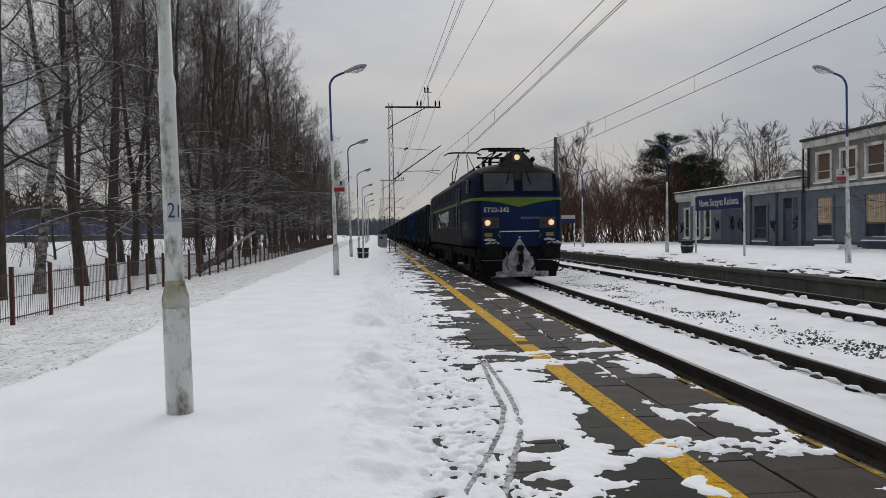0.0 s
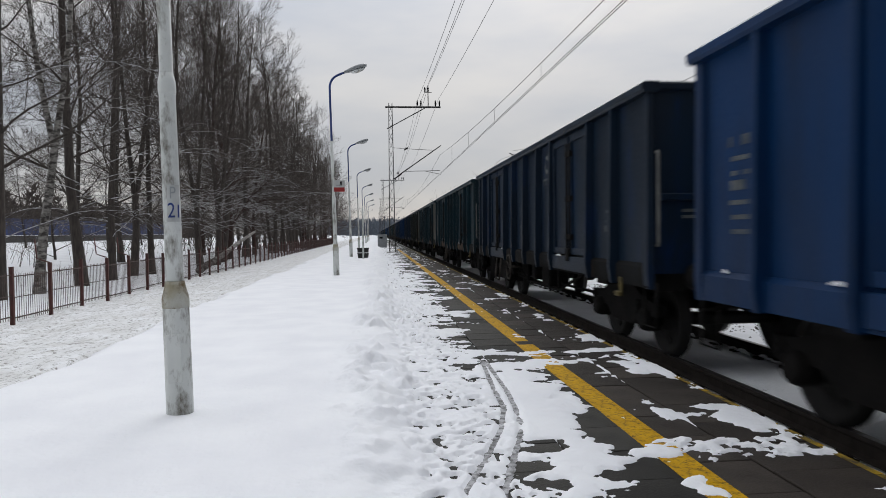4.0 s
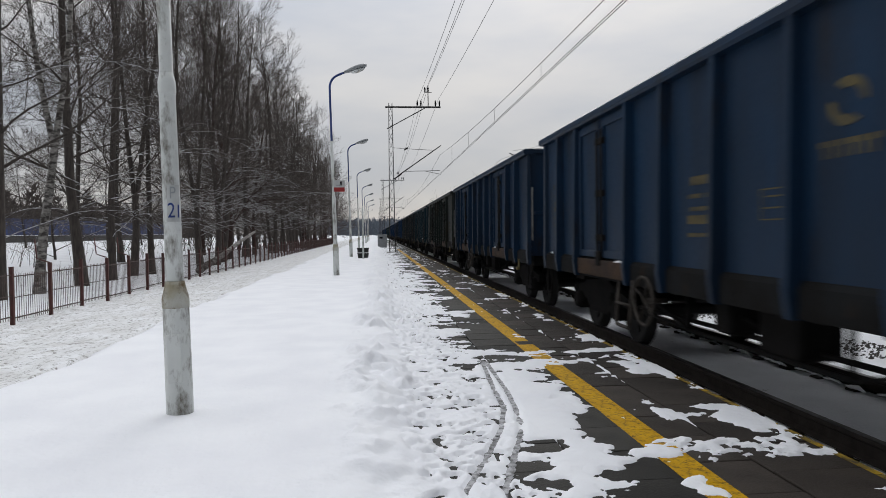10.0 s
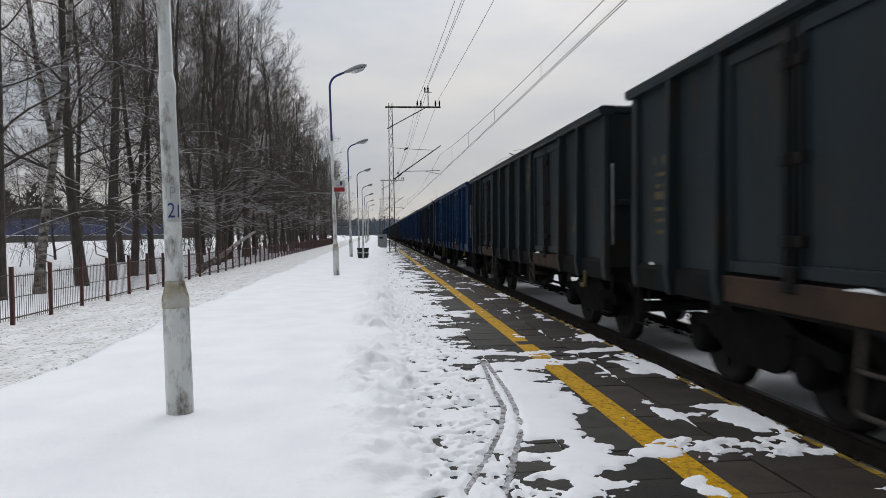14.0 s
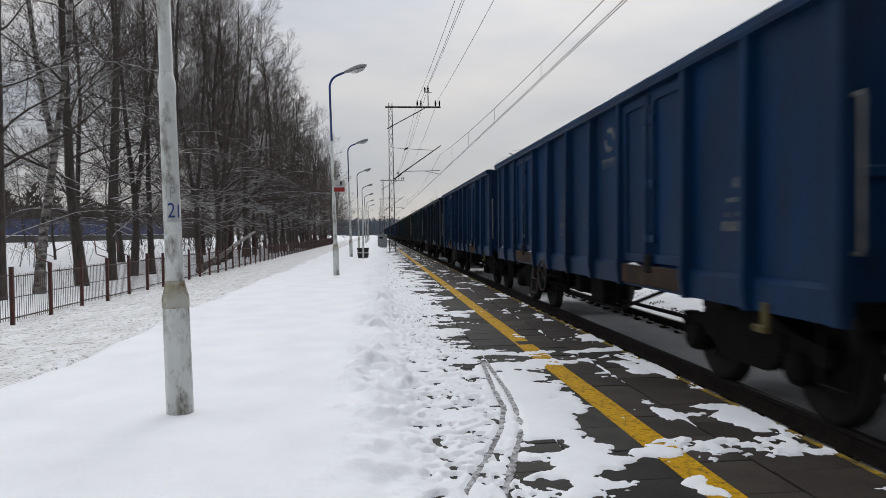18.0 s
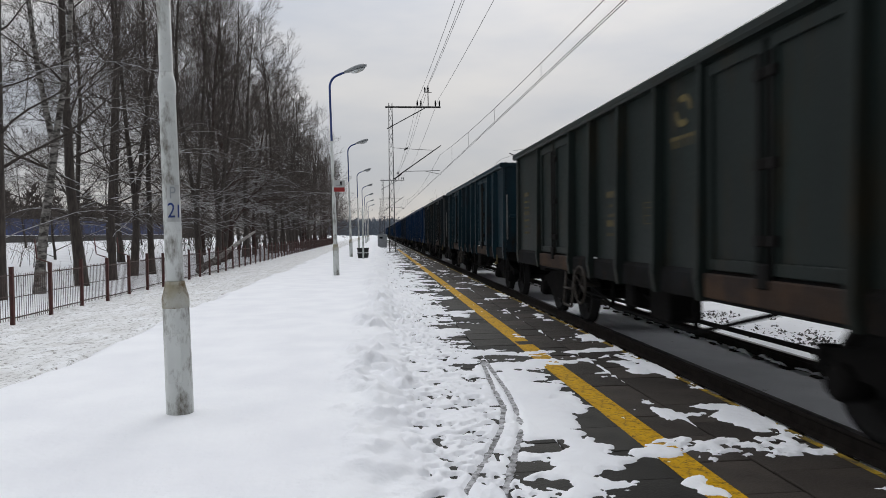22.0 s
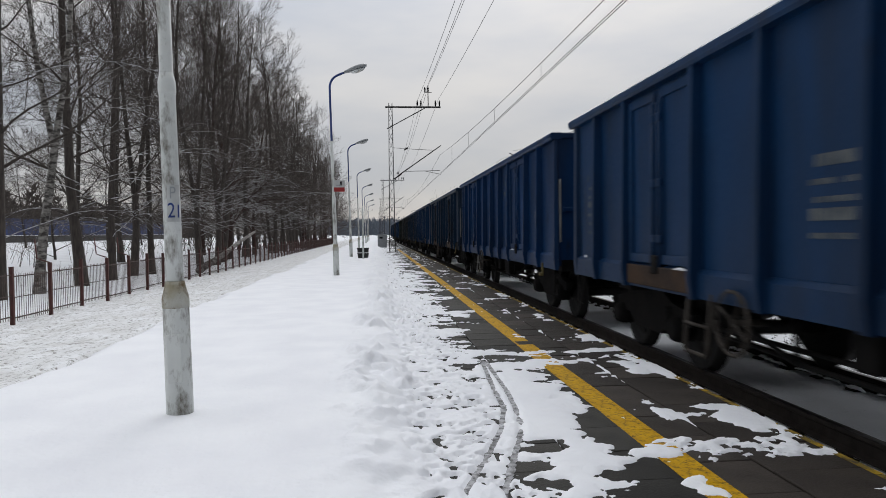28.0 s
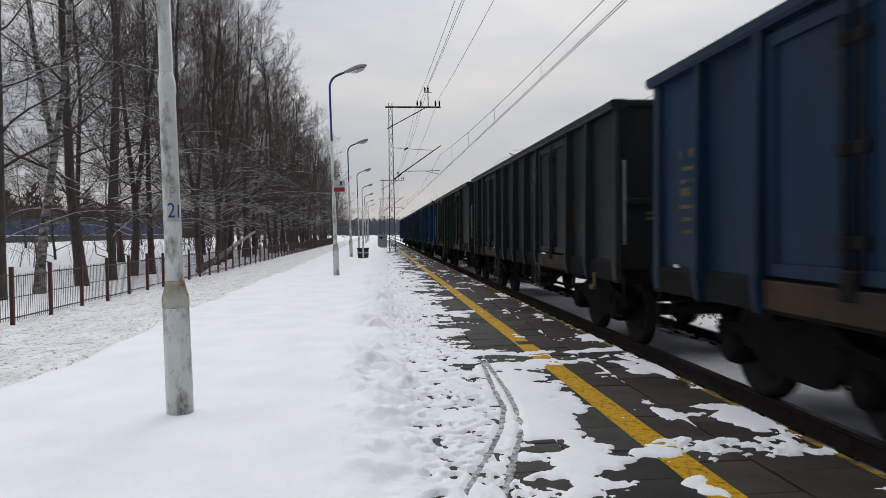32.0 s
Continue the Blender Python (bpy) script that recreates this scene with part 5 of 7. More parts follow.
def street_lamp(height, double=False):
    """A tapered pole on a thicker foot, a bent blue arm and a flat bowl lamp head, arm towards +x."""
    lamp = thing("street_lamp", "x", "street lamp", "platform lamps")
    top = height - 0.75
    part("foot", spun([(0.096, -0.3), (0.094, 0.0), (0.090, 0.78), (0.090, 0.86), (0.080, 0.90), (0.064, 0.97), (0.06, 0.98)], "z", 20), WHITE_POLE, lamp)
    part("pole", tubes(([(0, 0, 0.95), (0, 0, 2.36), (0, 0, 2.42), (0, 0, top * 0.72)], [0.062, 0.056, 0.047, 0.043], 16)), WHITE_POLE, lamp)
    part("band", spun([(0.057, 2.31), (0.062, 2.33), (0.060, 2.40), (0.047, 2.46)], "z", 16), WHITE_POLE, lamp)
    part("foot_door", boxes((-0.05, 0.05, -0.098, -0.082, 0.28, 0.62, 0.004)), WHITE_POLE, lamp)
    part("rust_collar", spun([(0.0915, 0.80), (0.0930, 0.83), (0.0930, 0.868), (0.084, 0.905), (0.069, 0.965), (0.066, 0.99)], "z", 20), RUST_MOSS, lamp, "rusty mossy collar")
    sides = (1, -1) if double else (1,)
    for s in sides:
        arc = [(0, 0, top * 0.72), (0, 0, top)] + [(s * 0.42 * (1 - math.cos(a)), 0, top + 0.42 * math.sin(a)) for a in np.linspace(0.2, 1.25, 6)]
        end = Vector(arc[-1])
        arc.append(tuple(end + Vector((s * 0.16, 0, 0.06))))
        part("arm", tubes((arc, 0.034, 10)), BLUE_POLE, lamp, "blue bent arm")
        e = Vector(arc[-1])
        head = bmesh.new()
        for along, w, h in ((0.0, 0.05, 0.05), (0.10, 0.07, 0.07), (0.25, 0.13, 0.10), (0.45, 0.16, 0.11), (0.62, 0.13, 0.08), (0.70, 0.05, 0.03)):
            c = e + Vector((s * along, 0, along * 0.30))
            for k in range(12):
                a = 2 * math.pi * k / 12
                head.verts.new(c + Vector((0, w * math.cos(a), h * math.sin(a) * (1.0 if math.sin(a) > 0 else 0.55))))
        head.verts.ensure_lookup_table()
        for r in range(5):
            for k in range(12):
                i, j = r * 12 + k, r * 12 + (k + 1) % 12
                head.faces.new([head.verts[q] for q in (i, j, j + 12, i + 12)]).smooth = True
        head.faces.new([head.verts[q] for q in range(12)]), head.faces.new([head.verts[60 + q] for q in range(12)])
        bmesh.ops.recalc_face_normals(head, faces=head.faces)
        hd = part("head", head, LAMP_GREY, lamp)
        bowl = bmesh.new()
        for along, w, h in ((0.22, 0.10, 0.02), (0.30, 0.12, 0.07), (0.45, 0.135, 0.085), (0.58, 0.11, 0.06), (0.64, 0.06, 0.02)):
            c = e + Vector((s * along, 0, along * 0.30 - 0.05))
            for k in range(10):
                a = math.pi + math.pi * k / 9
                bowl.verts.new(c + Vector((0, w * math.cos(a), h * math.sin(a))))
        bowl.verts.ensure_lookup_table()
        for r in range(4):
            for k in range(9):
                i = r * 10 + k
                bowl.faces.new([bowl.verts[q] for q in (i, i + 1, i + 11, i + 10)]).smooth = True
        part("bowl", bowl, LAMP_GLASS, hd, "milky lamp bowl")
    return lamp


lamp_1 = street_lamp(6.5)
LEANS = [-1.0, -1.1, -0.9, -0.8, -0.5, -0.9, -0.6, -0.4]
for k, y in enumerate((5.10, 21.5, 38.4, 55.6, 72.8, 90.0, 107.0, 124.0)):
    at = pose(-1.42 + (0.17 if k == 1 else 0), y, 0.04, 0, LEANS[k], 0)
    ob = lamp_1 if k == 0 else copy_thing(lamp_1, at)
    ob.matrix_basis = at
    tagged(ob, "white steel platform lamp with blue bent arm, paint chipped" if k == 0 else "white platform lamp with blue bent arm, standing in snow")
lamp_2 = copy_thing(lamp_1, pose(14.5, 20.2, 0.2, 0, 0.6, 180) @ Matrix.Scale(0.945, 4))
tagged(lamp_2, "white platform lamp with blue arm before the station building")
twin = street_lamp(5.5, True)
twin.matrix_basis = pose(13.94, 32.4, 0.2, 0, 0.4, 0)
tagged(twin, "white twin-armed platform lamp on the far platform")
tagged(copy_thing(twin, pose(14.3, 47.4, 0.2)), "white twin-armed platform lamp beside the small sign")

# number plate and sector plates
PLATE = surface("white_plate", (0.50, 0.51, 0.50), (0.42, 0.43, 0.42), 8, 0.5, bump=0.02)
RED_PLATE = surface("red_plate", (0.36, 0.03, 0.028), None, 8, 0.5, bump=0.02)
NAVY = surface("navy_sign", (0.010, 0.016, 0.085), (0.012, 0.018, 0.07), 2, 0.4, bump=0.02)
SIGN_WHITE = surface("sign_white", (0.75, 0.76, 0.76), None, 3, 0.5, bump=0)


def lamp_sign(x, y, z):
    t = thing("sector_sign", "small white and red notice plate fixed on a lamp", "sign", "", "", (x, y, z))
    part("plate", boxes((-0.0, 0.34, -0.075, -0.06, 0.0, 0.36, 0.004)), PLATE, t)
    part("red_field", boxes((0.01, 0.33, -0.08, -0.076, 0.01, 0.14)), RED_PLATE, t)
    part("pictogram", boxes((0.08, 0.26, -0.08, -0.076, 0.20, 0.215), (0.20, 0.25, -0.08, -0.076, 0.22, 0.32)), BLACK, t)
    return t


lamp_sign(-1.29, 21.5, 2.62)
lamp_sign(14.05, 20.2, 2.75)
t = thing("lamp_number", "worn white sticker with a blue code on the lamp", "sticker", "", "", (-1.446, 5.10, 1.45))
sticker = bmesh.new()
for k in range(7):
    a0 = radians(-105 + k * 12)
    a1 = radians(-105 + (k + 1) * 12)
    v = [sticker.verts.new((0.0615 * math.cos(a) , 0.0615 * math.sin(a), z)) for a, z in ((a0, 0), (a1, 0), (a1, 0.26), (a0, 0.26))]
    sticker.faces.new(v)
part("sticker", sticker, PLATE, t)
lettering("number", "2", 0.15, BLUE_POLE, t, pose(0.0640 * math.sin(radians(12)), -0.0640 * math.cos(radians(12)), 0.075, 90, 0, 12) @ Matrix.Diagonal((0.75, 1, 1, 1)), 0.001)
part("blue_mark", moved(boxes((-0.006, 0.006, -0.0645, -0.0625, 0.03, 0.12)), pose(0, 0, 0, 0, 0, 58)), BLUE_POLE, t)
lettering("letter", "P", 0.12, LAMP_GREY, t, pose(0.0640 * math.sin(radians(20)), -0.0640 * math.cos(radians(20)), 0.20, 90, 0, 20) @ Matrix.Diagonal((0.75, 1, 1, 1)), 0.001)

# ---- overhead line ----
def lattice_mast(h):
    m = thing("catenary_mast", "dark steel lattice mast with a crossarm and cantilever carrying wires", "mast", "catenary masts")
    part("plinth", boxes((-0.42, 0.42, -0.42, 0.42, -0.4, 0.06, 0.03)), CONCRETE, m)
    legs = [(sx, sy) for sx in (-1, 1) for sy in (-1, 1)]
    def leg(s, z):
        q = 0.20 - 0.09 * z / h
        return Vector((s[0] * q, s[1] * q, z))
    for s in legs:
        part("leg", tubes(([leg(s, 0.05), leg(s, h)], 0.026, 6)), DARK_STEEL, m)
    n = 16
    lace = bmesh.new()
    for k in range(n):
        z0, z1 = 0.2 + (h - 0.3) * k / n, 0.2 + (h - 0.3) * (k + 1) / n
        for a, b in ((0, 1), (1, 3), (3, 2), (2, 0)):
            p, q = (legs[a], legs[b]) if k % 2 else (legs[b], legs[a])
            tube(lace, [leg(p, z0), leg(q, z1)], 0.011, 4)
    part("lacing", lace, DARK_STEEL, m)
    part("crossarm", boxes((-0.35, 3.45, -0.07, 0.07, h - 0.32, h - 0.22)), DARK_STEEL, m)
    part("brace", tubes(([(-0.25, 0, h - 1.75), (2.35, 0, h - 0.34)], 0.035, 6)), DARK_STEEL, m)
    part("post", tubes(([(2.60, 0, h - 0.3), (2.60, 0, h + 1.15)], 0.035, 6), ([(2.35, 0, h + 0.75), (2.85, 0, h + 0.75)], 0.02, 6)), DARK_STEEL, m)
    for x, z in ((1.85, h - 0.2), (2.10, h - 0.2), (3.10, h - 0.2), (3.38, h - 0.2), (2.38, h + 0.72), (2.6, h + 0.72)):
        part("insulator", moved(spun([(0.03, 0)] + [(0.065 if j % 2 else 0.04, 0.04 + 0.05 * j) for j in range(7)] + [(0.03, 0.4)], "z", 8), pose(x, 0, z)), BLACK, m)
    part("cantilever", tubes(([(0.20, 0, 5.05), (0.7, 0, 5.45), (3.45, 0, 7.35)], [0.05, 0.04, 0.035], 8)), DARK_STEEL, m)
    part("cantilever_tie", tubes(([(0.15, 0, 7.20), (1.2, 0, 7.12), (2.9, 0, 7.02)], 0.016, 6)), DARK_STEEL, m)
    part("steady_arm", tubes(([(0.95, 0, 5.58), (3.35, 0, 5.62)], 0.022, 6), ([(2.3, 0, 5.60), (3.4, 0, 5.36)], 0.016, 6)), DARK_STEEL, m)
    for x, z in ((0.55, 5.33), (1.0, 7.13)):
        part("insulator", moved(spun([(0.03, 0)] + [(0.06 if j % 2 else 0.035, 0.03 + 0.04 * j) for j in range(7)] + [(0.03, 0.34)], "z", 8), pose(x - 0.1, 0, z - 0.1, 0, 55, 0)), BLACK, m)
    return m


mast = lattice_mast(10.25)
mast.matrix_basis = pose(1.06, 48.0, 0.0)
for y in (-26.0, 113.0, 175.0, 238.0, 300.0):
    copy_thing(mast, pose(1.06, y, -0.1))
# single concrete masts on the far side, with their brackets
def concrete_mast():
    m = thing("catenary_pole", "grey concrete catenary pole with a bracket over the second track", "mast", "catenary poles")
    part("pole", tubes(([(0, 0, -0.5), (0, 0, 7.7)], [0.19, 0.13], 12)), DARK_POLE, m)
    part("cantilever", tubes(([(-0.15, 0, 5.3), (-3.3, 0, 6.6)], 0.035, 8)), DARK_STEEL, m)
    part("cantilever_tie", tubes(([(-0.15, 0, 7.0), (-3.0, 0, 6.8)], 0.016, 6)), DARK_STEEL, m)
    part("steady_arm", tubes(([(-0.8, 0, 5.5), (-3.2, 0, 5.3)], 0.02, 6)), DARK_STEEL, m)
    return m


DARK_POLE = surface("weathered_concrete_pole", (0.10, 0.098, 0.095), (0.07, 0.068, 0.066), 3, 0.9, bump=0.3)
pole = concrete_mast()
pole.matrix_basis = pose(12.6, 48.0, 0.2)
for y in (-26.0, 113.0, 175.0, 238.0):
    copy_thing(pole, pose(12.0, y, 0.1))


def span(name, x, contact, low, ends, twin_wire):
    """Contact and carrying wires over a track, with droppers, from mast to mast."""
    t = thing(name, "thin overhead contact wires with droppers", "overhead wires", "", "structure")
    for y0, y1 in zip(ends, ends[1:]):
        mid = (y0 + y1) / 2
        def sag(y):
            return contact + low + (1.30 - low) * ((y - mid) / ((y1 - y0) / 2)) ** 2
        pts = [y0 + (y1 - y0) * k / 24 for k in range(25)]
        part("carrying_wire", tubes(([(x, y, sag(y)) for y in pts], 0.009, 5)), WIRE, t)
        for d in ((-0.03, 0.03) if twin_wire else (0,)):
            part("contact_wire", tubes(([(x + d, y0, contact), (x + d, y1, contact)], 0.008, 5)), WIRE, t)
        for k in range(1, 10):
            y = y0 + (y1 - y0) * k / 10
            part("dropper", tubes(([(x, y, contact), (x, y, sag(y))], 0.005, 4)), WIRE, t)
    return t


span("overhead_line", AXIS_1, 5.42, 0.38, (-26.0, 48.0, 113.0, 175.0, 238.0, 300.0), True)
span("overhead_line", AXIS_2, 5.10, 0.40, (-26.0, 48.0, 113.0, 175.0, 238.0), False)
t = thing("feeder_lines", "three thin bare feeder wires between the mast tops", "overhead wires", "", "structure")
for x, z in ((2.95, 10.5), (3.2, 10.5), (4.35, 10.5), (3.66, 11.4)):
    for y0, y1 in ((-26.0, 48.0), (48.0, 113.0), (113.0, 175.0)):
        part("wire", tubes(([(x, y0 + (y1 - y0) * k / 16, z - 0.9 * (1 - (k / 8 - 1) ** 2)) for k in range(17)], 0.011, 5)), GREY_WIRE, t)

# ---- fence along the path ----
POST_ME = bpy.data.meshes.new("fence_post")
bm = boxes((-0.038, 0.038, -0.038, 0.038, -0.3, 1.20, 0.006))
bm.to_mesh(POST_ME)
bm.free()
BAR_ME = bpy.data.meshes.new("fence_bar")
bm = boxes((-0.004, 0.004, -0.004, 0.004, 0.06, 1.04))
bm.to_mesh(BAR_ME)
bm.free()
RAIL_MES = []
for z0, z1 in ((0.98, 1.01), (0.12, 0.15), (0.55, 0.57)):
    RAIL_MES.append(bpy.data.meshes.new("fence_rail"))
    bm = boxes((-0.012, 0.012, 0.05, 1.65, z0, z1 - 0.006))
    bm.to_mesh(RAIL_MES[-1])
    bm.free()
fence = thing("fence", "low metal bar fence with rust-red posts in snow", "fence", at=(-7.52, 0, -0.42))
far_bars = bmesh.new()
for k in range(64):
    y, dz = 11.7 + k * 1.70, 0.02 * math.sin(k * 2.1)
    ob = hang("post", POST_ME, FENCE_RED, fence)
    ob.location = (0, y, dz)
    for rail_me in RAIL_MES if k < 40 else ():
        ob = hang("rail", rail_me, FENCE_WIRE, fence)
        ob.location = (0, y, dz)
    for j in range(17):
        q = y + 0.10 + j * 0.095
        if k < 17:
            ob = hang("bar", BAR_ME, FENCE_WIRE, fence)
            ob.location = (0, q, dz)
        else:
            box(far_bars, -0.004, 0.004, q - 0.004, q + 0.004, 0.06 + dz, 1.04 + dz)
    if k >= 40:
        for z0, z1 in ((0.98, 1.01), (0.12, 0.15), (0.55, 0.57)):
            box(far_bars, -0.018, 0.018, y + 0.05, y + 1.65, z0, z1)
part("far_bar_run", far_bars, FENCE_WIRE, fence)["kind"] = "stuff"
# bent angle irons on some posts
for k in (1, 3, 5, 6):
    y = 11.7 + k * 1.70
    part("extension_arm", tubes(([(0, y, 1.2), (-0.12, y, 1.24), (-0.28, y, 1.30), (-0.32, y, 1.75)], 0.016, 6)), FENCE_RED, fence)

# ---- bins and boxes on the platform ----
BIN_BLACK = surface("bin_plastic", (0.020, 0.019, 0.018), (0.013, 0.013, 0.013), 5, 0.6, bump=0.1)


def litter_bin():
    b = thing("litter_bin", "black ribbed litter bin in snow beside a pole", "litter bin", "litter bins")
    part("tub", spun([(0.20, 0.0), (0.24, 0.02), (0.29, 0.30), (0.30, 0.34), (0.28, 0.36), (0.29, 0.55), (0.27, 0.56), (0.22, 0.50)], "z", 18), BIN_BLACK, b)
    part("rim", spun([(0.285, 0.54), (0.31, 0.55), (0.31, 0.60), (0.28, 0.61)], "z", 18), BIN_BLACK, b)
    part("snow_cap", spun([(0.29, 0.34), (0.31, 0.36), (0.29, 0.375)], "z", 18), SNOW, b)
    return b


bin_1 = litter_bin()
bin_1.matrix_basis = pose(-0.72, 35.8, 0.0)
ob = lone("post", tubes(([(0, 0, -0.1), (0, 0, 2.6)], 0.045, 10)), WHITE_POLE, "thin white steel post beside the bin", "post", at=(-0.70, 35.2, 0.02))
tagged(copy_thing(bin_1, pose(14.4, 31.2, 0.2)), "black ribbed litter bin beside the station sign")
cab = thing("switch_cabinet", "grey metal cabinet standing on the platform", "cabinet", "", "", (0.48, 64.5, 0.0))
part("body", boxes((-0.42, 0.42, -0.25, 0.25, 0.0, 1.15, 0.02)), LAMP_GREY, cab)
part("roof", boxes((-0.46, 0.46, -0.29, 0.29, 1.15, 1.22, 0.02)), LAMP_GREY, cab)
part("vent", boxes((-0.25, 0.05, -0.262, -0.25, 0.85, 1.0)), BLACK, cab)

# ---- station sign on the far platform ----
sign = thing("station_sign", "navy station name sign on two white posts in snow", "station sign", "", "", (14.75, 28.9, 0.2))
part("panel", boxes((-0.03, 0.03, -2.12, 2.12, 1.96, 2.64, 0.008)), NAVY, sign)
for y in (-2.14, 2.14):
    part("post", tubes(([(0, y, -0.1), (0, y, 2.70)], 0.045, 10)), WHITE_POLE, sign)
lettering("name", "Nowa Sarzyna Kolonia", 0.46, SIGN_WHITE, sign, pose(-0.034, 0, 2.28, 90, 0, -90) @ Matrix.Diagonal((0.83, 1, 1, 1)), label="white station name")
part("exit_plate", boxes((-0.02, 0.02, 2.2, 2.62, 2.2, 2.5)), PLATE, sign, "small white pictogram plate")
t = thing("notice_board", "small notice board on two white posts on the far platform", "notice board", "", "", (13.1, 47.0, 0.2))
part("board", boxes((-0.55, 0.55, -0.04, 0.04, 1.65, 2.2, 0.01)), NAVY, t)
part("header", boxes((-0.55, 0.55, -0.045, 0.045, 1.95, 2.2, 0.01)), PLATE, t)
for x in (-0.5, 0.5):
    part("post", tubes(([(x, 0, -0.1), (x, 0, 1.9)], 0.04, 8)), WHITE_POLE, t)

# ---- station building ----
PLASTER_BLUE = surface("grey_blue_plaster", (0.115, 0.135, 0.165), (0.085, 0.098, 0.122), 1.0, 0.9, 0, 0.25, 30, stain=(0.05, 0.055, 0.065), amount=0.25, stain_scale=1.0)
PLASTER_DARK = surface("dark_blue_plaster", (0.060, 0.070, 0.095), (0.042, 0.050, 0.068), 1.2, 0.9, 0, 0.25, 30, stain=(0.025, 0.026, 0.03), amount=0.3)
PLASTER_GREY = surface("old_grey_plaster", (0.23, 0.22, 0.20), (0.17, 0.16, 0.145), 1.0, 0.9, 0, 0.3, 30, stain=(0.09, 0.085, 0.075), amount=0.3, stain_scale=1.3)
TRIM = surface("peeling_white_trim", (0.56, 0.55, 0.52), (0.42, 0.41, 0.39), 2.0, 0.85, 0, 0.3, 30, stain=(0.14, 0.13, 0.11), amount=0.35)
BOARDED = surface("brown_boards", (0.12, 0.075, 0.050), (0.075, 0.05, 0.036), 2, 0.8, stretch=(1, 6, 1))
OLD_GLASS = surface("dull_glass", (0.030, 0.036, 0.046), (0.02, 0.025, 0.03), 1, 0.18, bump=0)
WARM_BLIND = surface("ochre_blind", (0.50, 0.34, 0.17), (0.40, 0.27, 0.14), 2, 0.8, stretch=(1, 1, 8))
TAR = surface("tar_roof", (0.05, 0.048, 0.045), None, 2, 0.9)
house = thing("station_building", "old grey and blue station building, two storeys with a low wing, boarded windows", "building", "", "structure", (24.2, 0, 0.2))
Y1, Y0, Y9 = 37.1, 20.0, 54.0


def window(y0, y1, z0, z1, pane, trim, panes=1, bars=False, ledge=True):
    """A window set into the front wall: surround, recess, panes, sill."""
    f = bmesh.new()
    t = 0.16
    box(f, -0.06, 0.02, y0 - t, y0, z0 - t, z1 + t), box(f, -0.06, 0.02, y1, y1 + t, z0 - t, z1 + t)
    box(f, -0.06, 0.02, y0, y1, z1, z1 + t), box(f, -0.06, 0.02, y0, y1, z0 - t, z0)
    w = part("window_frame", f, trim, house)
    n = panes
    for k in range(n):
        a, b = y0 + (y1 - y0) * k / n, y0 + (y1 - y0) * (k + 1) / n
        part("pane", boxes((0.05, 0.08, a + 0.02, b - 0.02, z0 + 0.02, z1 - 0.02)), pane, w)
    g = bmesh.new()
    box(g, 0.0, 0.05, y0, y1, z0 + (z1 - z0) * 0.30, z0 + (z1 - z0) * 0.30 + 0.05)
    for k in range(n + 1):
        q = y0 + (y1 - y0) * k / n
        box(g, 0.0, 0.05, q - 0.025, q + 0.025, z0, z1)
    part("mullion", g, trim, w)
    if bars:
        g = bmesh.new()
        for k in range(8):
            q = y0 + (y1 - y0) * (k + 0.5) / 8
            box(g, -0.03, -0.015, q - 0.012, q + 0.012, z0 + 0.55 * (z1 - z0) - 0.35, z1)
        for k in range(7):
            z = z0 + 0.55 * (z1 - z0) - 0.3 + k * 0.22
            if z < z1:
                box(g, -0.035, -0.02, y0, y1, z - 0.012, z + 0.012)
        part("grille", g, TRIM, w)
    if ledge:
        part("sill", boxes((-0.16, 0.02, y0 - t, y1 + t, z0 - t - 0.06, z0 - t)), SNOW, w, "sill under snow")


def pierced(y0, y1, z0, z1, holes, mat, name):
    """A wall 0.3 thick in the plane x = 0..0.3 with openings through it."""
    cut_y = sorted({y0, y1, *[h[0] for h in holes], *[h[1] for h in holes]})
    cut_z = sorted({z0, z1, *[h[2] for h in holes], *[h[3] for h in holes]})
    b = bmesh.new()
    for a0, a1 in zip(cut_y, cut_y[1:]):
        for c0, c1 in zip(cut_z, cut_z[1:]):
            my, mz = (a0 + a1) / 2, (c0 + c1) / 2
            if not any(h[0] < my < h[1] and h[2] < mz < h[3] for h in holes):
                box(b, 0.0, 0.3, a0, a1, c0, c1)
    return part(name, b, mat, house)


low = [(34.95, 36.2, 0.65, 2.75), (31.0, 32.4, 0.65, 2.75), (27.0, 28.4, 0.65, 2.75), (23, 24.4, 0.65, 2.75)]
high = [(35.1, 36.2, 3.75, 5.1), (33.1, 34.2, 3.75, 5.1), (31.1, 32.3, 3.75, 5.1), (29.0, 30.2, 3.75, 5.1), (26.9, 28.1, 3.75, 5.1)]
pierced(Y0, Y1, 0, 3.25, low, PLASTER_BLUE, "ground_storey_wall")
pierced(Y0, Y1, 3.25, 5.55, high, PLASTER_GREY, "upper_storey_wall")
for h in low:
    window(*h, OLD_GLASS, PLASTER_BLUE, 1, True)
    part("blind", boxes((0.02, 0.045, h[0] + 0.03, h[1] - 0.03, 1.35, h[3] - 0.03)), WARM_BLIND, house, "ochre blind behind a grille")
for h in high:
    window(*h, BOARDED, TRIM, 1)
part("string_course", boxes((-0.10, 0.0, Y0, Y1 + 0.1, 3.20, 3.38, 0.02)), TRIM, house)
part("cornice", boxes((-0.20, 0.3, Y0, Y1 + 0.25, 5.55, 5.95, 0.03)), TRIM, house)
part("roof", boxes((-0.28, 12.2, Y0, Y1 + 0.35, 5.95, 6.10, 0.02)), TAR, house)
part("side_wall", boxes((0.3, 12.0, Y1 - 0.3, Y1 - 0.01, 3.2, 5.55)), PLASTER_GREY, house)
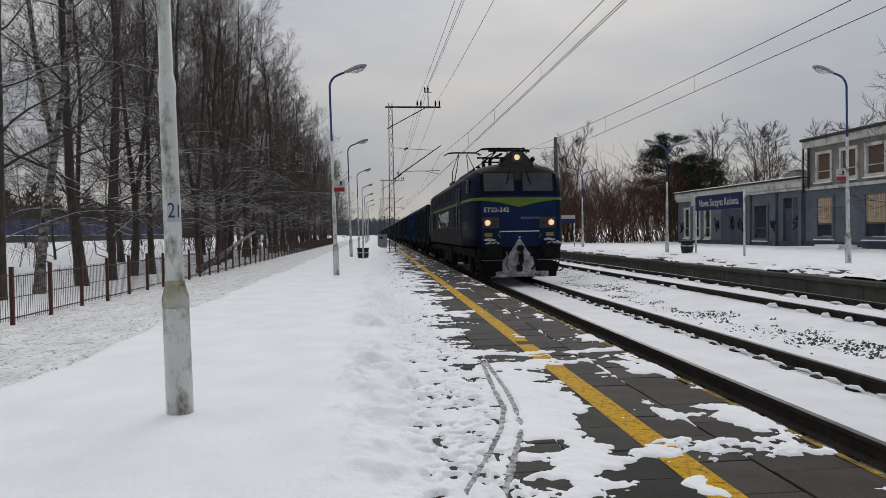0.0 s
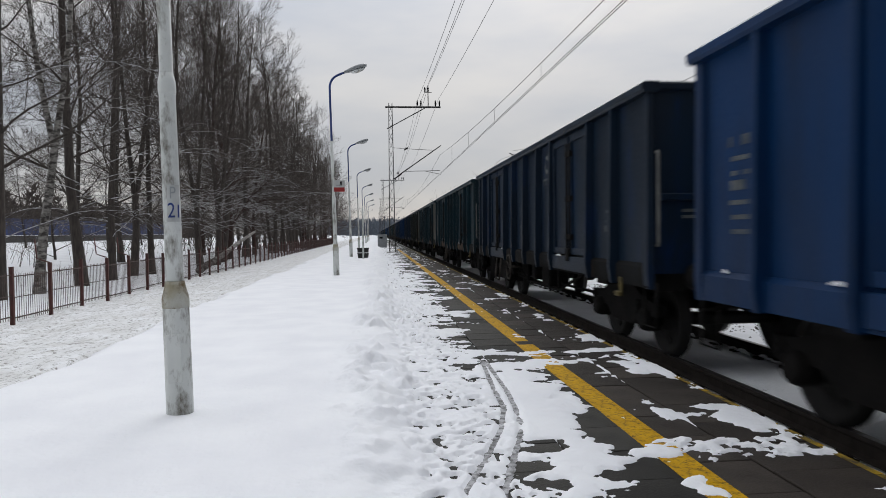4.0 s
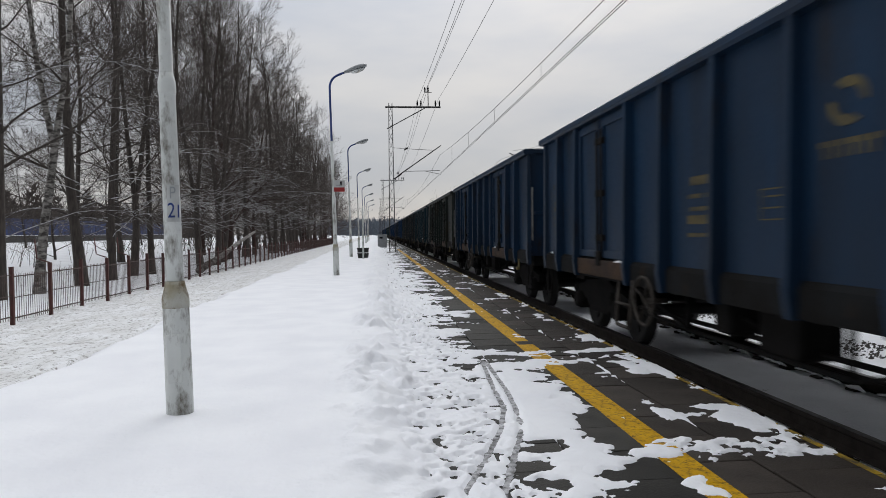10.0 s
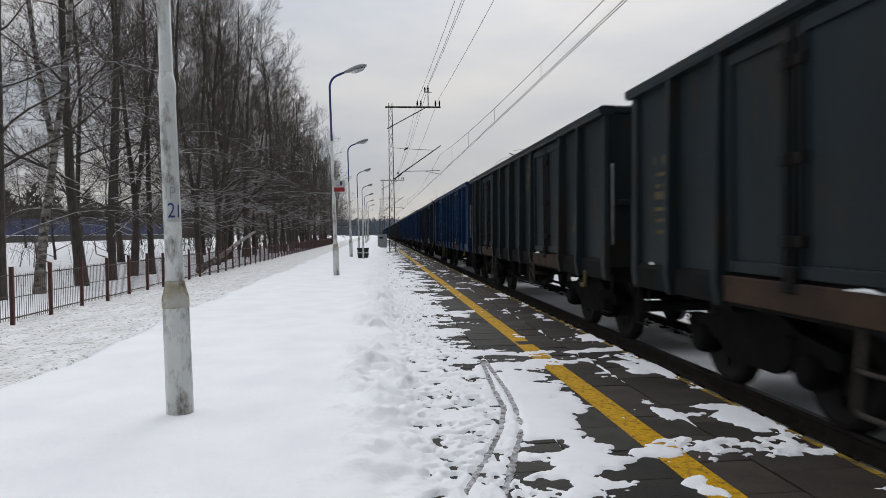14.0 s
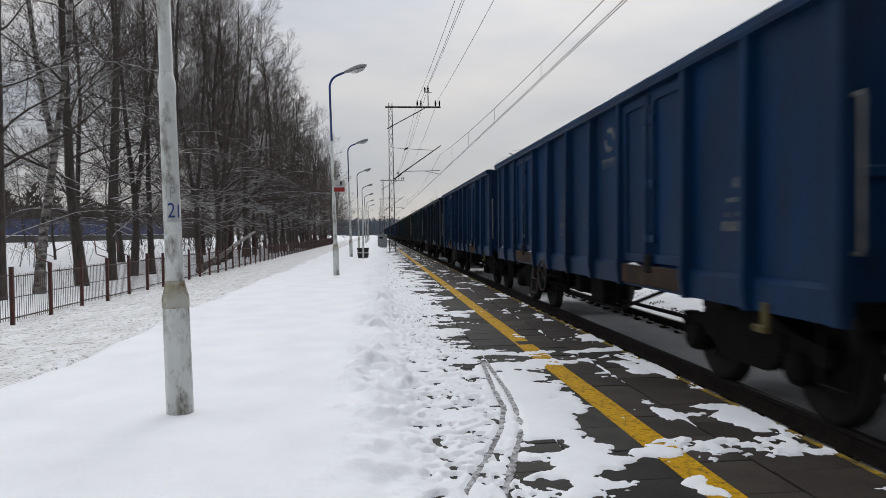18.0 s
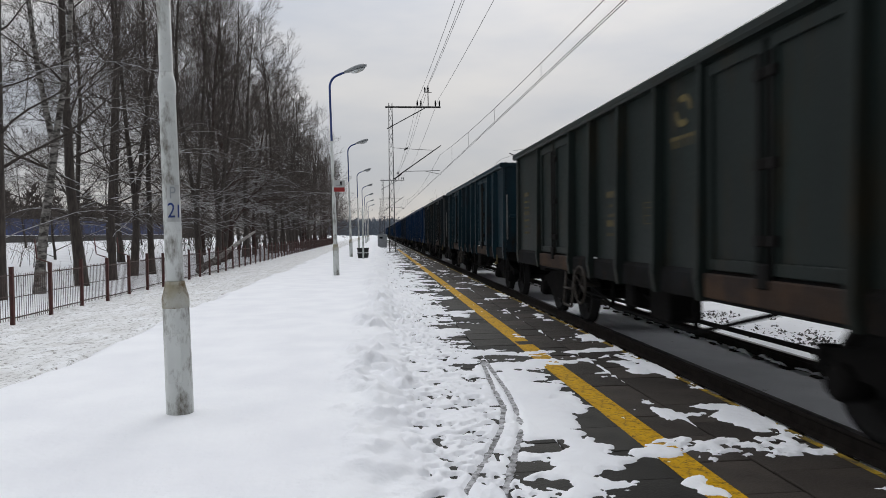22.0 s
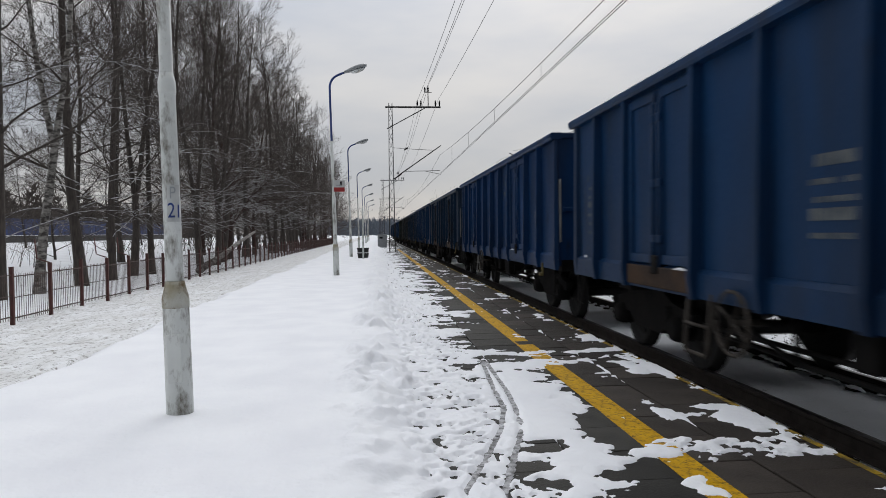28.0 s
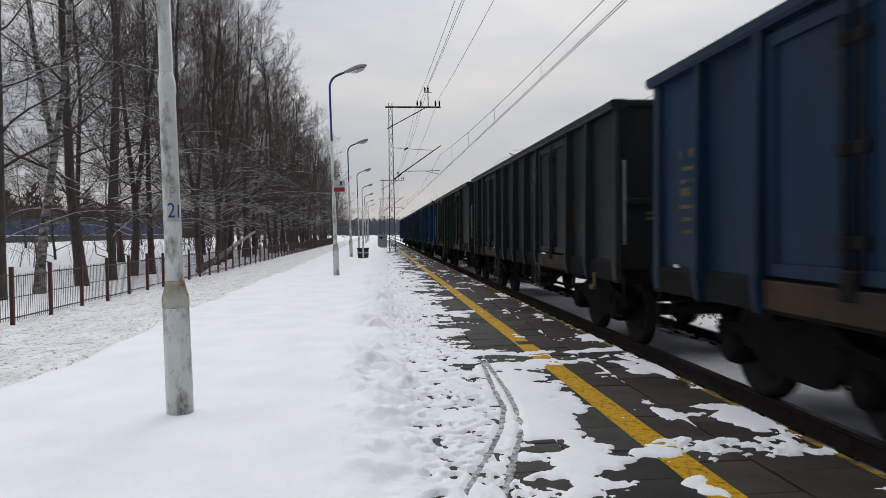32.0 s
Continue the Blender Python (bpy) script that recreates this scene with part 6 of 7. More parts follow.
part("downpipe", tubes(([(-0.12, Y1 - 0.25, 3.3), (-0.12, Y1 - 0.25, 5.6)], 0.06, 8), ([(-0.14, Y1 + 0.2, 3.0), (-0.14, Y1 + 0.2, 5.9)], 0.05, 8)), DARK_STEEL, house)
wing = [(52.0, 52.75, 0.55, 2.65), (50.3, 51.05, 0.55, 2.65), (48.6, 49.35, 0.55, 2.65), (41.2, 42.6, 0.5, 2.55), (38.6, 39.5, 0.05, 2.9)]
pierced(Y1, Y9, 0, 3.45, wing, PLASTER_BLUE, "wing_wall")
for h in wing[:4]:
    window(*h, OLD_GLASS, PLASTER_BLUE if h[0] < 45 else TRIM, 1)
door = part("door", boxes((0.12, 0.17, 38.6, 39.5, 0.05, 2.3, 0.01)), PLASTER_DARK, house)
part("fanlight", boxes((0.12, 0.16, 38.6, 39.5, 2.34, 2.88)), OLD_GLASS, house)
part("dark_panel", boxes((-0.02, -0.004, 43.4, 47.0, 0.06, 2.9)), PLASTER_DARK, house, "dark repainted wall with graffiti")
part("dark_panel", boxes((-0.02, -0.004, 37.3, 38.5, 0.06, 2.9)), PLASTER_DARK, house)
for y in (43.1, 40.2, 37.6):
    part("pilaster", boxes((-0.18, 0.0, y - 0.16, y + 0.16, 0.0, 3.27, 0.02)), PLASTER_BLUE, house)
part("wing_cornice", boxes((-0.22, 0.3, Y1 + 0.27, Y9 + 0.2, 3.45, 3.93, 0.03), (-0.14, 0.0, Y1 + 0.27, Y9 + 0.12, 3.28, 3.45, 0.02)), TRIM, house)
part("wing_roof", boxes((-0.32, 12, Y1 + 0.36, Y9 + 0.3, 3.93, 4.02, 0.02)), TAR, house)
part("roof_snow", boxes((-0.30, 12, Y1 + 0.36, Y9 + 0.28, 4.02, 4.08, 0.02)), SNOW, house)
part("wing_end_wall", boxes((0.3, 12, Y9 - 0.3, Y9, 0, 3.45)), PLASTER_BLUE, house)
part("plinth", boxes((-0.04, 0.0, Y0, Y9, -0.3, 0.35)), PLASTER_DARK, house)
ch = part("chimney", boxes((1.2, 2.0, 40.1, 41.3, 4.1, 4.55)), PLASTER_GREY, house)
part("cap", boxes((1.1, 2.1, 40.0, 41.4, 4.62, 4.70)), TRIM, ch)
part("doorstep", boxes((-1.4, 0, 32.6, 36.9, -0.2, 0.10, 0.01), (-1.0, 0, 33.0, 35.0, 0.10, 0.22, 0.01)), SNOW, house, "doorstep under snow")
rnd = random.Random(12)
for y, z, s in ((53.3, 1.3, 0.7), (47.7, 1.4, 0.8), (45.5, 1.5, 0.7), (40.2, 1.2, 0.6), (38.1, 1.5, 0.7), (44.3, 1.4, 0.8)):
    g = bmesh.new()
    for k in range(4):
        q = [(-0.03 if y not in (40.2,) else -0.20, y + s * rnd.uniform(-0.6, 0.6), z + s * rnd.uniform(-0.7, 0.7)) for _ in range(5)]
        tube(g, q, 0.025, 4)
    part("graffiti", g, BLACK, house, "scrawled black graffiti")

# ---- bare trees ----
def grow(seed, height, reach, trunk_r, limbs, first, kids=(9, 7, 4), fork=0.0, twig_r=0.0075, snowy=0):
    """Trunk and limbs, twigs, and snow-laden lower branches of a bare tree, as three meshes of tapered tubes."""
    rnd = random.Random(seed)
    wood, twig, laden = ([], []), ([], []), ([], [])

    def strand(store, pts, radii, sides):
        vs, fs = store
        base = len(vs)
        d = (pts[-1] - pts[0]).normalized()
        u = d.cross(Vector((0.31, 0.17, 0.93))).normalized()
        w = u.cross(d)
        ring = [(math.cos(2 * math.pi * k / sides), math.sin(2 * math.pi * k / sides)) for k in range(sides)]
        for p, r in zip(pts, radii):
            for c, s in ring:
                vs.append(p + u * (r * c) + w * (r * s))
        for i in range(len(pts) - 1):
            for k in range(sides):
                a, b = base + i * sides + k, base + i * sides + (k + 1) % sides
                fs.append((a, b, b + sides, a + sides))

    def spike(start, way, r):
        vs, fs = twig
        u = way.cross(Vector((0.31, 0.17, 0.93))).normalized() * r
        w = u.cross(way).normalized() * r
        b = len(vs)
        vs.extend((start + u, start - 0.5 * u + 0.86 * w, start - 0.5 * u - 0.86 * w, start + way))
        fs.extend(((b, b + 1, b + 3), (b + 1, b + 2, b + 3), (b + 2, b, b + 3)))

    def path(start, way, length, bend, lift, n):
        pts, p, d = [start.copy()], start.copy(), way.normalized()
        for _ in range(n):
            d = (d + Vector((rnd.gauss(0, bend), rnd.gauss(0, bend), rnd.gauss(0, bend) + lift))).normalized()
            p = p + d * (length / n)
            pts.append(p.copy())
        return pts

    def shoot(pts, f, spread):
        """A point along a path and a way that leaves it sideways and a little upwards."""
        n = len(pts) - 1
        i = min(n - 1, int(f * n))
        ax = (pts[i + 1] - pts[i]).normalized()
        side = ax.cross(Vector((rnd.gauss(0, 1), rnd.gauss(0, 1), rnd.gauss(0, 1)))).normalized()
        return pts[i].lerp(pts[i + 1], f * n - i), (ax + side * spread * rnd.uniform(0.6, 1.2) + Vector((0, 0, 0.12))).normalized(), i

    def limb(start, way, length, r, lift):
        pts = path(start, way, length, 0.15, lift, 7)
        radii = [max(0.012, r * (1 - 0.86 * i / 7)) for i in range(8)]
        strand(wood, pts, radii, 6)
        for k in range(kids[0]):
            f = 0.18 + 0.82 * (k + rnd.random()) / kids[0]
            p, d, i = shoot(pts, min(f, 0.99), 0.75)
            bl = (0.14 + 0.30 * (1 - 0.55 * f)) * length * rnd.uniform(0.7, 1.25) + 0.35
            bp = path(p, d, bl, 0.18, 0.04, 4)
            br = max(twig_r * 1.5, radii[i] * 0.42)
            strand(wood, bp, [max(twig_r, br * (1 - 0.75 * j / 4)) for j in range(5)], 4)
            for m in range(kids[1]):
                g = 0.15 + 0.85 * (m + rnd.random()) / kids[1]
                q, e, j = shoot(bp, min(g, 0.99), 0.70)
                tl = bl * rnd.uniform(0.28, 0.52) * (1.2 - 0.5 * g) + 0.15
                tp = path(q, e, tl, 0.12, 0.03, 2)
                strand(twig, tp, (twig_r * 1.1, twig_r * 0.9, twig_r * 0.4), 3)
                for _ in range(kids[2]):
                    s, way2, j = shoot(tp, rnd.uniform(0.2, 0.98), 0.60)
                    spike(s, way2 * tl * rnd.uniform(0.35, 0.75), twig_r * 0.75)

    stems = [(Vector((0, 0, -0.3)), Vector((rnd.gauss(0, 0.025), rnd.gauss(0, 0.025), 1)), height, trunk_r, 0)]
    for s, way, h, r, turn in stems:
        stop = 14
        pts = path(s, way, h, 0.034, 0.035, 14)
        if fork and not turn:
            stop = round(14 * fork)
            for t in (-1, 1):
                stems.append((pts[stop].copy(), Vector((t * 0.15, t * 0.05, 1)), h * (1 - fork), r * 0.66, t))
        radii = [r * (1 - 0.88 * i / 14) * (1.4 if i == 0 and not turn else 1.08 if i == 1 and not turn else 1) for i in range(15)]
        strand(wood, pts[:stop + 1], radii[:stop + 1], 10)
        if fork and not turn:
            continue
        count = limbs if not turn else round(limbs * 0.6)
        low = first if not turn else 0.08
        for k in range(count):
            f = low + (0.97 - low) * (k + rnd.random()) / count
            i = min(13, int(f * 14))
            p = pts[i].lerp(pts[i + 1], f * 14 - i)
            a = k * 2.4 + rnd.uniform(-0.6, 0.6)
            steep = 0.30 + 1.05 * f + rnd.uniform(-0.3, 0.3)
            length = reach * (1.12 - 0.62 * f) * rnd.uniform(0.75, 1.2)
            limb(p, Vector((math.cos(a), math.sin(a), steep)), length, radii[i] * rnd.uniform(0.22, 0.38), 0.01 + 0.035 * rnd.random())
    for k in range(snowy):
        a, z = rnd.uniform(0, 6.28), rnd.uniform(2.2, height * 0.40)
        pts = path(Vector((0, 0, z)), Vector((math.cos(a), math.sin(a), 0.55)), rnd.uniform(4.0, 7.5), 0.08, -0.11, 8)
        strand(laden, pts, [0.020, 0.019, 0.018, 0.016, 0.014, 0.012, 0.010, 0.008, 0.004], 4)
        for j in range(5):
            q, e, i = shoot(pts, rnd.uniform(0.3, 0.95), 0.5)
            strand(laden, path(q, e, rnd.uniform(0.5, 1.5), 0.12, -0.10, 3), [0.010, 0.009, 0.007, 0.003], 3)
    out = []
    for name, (vs, fs) in (("trunk", wood), ("crown", twig), ("snowy_growth", laden)):
        m = bpy.data.meshes.new(name)
        m.from_pydata([tuple(v) for v in vs], [], fs)
        m.polygons.foreach_set("use_smooth", np.ones(len(m.polygons), bool))
        out.append(m)
    return out


LADEN = surface("snowy_twigs", (0.50, 0.50, 0.51), (0.10, 0.092, 0.085), 5.0, 0.9, bump=0)


def tree(meshes, bark, twigs, label, at, name="tree"):
    t = thing(name, label, "tree", "trees behind the fence")
    hang("trunk", meshes[0], bark, t)
    hang("crown", meshes[1], twigs, t)
    if len(meshes[2].vertices):
        hang("snowy_growth", meshes[2], LADEN, t, "lower branches carrying snow")
    t.matrix_basis = at
    return t


DARK_TREE, PALE_TREE = "tall bare tree with dark trunk and fine twigs", "bare forked birch with pale peeling bark"
SORTS = {   # seed, height, reach, trunk, limbs, first limb, twigs, fork, twig thickness, laden branches, bark
    "birch": (51, 21, 5.2, 0.185, 26, 0.20, (9, 7, 4), 0.29, 0.0058, 3, BIRCH),
    "slim": (52, 22, 5.8, 0.19, 30, 0.15, (10, 7, 4), 0.0, 0.0058, 4, BARK),
    "tall": (53, 22, 6.9, 0.23, 24, 0.15, (9, 7, 4), 0.0, 0.0066, 13, BARK),
    "wide": (54, 21, 7.4, 0.24, 24, 0.12, (9, 7, 4), 0.0, 0.0066, 14, BARK_RED),
    "twin": (55, 21, 6.8, 0.22, 28, 0.14, (8, 7, 4), 0.22, 0.0066, 12, BARK),
    "far": (56, 20, 6.6, 0.22, 20, 0.10, (7, 6, 3), 0.0, 0.010, 7, BARK),
    "far_small": (58, 11.5, 4.2, 0.13, 16, 0.08, (7, 6, 3), 0.0, 0.008, 0, BARK),
    "far_wide": (57, 18, 7.0, 0.22, 20, 0.08, (7, 6, 3), 0.0, 0.010, 7, BARK_RED),
}
spots = [(-12.1, 23.5, "slim"), (-11.95, 25.8, "birch"), (-11.6, 28.7, "tall"), (-12.5, 36.9, "twin"), (-11.9, 38.2, "slim"), (-11.7, 41.0, "tall"),
         (-18.2, 51.7, "tall"), (-16.5, 40.0, "slim"), (-19.5, 34.0, "slim"), (-12.2, 33.4, "slim")]
rnd = random.Random(5)
for row, y, gap, near_sorts in (((-12.4, -9.8), 44.0, (2.6, 4.2), ("tall", "wide", "twin")), ((-19, -15.5), 58.0, (4.6, 7.0), ("tall", "wide"))):
    while y < 190:
        spots.append((rnd.uniform(*row), y, rnd.choice(near_sorts if y < 82 else ("far", "far_wide"))))
        y += rnd.uniform(*gap) * (1 if y < 100 else 1.7)
y = 85.0
while y < 180:
    spots.append((rnd.uniform(-27, -21), y, "far"))
    y += rnd.uniform(9.0, 14.0)
for k in range(9):
    spots.append((rnd.uniform(-44, -20), 46 + k * 7.5, "far_small"))
models_of = {}
for x, y, sort in spots:
    turn = 8 if sort == "birch" else rnd.uniform(0, 360)
    at = pose(x, y, -0.8, 0, 0, turn) @ Matrix.Scale(rnd.uniform(0.88, 1.06), 4)
    if sort in models_of:
        copy_thing(models_of[sort], at)
    else:
        seed, h, reach, r, limbs, first, kids, fork, thin, snowy, bark = SORTS[sort]
        models_of[sort] = tree(grow(seed, h, reach, r, limbs, first, kids, fork, thin, snowy), bark, TWIG,
                               PALE_TREE if sort == "birch" else DARK_TREE, at)

lone("fallen_trunk", tubes(([(0, 0, 0.0), (0.1, 4.5, 0.55), (0.05, 9.0, 1.15), (0.25, 13.0, 1.75)], [0.17, 0.14, 0.11, 0.07], 9)), BIRCH, "pale broken trunk leaning over the fence, snow on top", "log", at=(-7.95, 32.0, -0.2))

# trees and scrub behind the far platform
far_kinds = []
for x, y, seed, h in ((31.2, 62, 11, 10.5), (35.8, 62, 12, 10.6), (37.8, 64, 13, 10.8), (40.5, 62, 14, 10), (20, 70, 15, 11), (20.5, 76, 16, 11)):
    ms = grow(seed, h, 3.4, 0.13, 14, 0.16, (6, 6, 3), 0.0, 0.013)
    far_kinds.append(tree(ms, BARK, TWIG, "slim bare tree behind the station", pose(x, y, 0)))
for x, y, k in ((33.6, 66, 3), (39.5, 68, 2), (43, 60, 1), (16, 84, 5), (19, 90, 4), (22, 80, 5), (15, 100, 4), (14, 120, 5), (24, 86, 4)):
    copy_thing(far_kinds[k], pose(x, y, 0, 0, 0, x * 37) @ Matrix.Scale(0.66 if x / y < 0.26 else 1.0, 4))
ms = grow(21, 9.0, 2.4, 0.07, 9, 0.15, (6, 5, 3), 0.0, 0.007)
tree(ms, BARK, TWIG, "young bare tree in front of the station building", pose(21.2, 26.6, 0.1))


def scrub(seed, n, x0, x1, y0, y1, h0, h1, name, label, mat, stems=10):
    """A thicket of bare bushes as one mesh of thin stems."""
    rnd = random.Random(seed)
    vs, fs = [], []
    for _ in range(n):
        cx, cy, h = rnd.uniform(x0, x1), rnd.uniform(y0, y1), rnd.uniform(h0, h1)
        for _ in range(stems):
            d = Vector((rnd.gauss(0, 0.30), rnd.gauss(0, 0.30), 1)).normalized()
            p = Vector((cx + rnd.gauss(0, 0.3), cy + rnd.gauss(0, 0.3), 0))
            length = h * rnd.uniform(0.6, 1.0)
            todo = [(p, d, length, min(0.032, 0.007 * h), 0)]
            while todo:
                p, d, ln, r, lv = todo.pop()
                bend = Vector((rnd.gauss(0, 0.12), rnd.gauss(0, 0.12), 0))
                pts = [p, p + d * ln * 0.5, p + (d + bend) * ln]
                u = d.cross(Vector((0.3, 0.9, 0.2))).normalized()
                w = u.cross(d)
                b = len(vs)
                for q, rr in zip(pts, (r, r * 0.7, r * 0.3)):
                    for k in range(3):
                        a = 2.094 * k
                        vs.append(tuple(q + rr * (math.cos(a) * u + math.sin(a) * w)))
                for i in range(2):
                    for k in range(3):
                        fs.append((b + i * 3 + k, b + i * 3 + (k + 1) % 3, b + i * 3 + 3 + (k + 1) % 3, b + i * 3 + 3 + k))
                if lv < 2:
                    for _ in range(4 if lv == 0 else 3):
                        f = rnd.uniform(0.25, 0.95)
                        q = p + (d + bend * f) * ln * f
                        s = (d + Vector((rnd.gauss(0, 0.55), rnd.gauss(0, 0.55), rnd.gauss(0, 0.3)))).normalized()
                        todo.append((q, s, ln * rnd.uniform(0.3, 0.5), r * 0.55, lv + 1))
    me = bpy.data.meshes.new(name)
    me.from_pydata(vs, [], fs)
    me.materials.append(mat)
    return tagged(new(name, me), label, "bushes", kind="stuff")


scrub(31, 150, 15, 36, 57, 72, 4.5, 8.0, "thicket", "brown bare thicket beside the station", BUSH, 7)
scrub(32, 90, 13, 18, 74, 150, 3.5, 8.0, "thicket", "tall brown bare scrub along the line", BUSH, 7)
scrub(33, 22, -10.5, -8.6, 14, 60, 0.25, 0.7, "undergrowth", "low dry undergrowth behind the fence", BUSH, 4)
scrub(35, 26, -26, -13, 28, 52, 0.8, 2.2, "undergrowth", "thin bare saplings in the snow between the trees", TWIG, 4)
scrub(34, 110, -24, -12, 58, 200, 2.0, 5.0, "undergrowth", "dark undergrowth between the trees", TWIG, 5)

# dark pine
rnd = random.Random(3)
pine = thing("pine_tree", "tall dark green pine with layered crown", "tree")
part("trunk", tubes(([(0, 0, -0.3), (0.1, 0, 5), (0.0, 0.1, 10.0)], [0.28, 0.2, 0.05], 9)), BARK_RED, pine)
vs, fs = [], []
wood = bmesh.new()
for k in range(60):
    z = rnd.uniform(3.6, 10.0)
    a = rnd.uniform(0, 6.28)
    reach = (11.0 - z) * rnd.uniform(0.25, 0.62) + 0.7
    d = Vector((math.cos(a), math.sin(a), rnd.uniform(0.0, 0.45)))
    o = Vector((0, 0, z))
    tube(wood, [o, o + d * reach], [0.05, 0.012], 4)
    for c in range(9):
        cen = o + d * reach * rnd.uniform(0.45, 1.05) + Vector((rnd.gauss(0, 0.25), rnd.gauss(0, 0.25), rnd.gauss(0, 0.12)))
        for _ in range(26):
            n = Vector((rnd.gauss(0, 1), rnd.gauss(0, 1), rnd.gauss(0.3, 0.8))).normalized()
            t = n.cross(Vector((rnd.gauss(0, 1), rnd.gauss(0, 1), rnd.gauss(0, 1)))).normalized()
            p = cen + Vector((rnd.gauss(0, 0.25), rnd.gauss(0, 0.25), rnd.gauss(0, 0.13)))
            b = len(vs)
            vs += [tuple(p - t * 0.03), tuple(p + t * 0.03), tuple(p + n * 0.24)]
            fs.append((b, b + 1, b + 2))
part("branches", wood, BARK, pine)
me = bpy.data.meshes.new("needles")
me.from_pydata(vs, [], fs)
hang("needles", me, PINE, pine)
pine.matrix_basis = pose(27.6, 64.0, 0)
for x, y in ((31.0, 69.0), (29.3, 61.0)):
    copy_thing(pine, pose(x, y, -2.2, 0, 0, x * 20))

# blue barrier and low dark wood far behind the trees
BLUE_SHEET = surface("blue_sheeting", (0.012, 0.030, 0.125), (0.008, 0.018, 0.070), 0.3, 0.6, stretch=(1, 4, 1))
bar = thing("blue_barrier", "long blue sheet barrier on a dark base beyond a field", "barrier", "", "", (-48, 0, 0.70))
for k in range(22):
    y = 40 + k * 6.0
    part("sheet", boxes((-0.1, 0.1, y + 0.05, y + 5.95, 1.06, 3.3, 0.01)), BLUE_SHEET, bar)
    part("base_panel", boxes((-0.15, 0.15, y, y + 6.0, -0.3, 0.98)), DARK_STEEL, bar)
    part("base_snow", boxes((-0.16, 0.22, y, y + 6.0, 0.98, 1.05)), SNOW, bar, "line of snow on the base")


def woods(seed, n, place, h0, h1, name, label, mat):
    rnd = random.Random(seed)
    vs, fs = [], []
    for _ in range(n):
        x, y = place(rnd)
        h, w = rnd.uniform(h0, h1), rnd.uniform(0.18, 0.32)
        for _ in range(80):
            a, z = rnd.uniform(0, 6.28), rnd.random() ** 0.8 * h
            r = w * h * math.sin(math.pi * min(1, 0.15 + 0.85 * z / h)) * rnd.uniform(0.2, 1.0)
            p = Vector((x + r * math.cos(a), y + r * math.sin(a), z - 1.0))
            q = Vector((rnd.gauss(0, 0.07), rnd.gauss(0, 0.07), rnd.uniform(0.03, 0.15))) * h
            s = Vector((math.sin(a), 0.3, rnd.uniform(-0.4, 0.4))) * h * 0.022
            b = len(vs)
            vs += [tuple(p - s), tuple(p + s), tuple(p + q)]
            fs.append((b, b + 1, b + 2))
    me = bpy.data.meshes.new(name)
    me.from_pydata(vs, [], fs)
    me.materials.append(mat)
    return tagged(new(name, me), label, "woods", kind="stuff")


woods(41, 560, lambda r: (r.uniform(-95, -52), r.uniform(30, 260)), 7, 10.5, "far_woods", "low dark wood beyond the field", TWIG)
woods(42, 420, lambda r: (r.uniform(-45, 30) - 2, r.uniform(520, 640)), 9, 14, "far_woods", "distant wood at the end of the line, haze put into its colour", HAZED_WOOD)
woods(43, 240, lambda r: (r.uniform(14, 45), r.uniform(150, 420)), 4, 8, "far_woods", "far bare wood beside the line", BUSH)

# ---- paving slabs ----
def slab_mesh(w, d, h=0.06):
    me = bpy.data.meshes.new("slab")
    b = boxes((0.003, w - 0.003, 0.003, d - 0.003, -h, 0.0, 0.004))
    b.to_mesh(me)
    b.free()
    return me


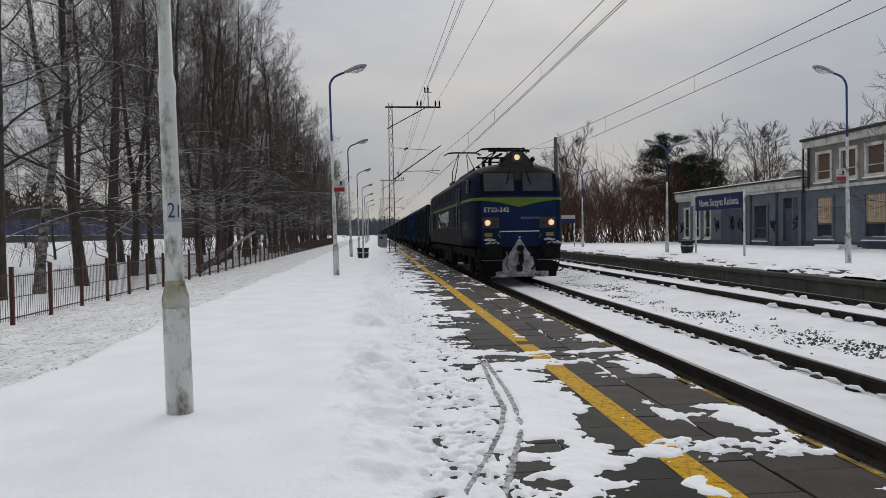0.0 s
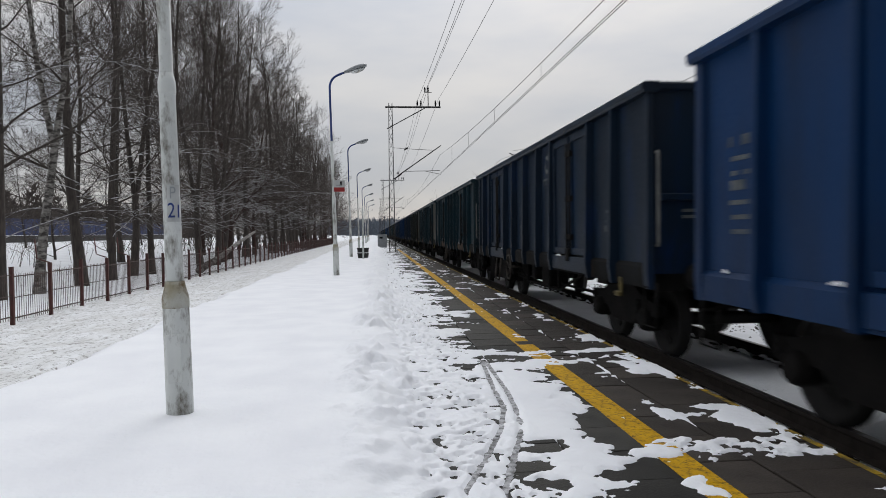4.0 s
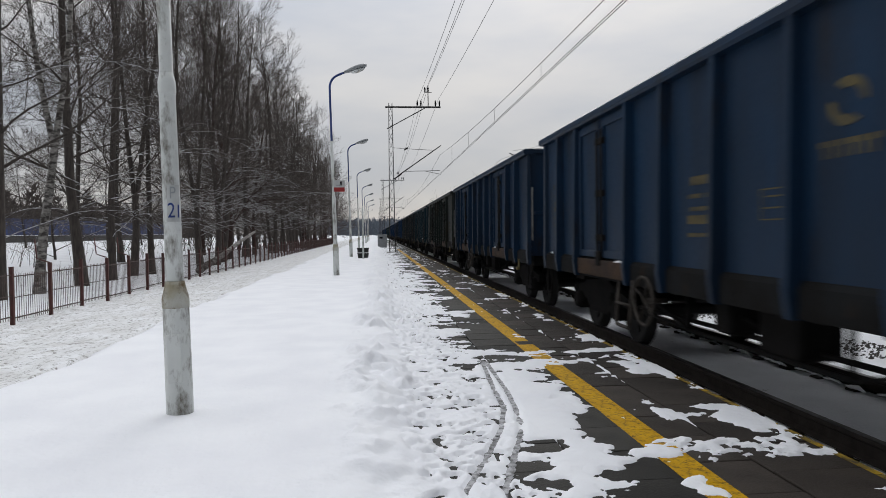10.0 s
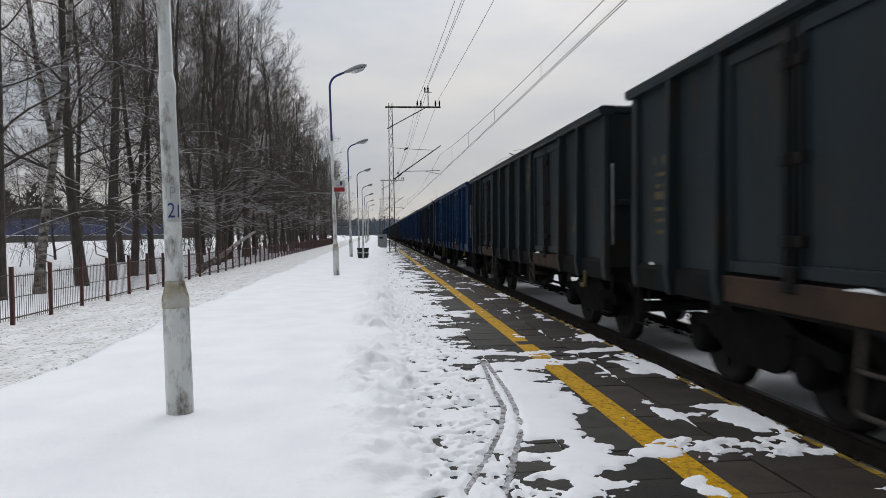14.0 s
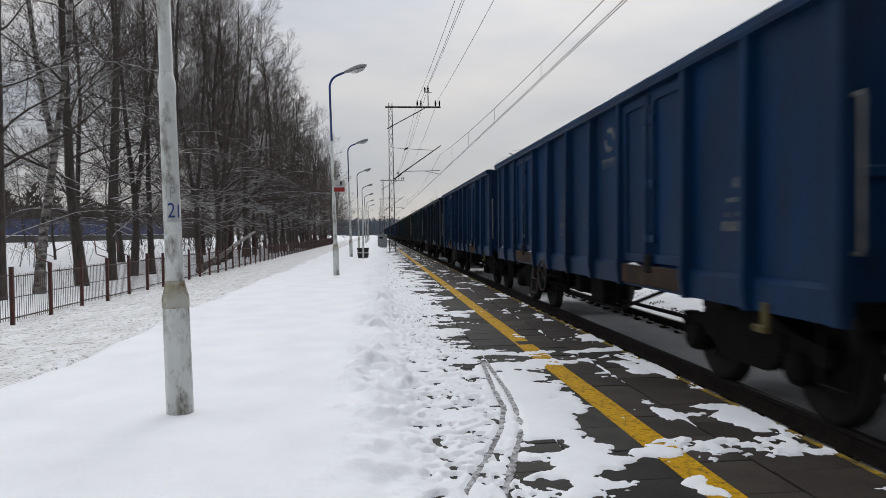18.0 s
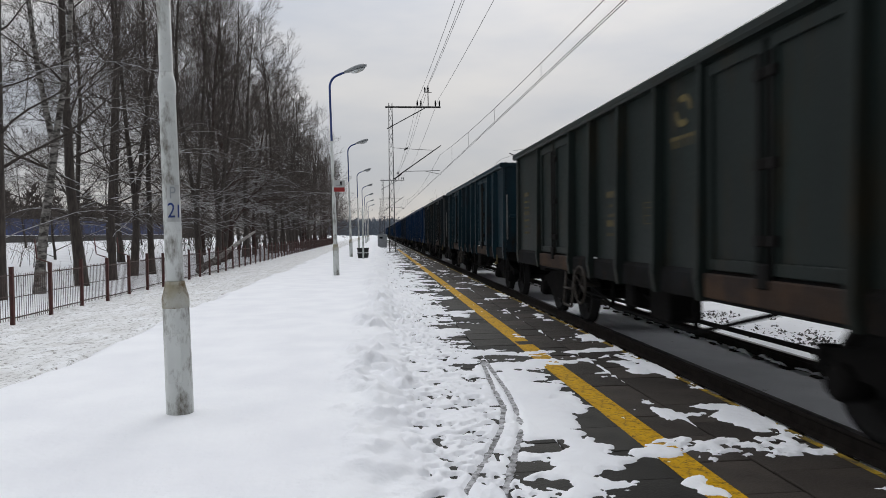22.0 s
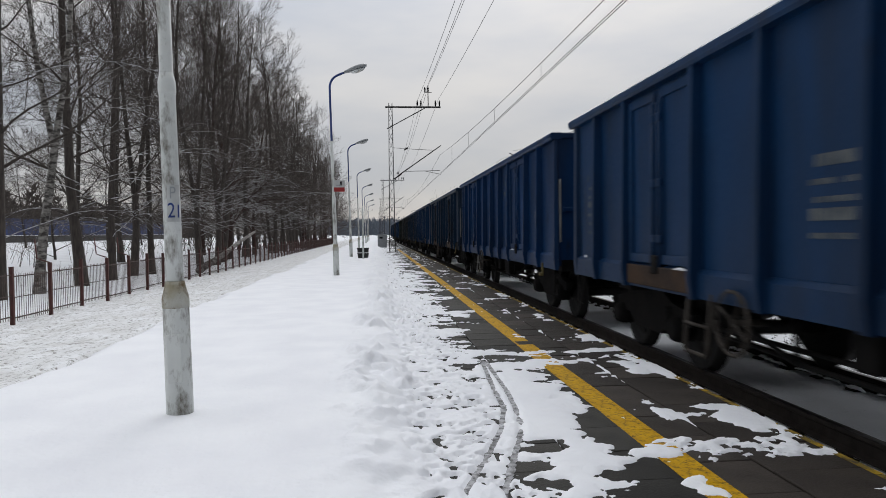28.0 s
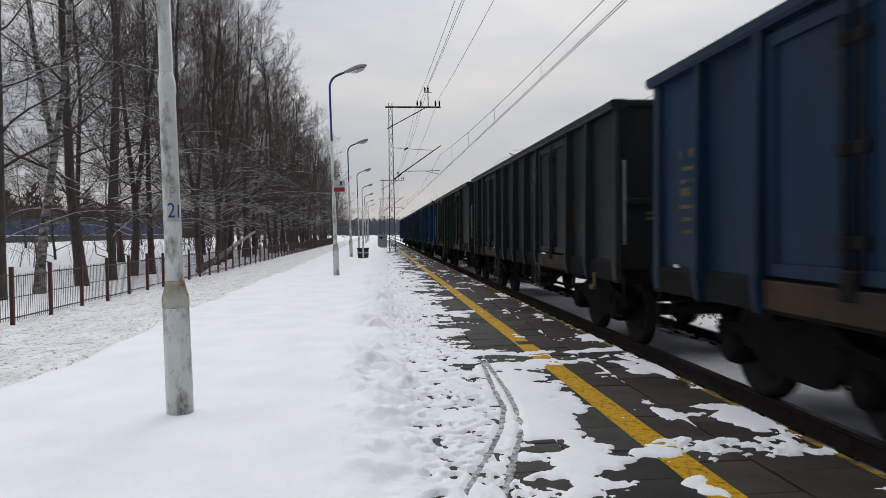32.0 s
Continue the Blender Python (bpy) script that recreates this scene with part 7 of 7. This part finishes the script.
rnd = random.Random(8)
ROWS = [(2.165, 0.555, 0.13), (1.65, 0.51, 0.34), (1.13, 0.515, 0.10), (0.62, 0.505, 0.30), (0.10, 0.51, 0.05)]
STEP = 0.50
rest = bmesh.new()
for x, w, shift in ROWS:
    me = slab_mesh(w, STEP)
    for k in range(-20, 260):
        y = 2.0 + shift + k * STEP
        if k >= 0 and (x > 1.0 and k < 80 or x > 0.5 and k < 24):
            ob = hang("slab", me, SLAB_BROWN if x > 1.5 else SLAB, near)
            ob.location = (x, y, rnd.uniform(-0.004, 0.002))
            ob.rotation_euler = (rnd.gauss(0, 0.004), rnd.gauss(0, 0.004), 0)
        else:
            box(rest, x + 0.004, x + w - 0.004, y + 0.004, y + STEP - 0.004, -0.055, 0.0)
part("far_slabs", rest, SLAB, near)["kind"] = "stuff"
# painted lines, worn, just above the slabs
LINE_ME = slab_mesh(0.205, STEP, 0.003)
EDGE_ME = slab_mesh(0.055, STEP, 0.003)
for k in range(-20, 110):
    ob = hang("yellow_line", LINE_ME, YELLOW, near, "worn yellow line")
    ob.location = (1.625, 2.0 + k * STEP, 0.004)
    ob = hang("edge_line", EDGE_ME, YELLOW_DIM, near, "worn yellow edge")
    ob.location = (2.672, 2.0 + k * STEP, 0.004)


# ---- what moves ----
def motions():
    for vehicle, start in train:
        rows = [(k * 0.5, pose(AXIS_1, start - travelled(k * 0.5), RAIL_1)) for k in range(65)]
        walk(vehicle, rows)
        r = 0.625 if vehicle.name.startswith("locomotive") else 0.46
        # the wheels roll while the vehicle passes the camera
        first, last = 0.0, 32.0
        for k in range(0, 961):
            y = start - travelled(k / 30)
            if y > 26:
                first = k / 30
            if y > -12:
                last = k / 30
        a, b = round(first * 30), min(960, round(last * 30))
        if b <= a or (a == 960):
            continue
        for bogie in vehicle.children:
            for axle in bogie.children:
                if not axle.name.startswith("wheelset"):
                    continue
                x, y, z = axle.location
                turn = [(k / 30, pose(x, y, z, math.degrees((travelled(k / 30) - travelled(a / 30)) / r))) for k in range(a, b + 1)]
                if a > 0:
                    turn.insert(0, (0.0, turn[0][1]))
                if b < 960:
                    turn.append((32.0, turn[-1][1]))
                walk(axle, turn)


motions()
